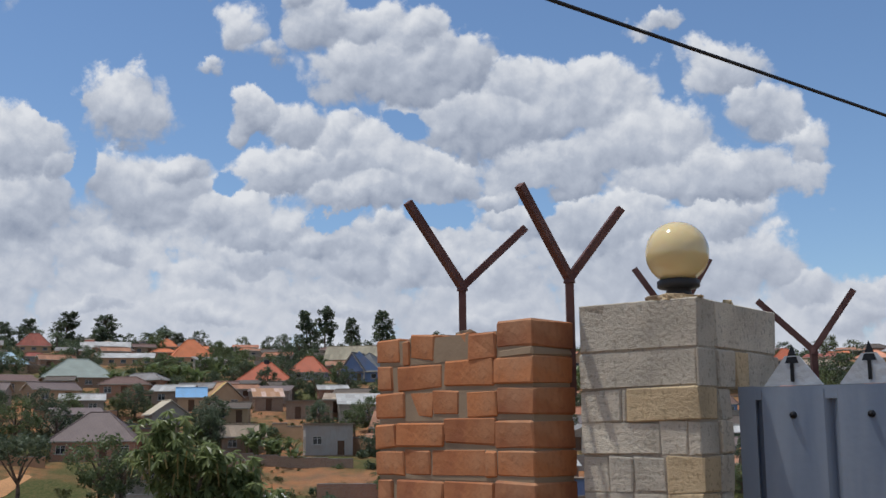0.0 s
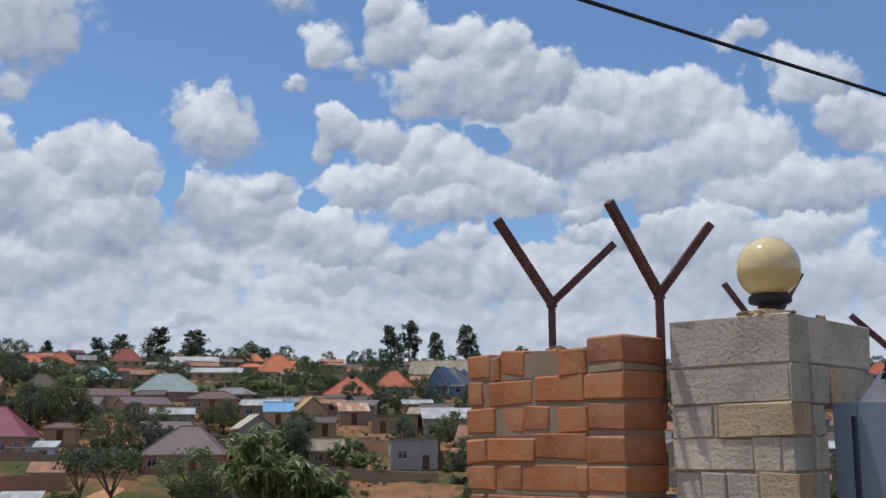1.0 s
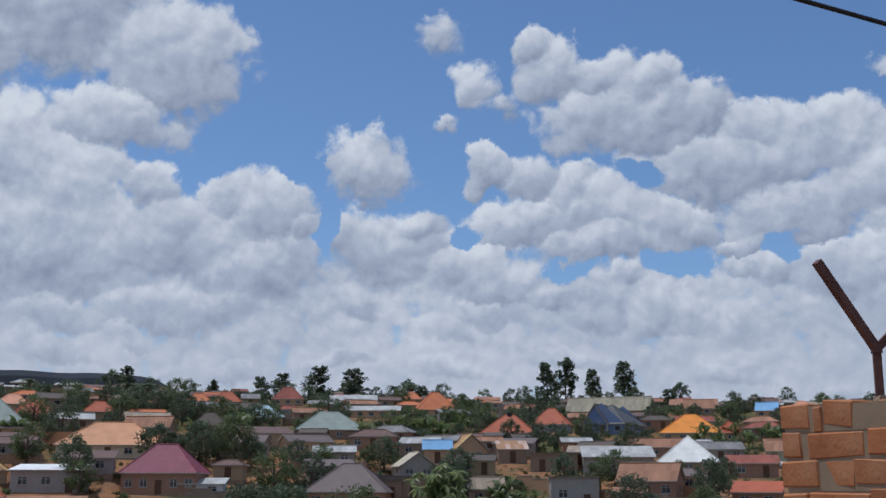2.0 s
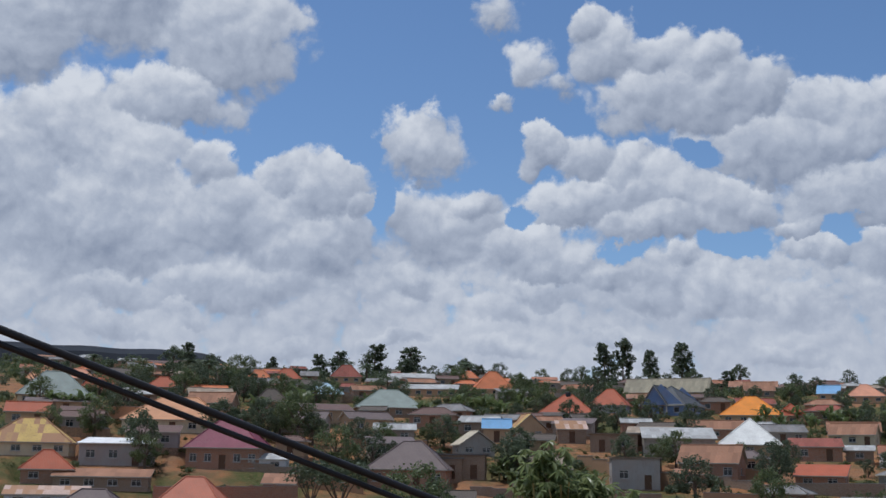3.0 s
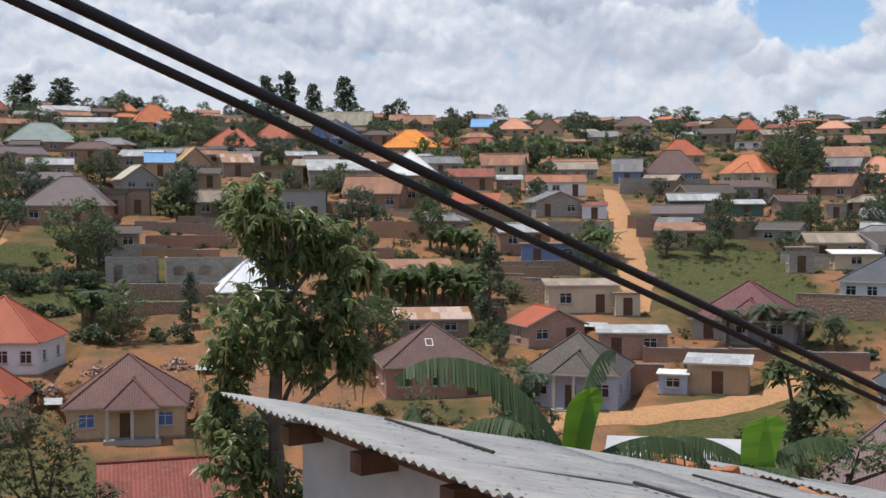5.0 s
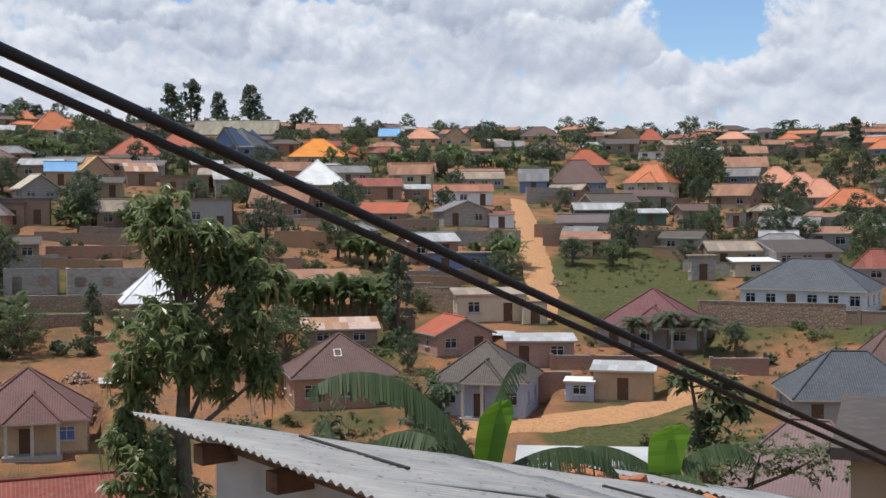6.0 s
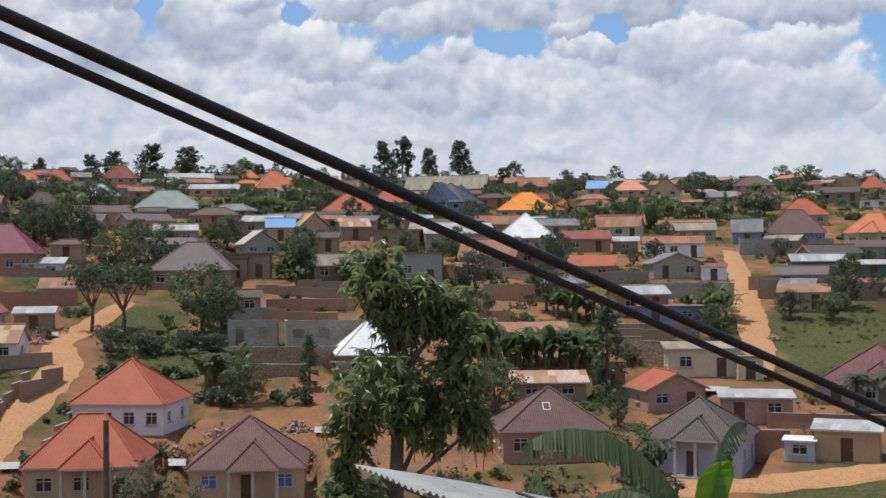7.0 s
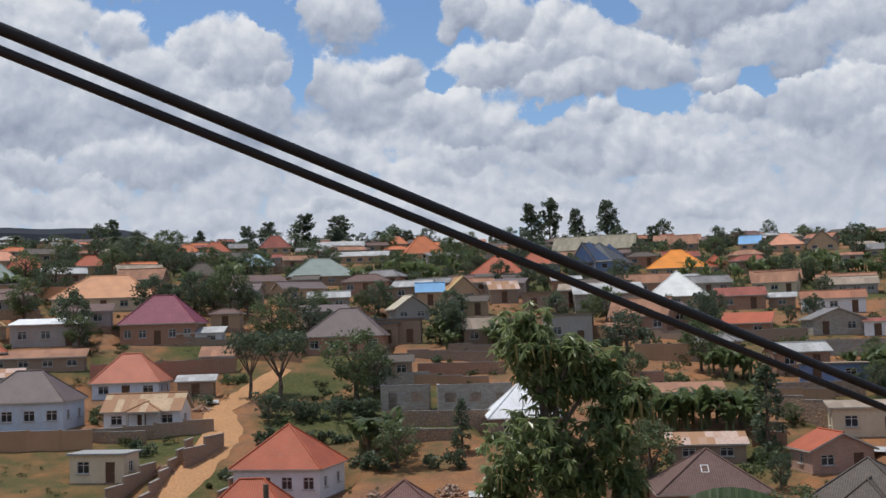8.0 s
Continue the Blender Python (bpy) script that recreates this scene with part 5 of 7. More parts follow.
scrub("scrub", "low dark green bushes between the plots", 620, 3, 94, 300, 1.15, GREEN, 40)
scrub("scrub", "low dry olive bushes on open ground", 700, 8, 92, 240, 0.75, OLIVE, 40)
scrub("dry_grass", "tufts of dry grass and weeds on bare earth", 2600, 44, 90, 230, 0.42, OLIVE, 13)
scrub("scrub", "dark hedges and bushes between the plots", 330, 21, 98, 300, 1.4, DARKGREEN, 44)

# ---- distance ----


def far_ridge():
    """A long dark wooded plateau behind the left of the ridge."""
    b = Build()
    rows = []
    for i in range(60):
        a = radians(-52 + 27.5 * i / 59)
        e = 5.62 - 0.22 * i / 59 + 0.03 * math.sin(i * 0.9) - (0.9 * max(0, (i - 54) / 5) ** 2)
        rows.append([(EYE[0] + math.sin(a) * r, EYE[1] + math.cos(a) * r, z) for r, z in ((820, 10), (880, 880 * math.tan(radians(e - 0.25))), (900, 900 * math.tan(radians(e))), (1100, 20))])
    for ra, rb in zip(rows, rows[1:]):
        for k in range(3):
            b.face([ra[k], rb[k], rb[k + 1], ra[k + 1]])
    tagged(new("backdrop", b.mesh("backdrop", plain("far_wood", (0.03, 0.036, 0.047), 1.0, 0, 0.4, 0.03))), "dark wooded plateau on the horizon", "hill", kind="structure")


far_ridge()
scrub("woodland", "trees along the top of the hill", 330, 31, 330, 425, 2.7, DARKGREEN, 60)
scrub("woodland", "mixed trees behind the upper houses", 300, 37, 230, 400, 2.2, GREEN, 60)

RIDGE_RNG = random.Random(52)
for i in range(34):
    a, r = radians(-33 + 62 * (i + RIDGE_RNG.random()) / 34), RIDGE_RNG.uniform(330, 385)
    tree(RIDGE_RNG.choice(("round", "round", "round", "euc", "palm")), EYE[0] + math.sin(a) * r, EYE[1] + math.cos(a) * r, RIDGE_RNG.uniform(5.0, 8.0), 1.2)
FILL_RNG = random.Random(77)
TAKEN = [(p[0], p[1], max(p[3], p[4])) for p in PADS]


SIGHT = [(math.degrees(math.atan2(q[0] - EYE[0], q[1] - EYE[1])), math.hypot(q[0] - EYE[0], q[1] - EYE[1]), q[4] / 2 + 1.0) for q in LOTS]


def free_spot(r0, r1, gap, half, clear):
    """A place off the roads and plots that stands at least clear downhill of the known houses; None if none is found."""
    for _ in range(300):
        d, r = FILL_RNG.uniform(-34, 34), math.sqrt(FILL_RNG.uniform(r0 * r0, r1 * r1))
        a = radians(d)
        x, y = EYE[0] + math.sin(a) * r, EYE[1] + math.cos(a) * r
        if abs(x - (36 + (y - 208) * 0.148)) < 4.5 and 118 < y < 212 or abs(x + 51) < 6 and 84 < y < 150 or abs(y - 98) < 5 and 5 < x < 36 or math.hypot(x - 37, (y - 135) / 2) < 9 or math.hypot((x + 21) / 14, (y - 135) / 9) < 1:
            continue
        if any(0 < lr - r < clear and abs(d - ld) < math.degrees((lw + half) / lr) for ld, lr, lw in SIGHT):
            continue
        if all(math.hypot(x - tx, y - ty) > tr + gap for tx, ty, tr in TAKEN):
            return x, y


for i in range(185):
    spot = free_spot(150, 225, 1.2, 2.5, 16) if i < 66 else free_spot(225, 400, 1.7, 2.0, 22)
    if spot is None:
        continue
    x, y = spot
    w = FILL_RNG.uniform(4, 8.5)
    form = FILL_RNG.choice(("gable", "shed", "hip", "gable", "shed"))
    kind = FILL_RNG.choice(("rust", "zinc", "tanroof", "grey", "brown", "darkred", "terracotta", "greybrown", "rust", "orange"))
    if i < 66:
        kind = FILL_RNG.choice(("rust", "tanroof", "grey", "brown", "greybrown", "zinc", "greymauve"))
    house(x, y, float(hill(x, y)), math.degrees(math.atan2(-x, y)) + FILL_RNG.uniform(-25, 25), w, w * 0.6, 2.4, w * 0.16, form, kind, FILL_RNG.choice(("brown", "tan", "brick", "grey", "brown", "block")), "")
    TAKEN.append((x, y, w * 0.6))
    if i % 3 == 0:
        a = math.atan2(-x, y) + FILL_RNG.uniform(-0.3, 0.3)
        dx, dy, fx, fy = math.cos(a) * w * 0.75, math.sin(a) * w * 0.75, math.sin(a) * w * 0.62, -math.cos(a) * w * 0.62
        compound_wall(x + fx - dx, y + fy - dy, x + fx + dx, y + fy + dy, 1.5, wall_paint(FILL_RNG.choice(("brown", "mud", "block", "stone"))), False)
for i in range(165):
    spot = free_spot(150, 290, 0.5, 0.0, 10)
    if spot is None:
        continue
    x, y = spot
    tree("round", x, y, FILL_RNG.uniform(2.8, 6.8))
    TAKEN.append((x, y, 1.0))

# ---- hedges, low walls and building rubble of the lower slope ----
WALL_WORDS = {"stone": "rough stone retaining wall on the slope", "brown": "low brown mud-brick wall", "mud": "low orange mud wall", "brick": "low orange brick wall", "block": "low grey block wall"}


def hedge(x0, y0, x1, y1, h):
    """A dense uneven hedge."""
    rng = random.Random(int(abs(x0) * 10 + y0))
    L = math.hypot(x1 - x0, y1 - y0)
    b, clumps = Build(), []
    for k in range(int(L * 3.2)):
        u = rng.random()
        x, y = x0 + (x1 - x0) * u + rng.uniform(-0.5, 0.5), y0 + (y1 - y0) * u + rng.uniform(-0.5, 0.5)
        clumps.append((x, y, gz(x, y) + h * rng.uniform(0.1, 0.85), h * rng.uniform(0.22, 0.36)))
    crown(b, clumps, 44, 0.36, rng)
    tagged(new("hedge", b.mesh("hedge", DARKGREEN)), "dense dark green hedge on the terraced slope", "hedge", kind="stuff")


STONES = Shader("rubble_stone", 0.95, 0, 0.1)
STONES.color(STONES.mix(STONES.island(), (0.34, 0.17, 0.1), (0.42, 0.34, 0.27)))


def rubble(x, y, w, h):
    """A heap of broken bricks and stones."""
    rng = random.Random(int(abs(x) * 10 + y))
    b = Build()
    for k in range(90):
        u, v = rng.gauss(0, 0.38), rng.gauss(0, 0.38)
        px, py = x + u * w / 2, y + v * w / 2.5
        s = rng.uniform(0.09, 0.22)
        z = gz(px, py) + max(0.0, 1 - math.hypot(u, v)) * h * rng.uniform(0.2, 1.0)
        b.box(-s, s, -s * 0.6, s * 0.6, -s * 0.45, s * 0.45, pose(px, py, z, rng.uniform(-40, 40), rng.uniform(-40, 40), rng.uniform(0, 180)))
    tagged(new("rubble_heap", b.mesh("rubble_heap", STONES.mat)), "heap of broken bricks and stones on bare earth", "rubble", kind="stuff")


def loose_sheet(x, y, w):
    """A pale roofing sheet left lying on the ground."""
    b = Build()
    n = max(8, int(w / 0.09))
    b.v = [(-w / 2 + w * k / n, y0, 0.02 + 0.035 * (k % 2)) for k in range(n + 1) for y0 in (-0.8, 0.8)]
    b.f = [(2 * k, 2 * k + 2, 2 * k + 3, 2 * k + 1) for k in range(n)]
    b.uv = [(0, 0)] * (4 * n)
    ob = tagged(new("roofing_sheet", b.mesh("roofing_sheet", plain("white_sheet", (0.5, 0.5, 0.48), 0.8, 0, 0.25, 2))), "pale roofing sheet lying on the ground", "roofing sheet", "loose roofing sheets")
    ob.modifiers.new("thickness", "SOLIDIFY").thickness = 0.01
    ob.matrix_basis = pose(x, y, gz(x, y) + 0.32, 12, 2, math.degrees(math.atan2(-x, y)))


hedge(-50.2, 128.9, -43.1, 129.1, 2.7)
hedge(-43.1, 129.1, -35.9, 130.7, 2.2)
hedge(-40.9, 119.7, -36.3, 121.0, 1.5)
hedge(-46.3, 119.1, -42.5, 120.9, 1.7)
hedge(-27.0, 114.9, -23.0, 115.0, 1.9)
hedge(-12.8, 171.3, -4.5, 168.8, 1.7)
hedge(-34.5, 114.3, -30.6, 112.9, 1.7)
compound_wall(38.5, 117.5, 52.0, 111.5, 2.6, wall_paint("stone"), False, WALL_WORDS["stone"])
compound_wall(-34.6, 148.1, -23.2, 149.6, 1.7, wall_paint("brick"), False, WALL_WORDS["brick"])
compound_wall(-33.8, 126.4, -20.6, 127.5, 1.8, wall_paint("stone"), False, WALL_WORDS["stone"])
compound_wall(-32.8, 122.1, -24.8, 122.5, 0.9, wall_paint("stone"), False, WALL_WORDS["stone"])
compound_wall(-49.2, 94.7, -52.8, 117.2, 0.9, wall_paint("brown"), False, WALL_WORDS["brown"])
compound_wall(-43.3, 97.7, -43.7, 107.1, 0.8, wall_paint("mud"), False, WALL_WORDS["mud"])
compound_wall(-65.5, 115.4, -58.2, 117.4, 1.3, wall_paint("stone"), False, WALL_WORDS["stone"])
compound_wall(-6.7, 156.0, 0.8, 155.9, 2.1, wall_paint("mud"), False, WALL_WORDS["mud"])
compound_wall(-6.1, 170.6, 2.6, 164.9, 1.2, wall_paint("brown"), False, WALL_WORDS["brown"])
compound_wall(-61.7, 151.0, -51.6, 151.8, 1.3, wall_paint("mud"), False, WALL_WORDS["mud"])
compound_wall(-72.9, 154.3, -62.2, 154.6, 1.1, wall_paint("brown"), False, WALL_WORDS["brown"])
compound_wall(-37.7, 155.9, -25.1, 155.9, 1.1, wall_paint("brown"), False, WALL_WORDS["brown"])
compound_wall(8.6, 129.4, 17.2, 123.9, 2.5, wall_paint("stone"), False, WALL_WORDS["stone"])
compound_wall(5.5, 121.2, 8.9, 120.9, 0.8, wall_paint("brick"), False, WALL_WORDS["brick"])
compound_wall(-12.9, 110.3, -7.0, 108.3, 0.8, wall_paint("mud"), False, WALL_WORDS["mud"])
compound_wall(-34.9, 120.3, -27.9, 122.4, 0.5, wall_paint("stone"), False, WALL_WORDS["stone"])
compound_wall(14.9, 105.2, 21.7, 104.0, 0.8, wall_paint("brick"), False, WALL_WORDS["brick"])
compound_wall(-62.8, 178.3, -53.8, 179.4, 0.9, wall_paint("mud"), False, WALL_WORDS["mud"])
compound_wall(-81.2, 161.2, -75.5, 164.2, 0.9, wall_paint("brown"), False, WALL_WORDS["brown"])
compound_wall(-33.2, 171.6, -26.1, 169.3, 1.2, wall_paint("brown"), False, WALL_WORDS["brown"])
rubble(-30.1, 106.1, 2.7, 0.8)
rubble(-23.2, 108.0, 3.2, 1.0)
rubble(-32.8, 101.9, 2.1, 0.8)
rubble(-52.3, 108.4, 3.5, 0.9)
rubble(-43.1, 105.5, 1.7, 0.7)
rubble(-21.7, 103.9, 2.1, 0.6)
rubble(-8.1, 110.4, 3.2, 0.8)
rubble(-57.0, 129.8, 2.8, 0.6)
rubble(27.6, 136.9, 2.1, 0.7)
rubble(-7.2, 92.6, 4.1, 0.7)
loose_sheet(-19.9, 107.6, 2.8)
loose_sheet(-45.3, 95.6, 1.7)
loose_sheet(-32.1, 99.7, 1.5)
loose_sheet(-57.0, 133.2, 1.5)
loose_sheet(17.2, 117.5, 3.5)
tree("round", -75.4, 179.2, 5.7, 1.2)
tree("round", -78.1, 177.8, 6.6, 1.0)
tree("round", -61.6, 178.8, 4.6, 1.2)
tree("round", -56.6, 176.3, 5.0, 1.1)
tree("round", -32.7, 163.6, 6.1, 0.7)
tree("round", 4.8, 186.9, 4.6, 1.2)
tree("round", 22.1, 141.0, 3.5, 1.4)
tree("round", 19.8, 142.9, 2.8, 1.4)
tree("round", -5.5, 117.3, 4.0, 0.9)
tree("round", 7.1, 109.6, 3.8, 0.8)
tree("round", -80.8, 170.1, 3.7, 1.2)

# ---- the brick wall by the gate ----


def flat_frame(o, u, z=0.0):
    """A pose at o with local x along u (in plan) and z up."""
    return Matrix.Translation((o[0], o[1], z)) @ Matrix.Rotation(math.atan2(u[1], u[0]), 4, "Z")


def worn_block(name, l, w, h, seed, mat, bev=0.006, jit=0.003):
    """A brick or block with rubbed arrises and uneven corners; x from 0 to l, y from 0 to w, z from 0 to h."""
    rng = random.Random(seed)
    bm = bmesh.new()
    bmesh.ops.create_cube(bm, size=1, matrix=Matrix.Translation((l / 2, w / 2, h / 2)) @ Matrix.Diagonal((l, w, h, 1)))
    for v in bm.verts:
        v.co += Vector((rng.uniform(-jit, jit), rng.uniform(-jit, jit), rng.uniform(-jit, jit)))
    bmesh.ops.bevel(bm, geom=bm.edges[:], offset=bev, segments=1, affect="EDGES", clamp_overlap=True)
    for v in bm.verts:
        v.co += Vector((rng.uniform(-jit, jit), rng.uniform(-jit, jit), rng.uniform(-jit, jit))) * 0.5
    me = bpy.data.meshes.new(name)
    bm.to_mesh(me)
    bm.free()
    me.materials.append(mat)
    return me


def fired_brick():
    s = Shader("fired_brick", 0.9, 0, 0.15)
    n1, n2, n3 = s.tex("ShaderNodeTexNoise", 9, detail=6), s.tex("ShaderNodeTexNoise", 60, detail=6), s.tex("ShaderNodeTexNoise", 3.0)
    c = s.mix(s.rand(), (0.46, 0.18, 0.075), (0.3, 0.12, 0.062))
    c = s.mix(s.ramp(n1.outputs[0], 0.42, 0.72), c, (0.46, 0.2, 0.09))
    c = s.mix(s.val("MULTIPLY", s.ramp(n2.outputs[0], 0.52, 0.75), 0.5), c, (0.24, 0.11, 0.06))
    s.color(s.mix(s.val("MULTIPLY", s.ramp(s.val("ADD", n3.outputs[0], s.val("MULTIPLY", n1.outputs[0], 0.35)), 0.62, 0.9), 0.5), c, (0.38, 0.28, 0.19)))
    s.bump(s.val("ADD", n1.outputs[0], s.val("MULTIPLY", n2.outputs[0], 0.25)), 0.6, 0.012)
    return s.mat


def mortar_mat():
    s = Shader("mortar", 0.95, 0, 0.1)
    n1, n2 = s.tex("ShaderNodeTexNoise", 14, detail=6), s.tex("ShaderNodeTexNoise", 90, detail=4)
    s.color(s.mix(n1.outputs[0], (0.34, 0.255, 0.17), (0.24, 0.18, 0.125)))
    s.bump(s.val("ADD", n1.outputs[0], s.val("MULTIPLY", n2.outputs[0], 0.4)), 0.35, 0.006)
    return s.mat


def block_mat(name, a, b, grit):
    s = Shader(name, 0.95, 0, 0.1)
    n1, n2, v = s.tex("ShaderNodeTexNoise", 7, detail=6), s.tex("ShaderNodeTexNoise", 320, detail=8), s.tex("ShaderNodeTexVoronoi", 210)
    c = s.mix(s.rand(), a, b)
    c = s.mix(s.ramp(n1.outputs[0], 0.4, 0.75), c, dark(b, 0.75))
    c = s.mix(s.val("MULTIPLY", s.ramp(v.outputs[0], 0.34, 0.12), s.val("MULTIPLY", s.ramp(s.tex("ShaderNodeTexNoise", 22, detail=5).outputs[0], 0.4, 0.62), grit + 0.12)), c, dark(a, 0.38))
    pit = s.tex("ShaderNodeTexNoise", 70, detail=5)
    c = s.mix(s.val("MULTIPLY", s.ramp(pit.outputs[0], 0.55, 0.66), 0.65), c, dark(a, 0.45))
    s.color(s.mix(s.val("MULTIPLY", s.ramp(n2.outputs[0], 0.5, 0.7), 0.4), c, dark(a, 0.6)))
    s.bump(s.val("ADD", s.val("MULTIPLY", pit.outputs[0], -1.5), n2.outputs[0]), 0.7, 0.006)
    return s.mat


BRICK, MORTAR = fired_brick(), mortar_mat()
K, U = (0.27, 3.45), (-0.65, 0.76)         # near corner, and the way along the lit face
WALL_TOP, COURSE, WALL_L, WALL_T = 0.335, 0.094, 0.765, 0.185
brick_wall = tagged(new("brick_wall"), "rough orange fired-brick wall with wide grey mortar joints", "wall", kind="structure")
brick_wall.matrix_basis = flat_frame(K, U)
core = Build()
courses = 21
for i in range(courses):
    z1 = WALL_TOP - i * COURSE
    rag = 0.012 if i == 0 else 0.0
    core.box(0.006, WALL_L - 0.012, -WALL_T + 0.012, -0.003 - 0.0015 * (i % 2), z1 - COURSE - 0.001, z1 - rag)
part("mortar", core.mesh("mortar", MORTAR), brick_wall, "grey-brown mortar bed")
VARIANTS = {}


def brick_piece(l, w, k):
    key = (round(l, 3), round(w, 3), k % 7)
    if key not in VARIANTS:
        VARIANTS[key] = worn_block("brick", l, w, COURSE - 0.013, 40 + len(VARIANTS), BRICK, 0.005, 0.004)
    return VARIANTS[key]


# the top courses, from the near corner: start and length of each brick
TOP = (((0.0, 0.147), (0.16, 0.115), (0.3, 0.092), (0.462, 0.11), (0.585, 0.025), (0.64, 0.115)),
       ((0.0, 0.165), (0.176, 0.222), (0.422, 0.222), (0.68, 0.075)),
       ((0.0, 0.147), (0.155, 0.132), (0.337, 0.118), (0.465, 0.112), (0.612, 0.147)),
       ((0.0, 0.16), (0.17, 0.232), (0.413, 0.232), (0.658, 0.103)),
       ((0.0, 0.15), (0.162, 0.04), (0.216, 0.245), (0.478, 0.128), (0.615, 0.04), (0.662, 0.1)))
rng = random.Random(9)
for i in range(courses):
    z = WALL_TOP - (i + 1) * COURSE + 0.009
    row = TOP[i] if i < 5 else TOP[1 + (i * 3 + 1) % 4]
    for j, (x, l) in enumerate(row):
        proud = rng.uniform(-0.001, 0.006)
        if j == 0:
            me, off = brick_piece(round(l + 0.01, 3), WALL_T, i), -WALL_T
        else:
            me, off = brick_piece(round(l + 0.012, 3), 0.1, i + j), -0.1
        dz = (0.016 if j == 0 else rng.uniform(-0.012, 0.004)) if i == 0 else rng.uniform(-0.005, 0.005)
        tilt = (-5.0 if j == 3 else rng.uniform(-2, 2)) if i == 0 else rng.uniform(-1.4, 1.4)
        part("brick", me, brick_wall, "", pose(x, off + (proud if j else 0.003), z + dz, 0, tilt, rng.uniform(-0.8, 0.8)))
bed = worn_block("mortar_bed", 0.15, WALL_T - 0.004, 0.026, 77, MORTAR, 0.006, 0.004)
part("mortar_bed", bed, brick_wall, "thick pale mortar bed under the corner brick", pose(0.0, -WALL_T + 0.004, WALL_TOP - COURSE + 0.0, 0, 0, 0))
for k in range(14):
    me = worn_block("mortar_lump", rng.uniform(0.03, 0.09), rng.uniform(0.04, 0.1), rng.uniform(0.012, 0.03), 900 + k, MORTAR, 0.005, 0.006)
    part("mortar_lump", me, brick_wall, "", pose(rng.uniform(0.12, 0.68), -0.1 + rng.uniform(-0.06, 0.0), WALL_TOP - 0.022, 0, 0, rng.uniform(0, 90)))

# ---- the block gatepost ----
GREYBLOCK = block_mat("block_grey", (0.6, 0.54, 0.44), (0.5, 0.45, 0.365), 0.0)
PALEBLOCK = block_mat("block_pale", (0.68, 0.61, 0.49), (0.58, 0.52, 0.42), 0.0)
TANBLOCK = block_mat("block_tan", (0.64, 0.49, 0.3), (0.55, 0.43, 0.27), 0.1)
Lc, Uc = (0.41, 3.47), (0.803, -0.596)
COL_W, COL_D, CAP_D, COL_TOP = 0.386, 0.21, 0.6, 0.388
gatepost = tagged(new("gatepost"), "rough concrete-block gatepost with a long overhanging top", "gatepost")
gatepost.matrix_basis = flat_frame(Lc, Uc)
core = Build()
core.box(0.006, COL_W - 0.006, 0.004, COL_D - 0.008, -1.7, COL_TOP - 0.257)
core.box(0.006, COL_W - 0.006, 0.004, CAP_D - 0.008, COL_TOP - 0.257, COL_TOP - 0.006)
part("mortar", core.mesh("mortar", block_mat("block_mortar", (0.46, 0.4, 0.32), (0.38, 0.33, 0.26), 0.0)), gatepost, "grey mortar core")
ROWS = (((1.0, 0),), ((0.97, 0), (0.03, 0)), ((0.36, 1), (0.04, 0), (0.6, 2)), ((0.66, 1), (0.22, 1), (0.12, 0)), ((0.23, 1), (0.2, 0), (0.27, 0), (0.3, 2)))
HEIGHTS = (0.144, 0.113, 0.093, 0.097, 0.105)
z = COL_TOP
for i in range(19):
    hgt = HEIGHTS[i] if i < 5 else 0.1 + 0.012 * (i % 3)
    z -= hgt
    row = ROWS[i] if i < 5 else ROWS[2 + i % 3]
    x, total = 0.0, sum(r[0] for r in row)
    for j, (share, mk) in enumerate(row):
        l = COL_W * share / total
        mat = (GREYBLOCK, PALEBLOCK, TANBLOCK)[mk]
        me = worn_block("block", l - 0.003, 0.12, hgt - 0.003, 300 + i * 7 + j, mat, 0.0035, min(0.004, l * 0.1))
        part("block", me, gatepost, "", pose(x + 0.003, rng.uniform(-0.003, 0.002) - (0.004 if mk == 2 else 0), z + 0.002, 0, rng.uniform(-0.3, 0.3)))
        x += l
    deep = CAP_D if i < 2 else COL_D
    y = 0.125
    for k, share in enumerate((1.0,) if i == 0 else (0.27, 0.2, 0.53) if i == 1 else (1.0,)):
        l = (deep - 0.125) * share
        me = worn_block("block", 0.12, l - 0.003, hgt - 0.003, 500 + i * 9 + k, TANBLOCK if i == 1 and k == 1 else GREYBLOCK if i % 3 else PALEBLOCK, 0.0035, 0.004)
        part("block", me, gatepost, "", pose(COL_W - 0.12 + rng.uniform(-0.002, 0.005), y + 0.003, z + 0.003))
        y += l
for k in range(12):
    me = worn_block("mortar_lump", rng.uniform(0.02, 0.06), rng.uniform(0.03, 0.06), rng.uniform(0.008, 0.02), 940 + k, TANBLOCK if k % 3 else MORTAR, 0.004, 0.006)
    part("mortar_lump", me, gatepost, "", pose(rng.uniform(0.18, 0.37), rng.uniform(0.0, 0.4) if k % 2 else 0.004, COL_TOP - 0.005, 0, 0, rng.uniform(0, 90)))

# ---- globe lamp ----


def lathe(profile_pts, sides=32):
    b = Build()
    rings = []
    for r, z in profile_pts:
        rings.append([(r * math.cos(2 * math.pi * k / sides), r * math.sin(2 * math.pi * k / sides), z) for k in range(sides)])
    b.v = [p for ring in rings for p in ring]
    for i in range(len(rings) - 1):
        for k in range(sides):
            n = (k + 1) % sides
            b.f.append((i * sides + k, i * sides + n, (i + 1) * sides + n, (i + 1) * sides + k))
            b.uv += [(0, 0)] * 4
    return b


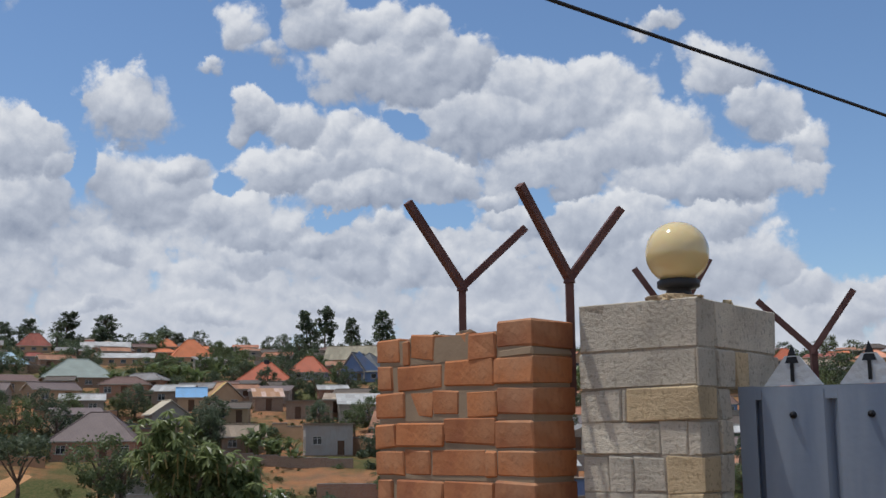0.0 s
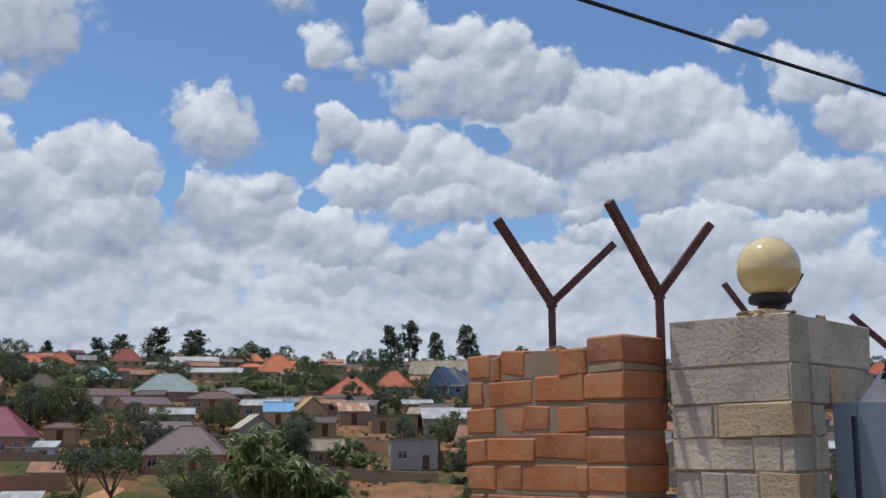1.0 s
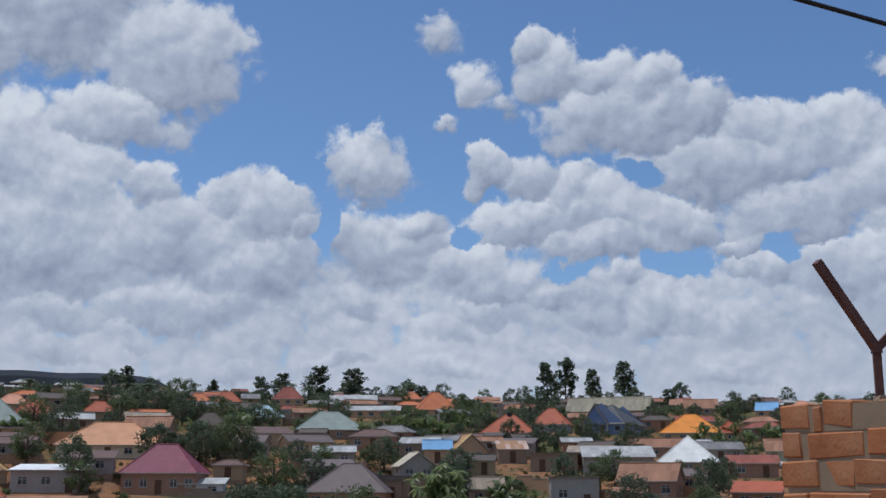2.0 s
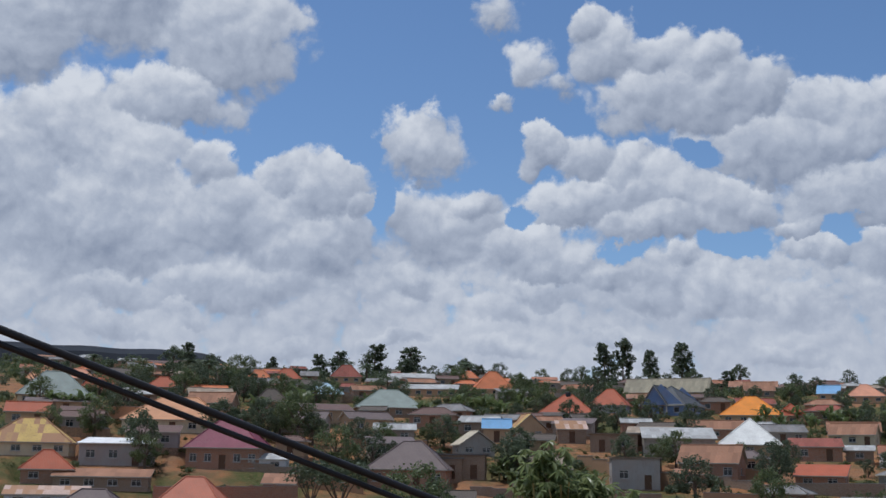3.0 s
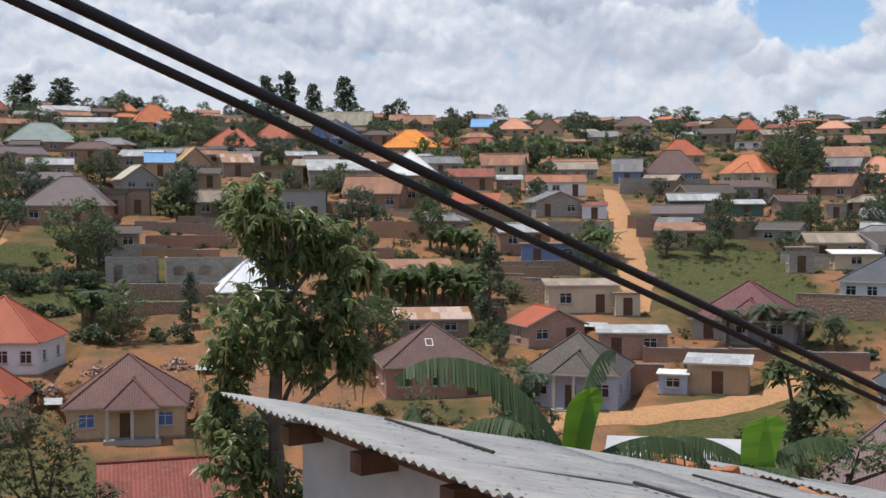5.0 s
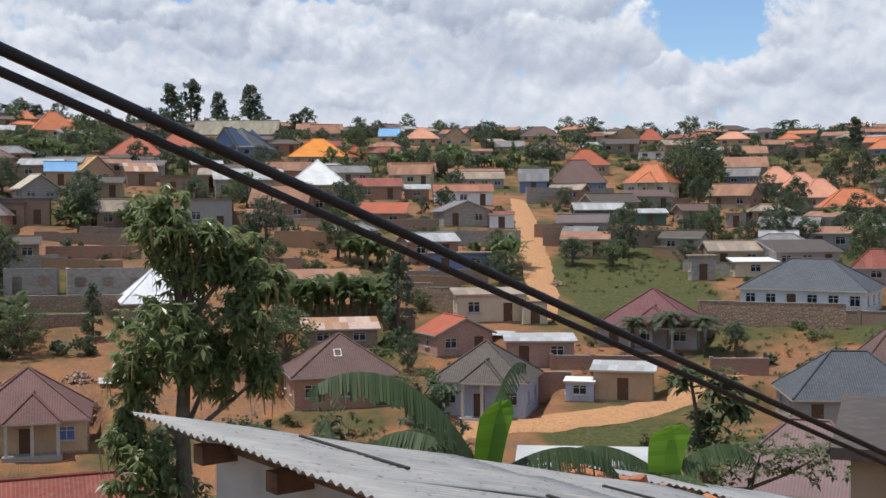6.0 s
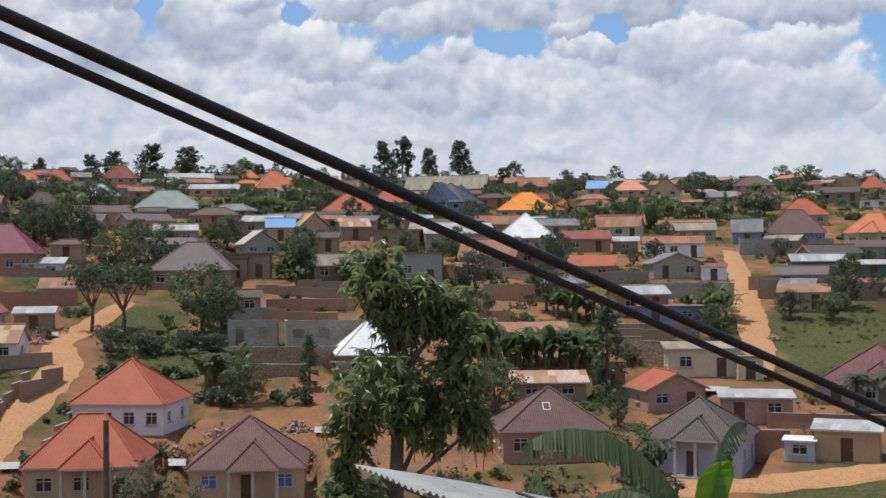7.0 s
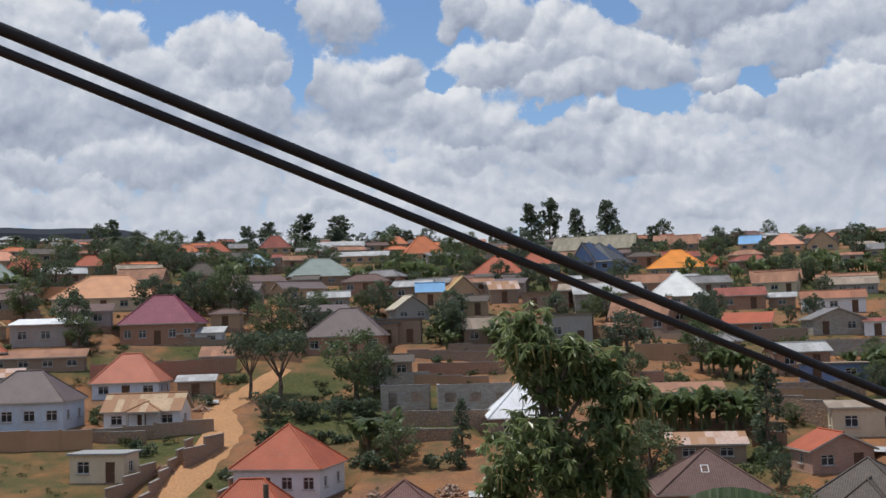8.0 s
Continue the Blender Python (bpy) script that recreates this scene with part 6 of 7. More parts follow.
lamp = thing("globe_lamp", "cream glass globe lamp on a black neck", "lamp", pose(0.715, 3.45, COL_TOP))
neck = lathe([(0.0, 0.001), (0.062, 0.001), (0.062, 0.012), (0.042, 0.022), (0.036, 0.042), (0.058, 0.047), (0.064, 0.051), (0.064, 0.068), (0.056, 0.074), (0.0, 0.074)])
nm = neck.mesh("neck", plain("black_plastic", (0.03, 0.03, 0.032), 0.5), True)
part("neck", nm, lamp, "black plastic lamp neck")
R = 0.096
gl = lathe([(R * math.sin(math.pi * k / 24), 0.155 - R * math.cos(math.pi * k / 24)) for k in range(25)], 48)
gs = Shader("cream_glass", 0.12, 0, 0.6).color((0.68, 0.54, 0.27))
gs.p.inputs["Subsurface Weight"].default_value = 0.25
gs.p.inputs["Subsurface Radius"].default_value = (0.05, 0.03, 0.015)
gs.p.inputs["Coat Weight"].default_value = 0.5
part("globe", gl.mesh("globe", gs.mat, True), lamp, "glossy cream glass globe")

# ---- forked steel posts ----
RUSTY = Shader("rusty_steel", 0.6, 0.3)
rn, rf = RUSTY.tex("ShaderNodeTexNoise", 18, detail=6), RUSTY.tex("ShaderNodeTexNoise", 120)
RUSTY.color(RUSTY.mix(RUSTY.ramp(rn.outputs[0], 0.35, 0.65), (0.1, 0.045, 0.038), (0.155, 0.078, 0.066)))
RUSTY.bump(rf.outputs[0], 0.06, 0.001)


def bar(b, p, q, s=0.0125):
    """A square hollow bar between two points."""
    p, q = Vector(p), Vector(q)
    d = (q - p).normalized()
    m = d.to_track_quat("Z", "Y").to_matrix().to_4x4()
    m.translation = p
    b.box(-s, s, -s, s, 0, (q - p).length, m)
    L = (q - p).length
    b.box(-s * 0.7, s * 0.7, -s * 0.7, s * 0.7, L - 0.02, L - 0.004, m)


def forked_post(foot, fork, left, right, words):
    ob = thing("forked_post", words, "post", pose(*foot), "forked posts on the wall")
    o = Vector(foot)
    for name, p, q in (("post", foot, fork), ("arm", fork, left), ("arm", fork, right)):
        b = Build()
        bar(b, Vector(p) - o, Vector(q) - o)
        part(name, b.mesh(name, RUSTY.mat), ob)
    w = Build()
    f = Vector(fork) - o
    w.tube([f + Vector((0, 0, -0.014)), f + Vector((0, 0, 0.012))], (0.019, 0.016), 8)
    part("weld", w.mesh("weld", RUSTY.mat), ob)


forked_post((0.07, 3.87, 0.12), (0.07, 3.87, 0.5), (-0.11, 3.75, 0.77), (0.29, 3.92, 0.71), "rusty forked steel post set in a brick wall")
forked_post((0.4, 3.575, 0.12), (0.4, 3.575, 0.485), (0.24, 3.43, 0.755), (0.575, 3.62, 0.715), "rusty forked steel post beside the gatepost")
forked_post((0.95, 4.7, -1.62), (0.95, 4.7, 0.45), (0.8, 4.73, 0.68), (1.1, 4.67, 0.71), "rusty forked steel post behind the globe lamp")
forked_post((1.5, 4.66, -1.62), (1.5, 4.66, 0.33), (1.3, 4.72, 0.54), (1.66, 4.61, 0.57), "rusty forked steel post behind the metal gate")

# ---- metal gate ----
GATE = Shader("gate_paint", 0.42, 0.35, 0.5)
g1, g2 = GATE.tex("ShaderNodeTexNoise", 3, detail=6, stretch=(4, 4, 0.6)), GATE.tex("ShaderNodeTexNoise", 40)
GATE.color(GATE.mix(GATE.ramp(g1.outputs[0], 0.35, 0.7), (0.16, 0.2, 0.27), (0.25, 0.29, 0.35)))
GATE.bump(g2.outputs[0], 0.15, 0.005)
gate = thing("metal_gate", "blue-grey sheet metal gate with pointed finials", "gate", flat_frame((0.88, 3.43), (0.85, -0.53)))
GT, GL = 0.137, 1.5
fb = Build()
fb.box(0, 0.05, -0.02, 0.02, -1.55, GT), fb.box(GL - 0.05, GL, -0.02, 0.02, -1.55, GT)
fb.box(0.05, GL - 0.05, -0.019, 0.019, GT - 0.04, GT - 0.002), fb.box(0.05, GL - 0.05, -0.019, 0.019, -1.55, -1.5)
part("gate_frame", fb.mesh("gate_frame", GATE.mat), gate)
xs = 0.05
k = 0
while xs < GL - 0.06:
    w = 0.215
    e = min(xs + w, GL - 0.05)
    sb = Build()
    for a, c, y0, y1 in ((xs, xs + 0.02, 0.0, -0.022), (xs + 0.02, e - 0.02, -0.022, -0.022), (e - 0.02, e, -0.022, 0.0)):
        for zz0, zz1 in ((-1.5, GT - 0.012),):
            sb.face([(a, y0, zz0), (c, y1, zz0), (c, y1, zz1), (a, y0, zz1)])
            sb.face([(c, y1 + 0.003, zz0), (a, y0 + 0.003, zz0), (a, y0 + 0.003, zz1), (c, y1 + 0.003, zz1)])
    part("panel", sb.mesh("panel", GATE.mat), gate)
    bb = lathe([(0.0, 0.016), (0.008, 0.012), (0.011, 0.0)], 10)
    part("bolt", bb.mesh("bolt", plain("black_steel", (0.02, 0.02, 0.022), 0.4, 0.6)), gate, "black bolt head", pose((xs + e) / 2, -0.022, GT - 0.085, 90))
    cx = (xs + e) / 2
    tb = Build()
    hw, hh = 0.085, 0.085
    for y in (-0.004, 0.004):
        pts = [(cx - hw, y, GT), (cx + hw, y, GT), (cx + 0.02, y, GT + hh), (cx - 0.02, y, GT + hh)]
        tb.face(pts if y < 0 else pts[::-1])
    tb.face([(cx - hw, 0.004, GT), (cx - hw, -0.004, GT), (cx - 0.02, -0.004, GT + hh), (cx - 0.02, 0.004, GT + hh)])
    tb.face([(cx + hw, -0.004, GT), (cx + hw, 0.004, GT), (cx + 0.02, 0.004, GT + hh), (cx + 0.02, -0.004, GT + hh)])
    fin = part("finial", tb.mesh("finial", plain("pale_steel", (0.5, 0.52, 0.54), 0.4, 0.4)), gate, "pale sheet metal finial")
    sp = Build()
    for s in (-1, 1):
        sp.face([(cx - 0.02, 0.006 * s, GT + hh * 0.75), (cx + 0.02, 0.006 * s, GT + hh * 0.75), (cx, 0.0, GT + hh + 0.035)][::s])
    sp.box(cx - 0.005, cx + 0.005, -0.009, -0.004, GT + 0.01, GT + hh * 0.75)
    part("spear_tip", sp.mesh("spear_tip", plain("black_steel", (0.02, 0.02, 0.022), 0.4, 0.6)), fin, "dark spear point")
    xs = e
    k += 1
gp = Build()
gp.box(0, 0.18, -0.09, 0.09, -1.7, 0.3)
part_post = tagged(new("gatepost", gp.mesh("gatepost", wall_paint("block"))), "plain grey block gatepost at the hinge side", "gatepost")
part_post.matrix_basis = flat_frame((0.88 + 0.85 * 1.52, 3.43 - 0.53 * 1.52), (0.85, -0.53))

# ---- overhead cables ----
CABLE = plain("cable_rubber", (0.022, 0.022, 0.025), 0.55, 0, 0.4, 8)


def cable(name, p, q, r, sag, words, n=40):
    p, q = Vector(p), Vector(q)
    b = Build()
    b.tube([p.lerp(q, i / n) - Vector((0, 0, sag * 4 * (i / n) * (1 - i / n))) for i in range(n + 1)], [r] * (n + 1), 8)
    tagged(new(name, b.mesh(name, CABLE, True)), words, "cable", "overhead cables")


CA, CB = Vector((-2.8, 1.807, 0.199)), Vector((0.0, 4.186, -1.053))
cable("cable", CA.lerp(CB, -1.6), CA.lerp(CB, 2.7), 0.0086, 0.0, "thick black overhead cable sloping down over the valley")
cable("cable", CA.lerp(CB, -1.6) + Vector((0, 0, -0.024)), CA.lerp(CB, 2.7) + Vector((0, 0, -0.036)), 0.0068, 0.0, "thinner black overhead cable hung below another")
WA, WB = Vector((0.04, 3.59, 1.53)), Vector((2.16, 5.39, 1.51))
cable("cable", WA + (WA - WB) * 1.2, WB + (WB - WA) * 2.0, 0.0078, 0.0, "single black cable crossing the sky")

# ---- tin roof below ----
ZINC = Shader("weathered_zinc", 0.75, 0.1, 0.25)
z1, z2, z3 = ZINC.tex("ShaderNodeTexNoise", 1.6, detail=8), ZINC.tex("ShaderNodeTexNoise", 22, detail=6), ZINC.tex("ShaderNodeTexNoise", 5, detail=8, stretch=(6, 0.7, 1))
zc = ZINC.mix(ZINC.ramp(z1.outputs[0], 0.35, 0.7), (0.37, 0.365, 0.345), (0.28, 0.275, 0.265))
zc = ZINC.mix(ZINC.val("MULTIPLY", ZINC.ramp(z3.outputs[0], 0.5, 0.7), 0.6), zc, (0.5, 0.45, 0.38))
ZINC.color(ZINC.mix(ZINC.val("MULTIPLY", ZINC.ramp(z2.outputs[0], 0.6, 0.72), 0.7), zc, (0.14, 0.11, 0.09)))


def corrugated(name, length, slope_len, drop, mat, parent, at, pitch=0.076, amp=0.0095):
    """One sheet: x along the edge, y down the slope, corrugated across x."""
    b = Build()
    n = int(length / pitch * 8)
    ny = 6
    for i in range(n + 1):
        x = length * i / n
        for j in range(ny + 1):
            t = j / ny
            b.v.append((x, slope_len * t, -drop * t + amp * math.sin(2 * math.pi * x / pitch) + 0.006 * math.sin(x * 5 + t * 7)))
    for i in range(n):
        for j in range(ny):
            a = i * (ny + 1) + j
            b.f.append((a, a + ny + 1, a + ny + 2, a + 1))
            b.uv += [(0, 0)] * 4
    ob = part(name, b.mesh(name, mat, True), parent, "", at)
    sol = ob.modifiers.new("thickness", "SOLIDIFY")
    sol.thickness = 0.004
    return ob


E0, E1 = Vector((-3.47, 6.86, -1.11)), Vector((-1.86, 4.12, -1.08))
along = (E1 - E0)
tin = thing("tin_roof_shed", "plastered shed with a weathered corrugated tin roof", "shed", flat_frame(E0, along, E0.z))
L1 = math.hypot(along.x, along.y)
cut = [0.0, 0.9, 1.8, 2.7, L1]
for row, (ya, yb) in enumerate(((0, 2.3), (2.15, 4.3))):
    for i in range(len(cut) - 1):
        a, c = cut[i], cut[i + 1] + (0.06 if i < len(cut) - 2 else 0)
        corrugated("roof_sheet", c - a, yb - ya, (yb - ya) * 0.24, ZINC.mat, tin, pose(a, ya, -ya * 0.24 + 0.012 * (i % 2) + 0.014 * (1 - row)))
wb = Build()
wb.box(0.35, L1 - 0.1, 0.345, 0.5, -2.9, -0.13)
wb.box(0.35, 0.53, 0.5, 4.0, -3.4, -1.2)
wb.box(0.35, L1 - 0.1, 3.9, 4.05, -4.2, -1.1)
part("wall", wb.mesh("wall", plain("old_plaster", (0.55, 0.5, 0.45), 0.95, 0, 0.3, 2.2)), tin, "stained off-white plaster wall")
fs = Build()
fs.box(0.05, L1, 0.3, 0.34, -0.15, -0.09)
part("purlin", fs.mesh("purlin", plain("old_timber", (0.17, 0.09, 0.055), 0.9, 0, 0.4, 9)), tin, "dark weathered timber board")
for xx in (0.5, 1.3, 2.1, 2.9):
    rb = Build()
    rb.box(xx, xx + 0.11, 0.14, 0.36, -0.2, -0.1)
    part("rafter_end", rb.mesh("rafter_end", plain("old_timber", (0.17, 0.09, 0.055), 0.9, 0, 0.4, 9)), tin, "brown timber rafter end")
for xx, yy, ll in ((0.3, 0.9, 1.1), (1.9, 1.4, 0.9), (1.0, 2.7, 1.3)):
    bt = Build()
    bt.box(xx, xx + ll, yy, yy + 0.02, -yy * 0.24 + 0.03, -yy * 0.24 + 0.042)
    part("batten", bt.mesh("batten", plain("dark_iron", (0.05, 0.045, 0.04), 0.8)), tin, "dark iron strip lying on the sheets")

R0, R1 = Vector((-0.19, 10.22, -2.24)), Vector((1.9, 7.05, -2.1))
along2 = R1 - R0
L2 = math.hypot(along2.x, along2.y)
tin2 = thing("tin_roof_shed", "low shed with a tin roof on a crumbling brick wall", "shed", flat_frame(R0, along2, R0.z))
for i in range(4):
    corrugated("roof_sheet", L2 / 4 + 0.05, 3.0, 0.75, ZINC.mat, tin2, pose(i * L2 / 4, 0.1, 0.012 * (i % 2)))
wb = Build()
wb.box(0, L2, -0.12, 0.08, -3.6, -0.06)
wb.box(0, 0.2, 0.08, 2.9, -4.2, -0.85)
part("wall", wb.mesh("wall", wall_paint("brick")), tin2, "crumbling orange brick wall")
for k in range(46):
    me = brick_piece(0.13 if k % 3 else 0.22, 0.1, k)
    part("brick", me, tin2, "", pose(L2 * k / 46 + rng.uniform(-0.03, 0.03), -0.14 + rng.uniform(-0.03, 0.05), -0.07 + rng.uniform(-0.02, 0.05), rng.uniform(-12, 12), rng.uniform(-12, 12), rng.uniform(-40, 40)))

white = thing("flat_roof_shed", "low shed with a white flat roof among banana plants", "shed", pose(1.2, 14.9, -3.3, 0, 0, -12))
b = Build()
b.box(-1.0, 0.9, -0.35, 0.9, 0, 0.07)
part("roof", b.mesh("roof", plain("white_sheet", (0.5, 0.5, 0.48), 0.8, 0, 0.25, 2)), white)
b = Build()
b.box(-0.9, 0.8, -0.25, 0.8, -5.0, -0.002)
part("wall", b.mesh("wall", wall_paint("grey")), white)

low = thing("tin_roof_shed", "shed with corrugated sheets and one cream sheet", "shed", flat_frame((-7.9, 16.6), (0.99, -0.12), -4.25))
CREAM = plain("cream_sheet", (0.6, 0.5, 0.33), 0.6, 0, 0.25, 3)
for i in range(6):
    corrugated("roof_sheet", 0.72, 2.4, 0.3, CREAM if i == 3 else ZINC.mat, low, pose(i * 0.68, -2.2, -0.15 + 0.012 * (i % 2) + 0.04 * i, -14))
b = Build()
b.box(0.15, 4.0, -1.9, 0.0, -6.0, -0.75)
part("wall", b.mesh("wall", wall_paint("tan")), low)

# ---- near plants ----


def near_tree():
    """A tall leafy tree in front of the valley, with long hanging leaves."""
    rng = random.Random(15)
    base = Vector((-4.7, 21.0, gz(-4.7, 21.0)))
    ob = thing("tree", "tall tree with long drooping leaves and dead strands", "tree", Matrix.Translation(base))
    H = -base.z
    lobes = ((-0.3, 0.0, H - 0.15, 0.68, 0.75), (0.1, 0.1, H - 0.95, 0.62, 0.6), (1.05, 0.2, H - 0.75, 0.62, 0.6), (-0.2, -0.2, H - 2.1, 1.1, 0.95), (1.2, 0.1, H - 1.8, 0.62, 0.85), (1.7, 0.0, H - 1.2, 0.4, 0.4), (0.55, -0.1, H - 0.35, 0.35, 0.35), (-0.9, 0.2, H - 2.9, 0.55, 0.7),
             (0.55, 0.3, H - 2.7, 0.75, 0.7), (-0.6, 0.0, H - 4.6, 0.85, 0.9), (0.3, 0.3, H - 5.6, 0.8, 0.8), (-1.1, 0.2, H - 3.9, 0.45, 0.5), (1.5, 0.1, H - 2.8, 0.35, 0.5))
    tb = Build()
    tb.tube([(0, 0, -0.5), (0.05, 0, H * 0.35), (0.0, 0.05, H * 0.6), (0.1, 0, H * 0.8), (-0.2, 0, H - 0.4)], (0.2, 0.16, 0.13, 0.09, 0.03), 9)
    part("trunk", tb.mesh("trunk", bark()), ob)
    for x, y, z, rx, rz in lobes:
        lb = Build()
        lb.tube([(0.03, 0, min(z - 1.2, H * 0.78)), (x * 0.6, y * 0.6, z - 0.5), (x, y, z)], (0.06, 0.04, 0.015), 6)
        part("limb", lb.mesh("limb", bark()), ob)
    cb, db = Build(), Build()
    for x, y, z, rx, rz in ((q[0] * 0.92, q[1], q[2], q[3] * 0.86, q[4] * 0.9) for q in lobes):
        for _ in range(int(190 * rx * rz) + 40):
            v = Vector((rng.gauss(0, 1), rng.gauss(0, 1), rng.gauss(0, 1))).normalized() * rng.uniform(0.35, 1.08)
            c = Vector((x + v.x * rx, y + v.y * rx, z + v.z * rz))
            for k in range(11):
                a = k * 2.4 + rng.random()
                L = rng.uniform(0.13, 0.24)
                d = Vector((math.cos(a), math.sin(a), rng.uniform(-1.5, 0.35))).normalized()
                s = d.cross(Vector((0, 0, 1))).normalized() * L * 0.2
                m = c + d * L * 0.55
                e = c + d * L + Vector((0, 0, -0.05))
                cb.face([c, m - s, e, m + s])
    for _ in range(150):
        x, y, z, rx, rz = rng.choice(lobes)
        a = rng.uniform(0, 6.28)
        p = Vector((x + math.cos(a) * rx * 0.95, y + math.sin(a) * rx * 0.95, z - rz * rng.uniform(0.0, 0.9)))
        L = rng.uniform(0.15, 0.5)
        s = Vector((math.sin(a), -math.cos(a), 0)) * 0.016
        q = p + Vector((rng.uniform(-0.05, 0.05), rng.uniform(-0.05, 0.05), -L))
        db.face([p - s, p + s, q + s * 0.6, q - s * 0.6])
    part("crown", cb.mesh("crown", leaf_mat("leaf_mango", (0.16, 0.21, 0.085), (0.3, 0.34, 0.155), 0.3, 0.58)), ob)
    part("dead_foliage", db.mesh("dead_foliage", leaf_mat("leaf_dead", (0.42, 0.32, 0.11), (0.32, 0.24, 0.1), 0.8, 0.4)), ob, "yellow-brown hanging dead leaves")["kind"] = "stuff"


near_tree()
BIGLEAF = leaf_mat("leaf_banana_old", (0.05, 0.085, 0.03), (0.09, 0.13, 0.05), 0.55, 0.3)
BRIGHT = leaf_mat("leaf_banana_young", (0.14, 0.3, 0.02), (0.2, 0.38, 0.03), 0.35, 0.45)


def big_banana(x, y, top, leaves, words):
    """A full-grown plant: stem up to height top, leaves as (azimuth, lift, length, half width, young)."""
    rng = random.Random(int(x * 50 + y * 7))
    z = gz(x, y)
    ob = thing("banana_plant", words, "plant", pose(x, y, z), "banana plants")
    h = top - z
    sb = Build()
    sb.tube([(0, 0, -0.3), (0.03, 0, h * 0.5), (0, 0, h)], (0.14, 0.11, 0.06), 9)
    part("stem", sb.mesh("stem", plain("banana_stem", (0.16, 0.17, 0.07), 0.7)), ob)
    for a, e, L, w, young in leaves:
        lb = Build()
        if young:
            prev = None
            for k in range(11):
                s = k / 10
                ww = w * (0.7 + 0.3 * s) * (1 if s < 0.85 else max(0.3, 1 - (s - 0.85) * 4.0))
                c = Vector((math.cos(radians(a)) * L * s * 0.1 + 0.1 * s * s, math.sin(radians(a)) * L * s * 0.1, h + L * s))
                cur = (c + Vector((-ww, -0.03 - 0.05 * s, 0)), c, c + Vector((ww * 0.9, -0.05, 0.02 * s)))
                if prev:
                    lb.face([prev[0], prev[1], cur[1], cur[0]])
                    lb.face([prev[1], prev[2], cur[2], cur[1]])
                prev = cur
        else:
            n = 16
            d = Vector((math.cos(radians(a)), math.sin(radians(a)), 0))
            side = Vector((-d.y, d.x, 0))
            p = Vector((0, 0, h))
            prev = None
            for k in range(n + 1):
                s = k / n
                ang = radians(e) - s * s * 1.75
                if k:
                    p = p + (d * math.cos(ang) + Vector((0, 0, math.sin(ang)))) * (L / n)
                ww = w * math.sin(math.pi * min(1, 0.1 + s * 0.9)) ** 0.55
                cur = (p.copy(), p + side * ww * 0.75 + Vector((0, 0, -0.8 * ww)), p - side * ww * 0.75 + Vector((0, 0, -0.8 * ww)))
                if prev:
                    for o in (1, 2):
                        for f0 in (0.0, 0.25, 0.5, 0.75):
                            t0, t1 = f0, f0 + rng.uniform(0.13, 0.25)
                            dr = Vector((0, 0, -rng.uniform(0, 0.09)))
                            lb.face([prev[0].lerp(cur[0], t0), prev[0].lerp(cur[0], f0 + 0.25), prev[o].lerp(cur[o], t1) + dr, prev[o].lerp(cur[o], t0) + dr])
                prev = cur
        lf = part("leaf", lb.mesh("leaf", BRIGHT if young else BIGLEAF), ob, "bright upright young leaf" if young else "")


big_banana(-1.04, 9.5, -2.15, ((60, 0, 0.62, 0.16, True), (55, 82, 1.35, 0.13, False), (178, 62, 1.9, 0.24, False), (150, 40, 1.3, 0.17, False), (3, 30, 1.35, 0.15, False), (-40, 20, 1.2, 0.2, False), (200, 20, 1.3, 0.2, False)), "banana plant with one bright unfurling leaf and torn old leaves")
big_banana(0.9, 10.9, -2.5, ((90, 0, 0.46, 0.23, True), (10, 35, 1.2, 0.18, False), (170, 35, 1.3, 0.18, False), (-60, 10, 1.0, 0.16, False)), "young banana plant behind the tin roof")
big_banana(-2.2, 11.2, -2.6, ((170, 55, 1.5, 0.2, False), (20, 50, 1.4, 0.2, False), (100, 60, 1.2, 0.18, False), (-50, 40, 1.2, 0.18, False)), "banana plant with arching leaves behind the shed")


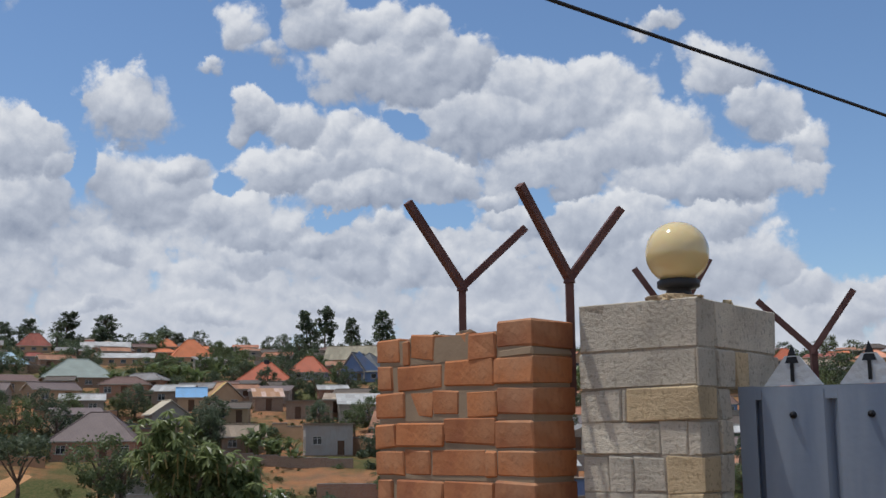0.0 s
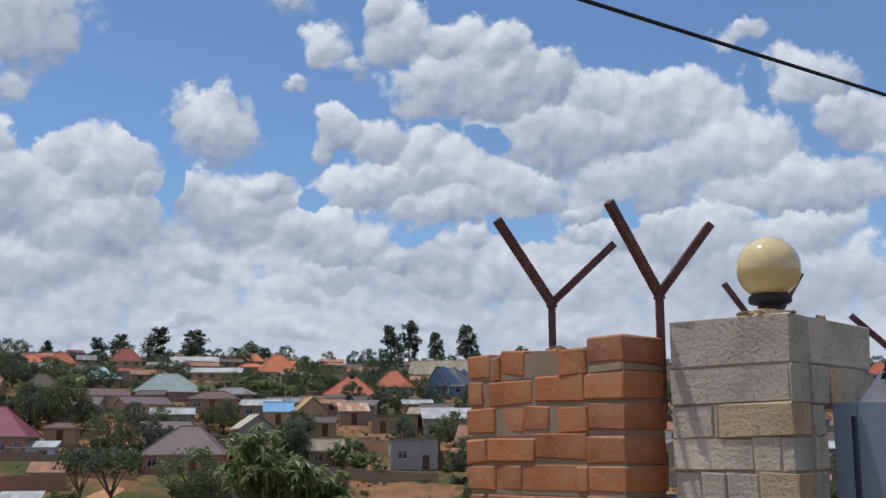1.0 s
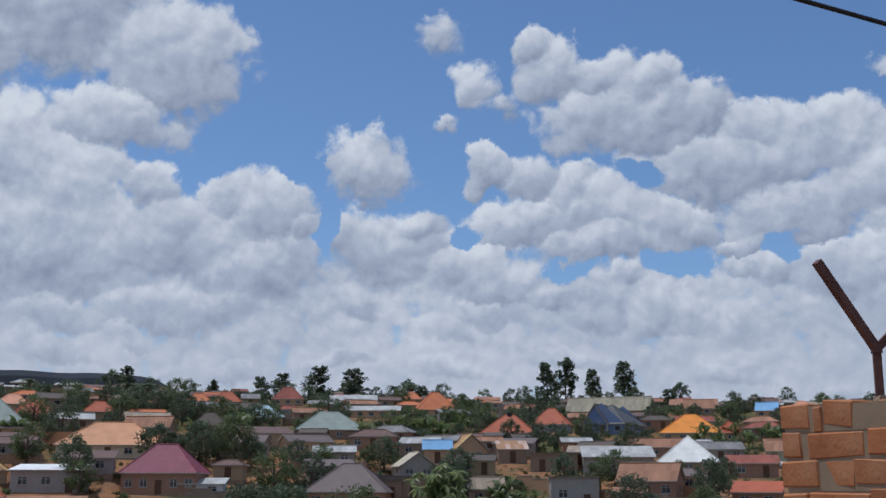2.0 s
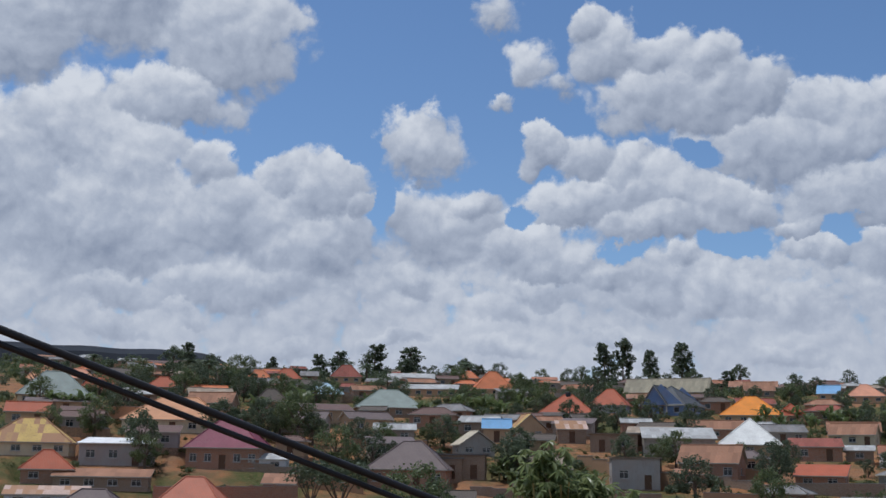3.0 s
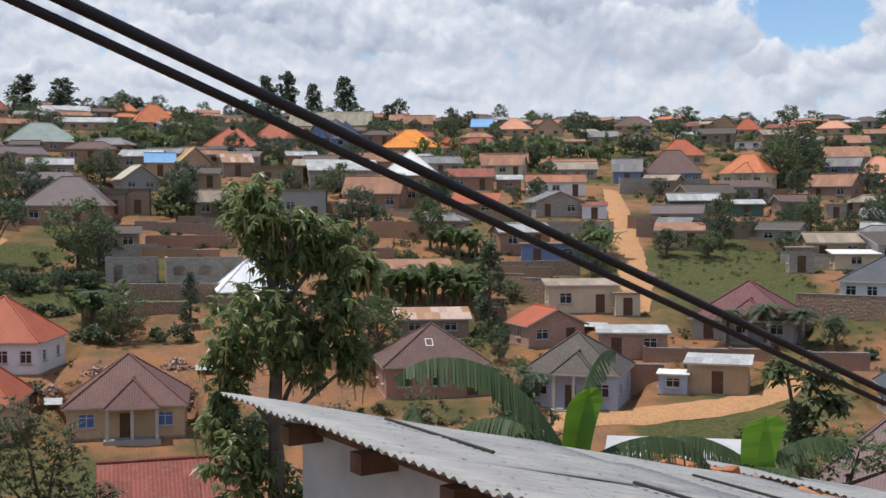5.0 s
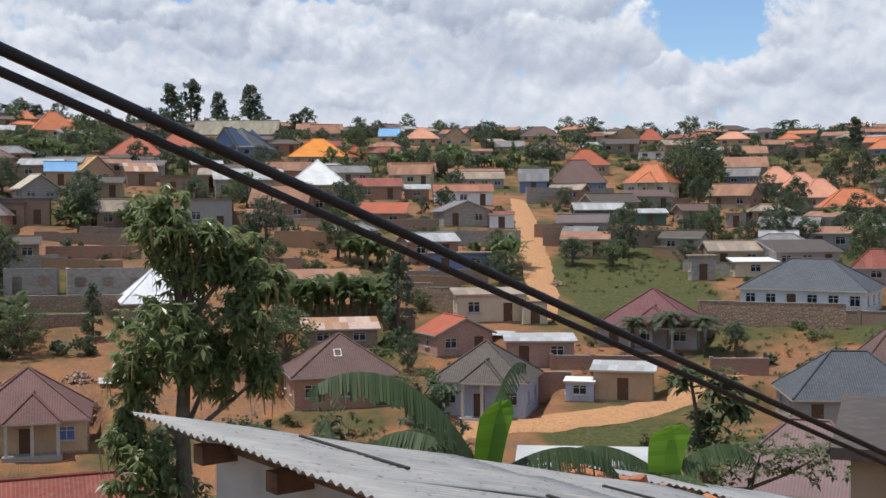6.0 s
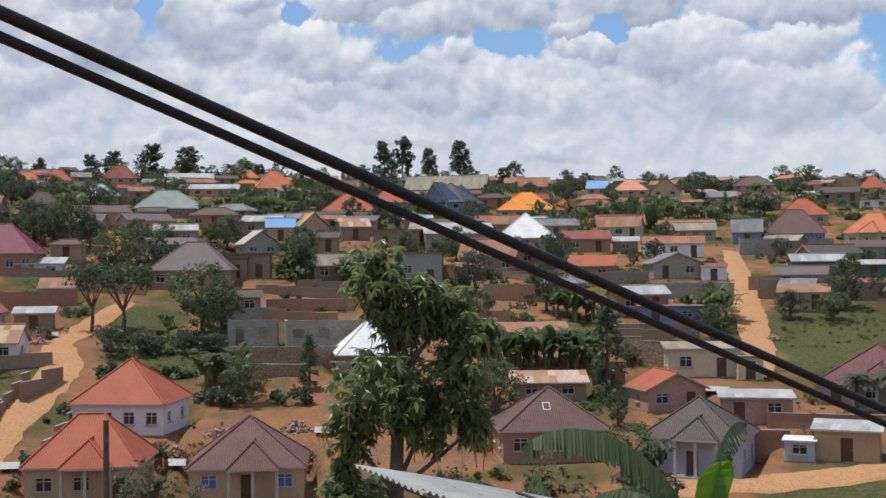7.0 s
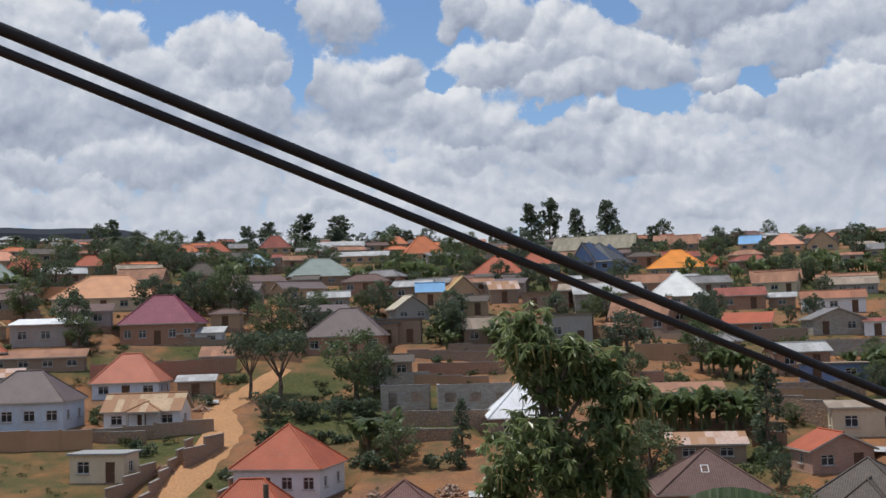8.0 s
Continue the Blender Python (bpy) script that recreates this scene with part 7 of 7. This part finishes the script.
def leafy_bush(x, y, lobes, leaf, mat, words, whorl=8):
    """A tree seen close by: trunk, limbs to each lobe (dx, dy, z, radius, half height), whorls of single leaves."""
    rng = random.Random(int(abs(x) * 31 + y * 7))
    z0 = gz(x, y)
    ob = thing("tree", words, "tree", Matrix.Translation((x, y, z0)))
    tb, cb = Build(), Build()
    low = min(q[2] - q[4] for q in lobes) - z0
    tb.tube([(0, 0, -0.4), (0.05, 0, low * 0.5), (0, 0.05, low + 0.4)], (0.12, 0.1, 0.05), 8)
    part("trunk", tb.mesh("trunk", bark()), ob)
    for dx, dy, z, r, hz in lobes:
        lb = Build()
        lb.tube([(0, 0.03, low + 0.2), (dx * 0.6, dy * 0.6, z - z0 - hz * 0.6), (dx, dy, z - z0)], (0.045, 0.03, 0.012), 6)
        part("limb", lb.mesh("limb", bark()), ob)
        for _ in range(int(130 * r * hz / (leaf * 5)) + 12):
            v = Vector((rng.gauss(0, 1), rng.gauss(0, 1), rng.gauss(0, 1))).normalized() * rng.uniform(0.3, 1.1)
            c = Vector((dx + v.x * r, dy + v.y * r, z - z0 + v.z * hz))
            for k in range(whorl):
                a = k * 2.4 + rng.random()
                L = leaf * rng.uniform(0.6, 1.2)
                d = Vector((math.cos(a), math.sin(a), rng.uniform(-1.0, 0.6))).normalized()
                s = d.cross(Vector((0, 0, 1))).normalized() * L * 0.24
                m = c + d * L * 0.5
                cb.face([c, m - s, c + d * L + Vector((0, 0, -0.2 * L)), m + s])
    part("crown", cb.mesh("crown", mat), ob)


BUSHLEAF = leaf_mat("leaf_bush", (0.09, 0.11, 0.045), (0.16, 0.17, 0.08), 0.45, 0.45)
leafy_bush(-10.2, 25.5, ((-0.6, 0, -4.75, 0.75, 0.65), (0.35, 0.1, -5.3, 0.6, 0.6), (-0.9, 0, -5.9, 0.9, 0.8), (0.3, 0.2, -6.4, 0.9, 0.8), (1.25, 0.2, -6.5, 0.5, 0.4)), 0.13, BUSHLEAF, "dense olive-green tree below the slope")
leafy_bush(4.8, 20.7, ((-0.45, 0, -3.0, 0.3, 0.24), (0.3, 0.1, -3.2, 0.42, 0.3), (0.1, 0, -3.8, 0.36, 0.36), (0.6, 0, -3.6, 0.3, 0.26), (0.0, 0.1, -4.4, 0.45, 0.36)), 0.22, GREEN, "slender tree with whorls of broad leaves")
leafy_bush(6.4, 22.5, ((0.2, 0, -4.9, 0.9, 0.5), (-0.9, 0, -5.3, 0.7, 0.5), (1.4, 0, -5.0, 0.8, 0.5)), 0.14, GREEN, "low leafy green tree by the tin roof")
leafy_bush(0.1, 24.5, ((0.2, 0, -3.9, 0.42, 0.42), (-0.2, 0, -4.6, 0.6, 0.5), (0.4, 0.1, -4.9, 0.5, 0.5)), 0.17, DARKGREEN, "dark leafy tree before the grey-roofed house")
leafy_bush(-1.6, 25.0, ((-0.4, 0, -4.6, 0.6, 0.6), (0.4, 0, -5.1, 0.7, 0.6)), 0.14, BUSHLEAF, "thin olive tree behind the tin roof")
pole = Build()
pole.tube([(0, 0, -0.6), (0.02, 0, 5), (0, 0.03, 8.6)], (0.1, 0.085, 0.07), 9)
tagged(new("timber_pole", pole.mesh("timber_pole", bark())), "plain grey timber pole standing among bushes", "pole").location = (-12.6, 28.1, gz(-12.6, 28.1))
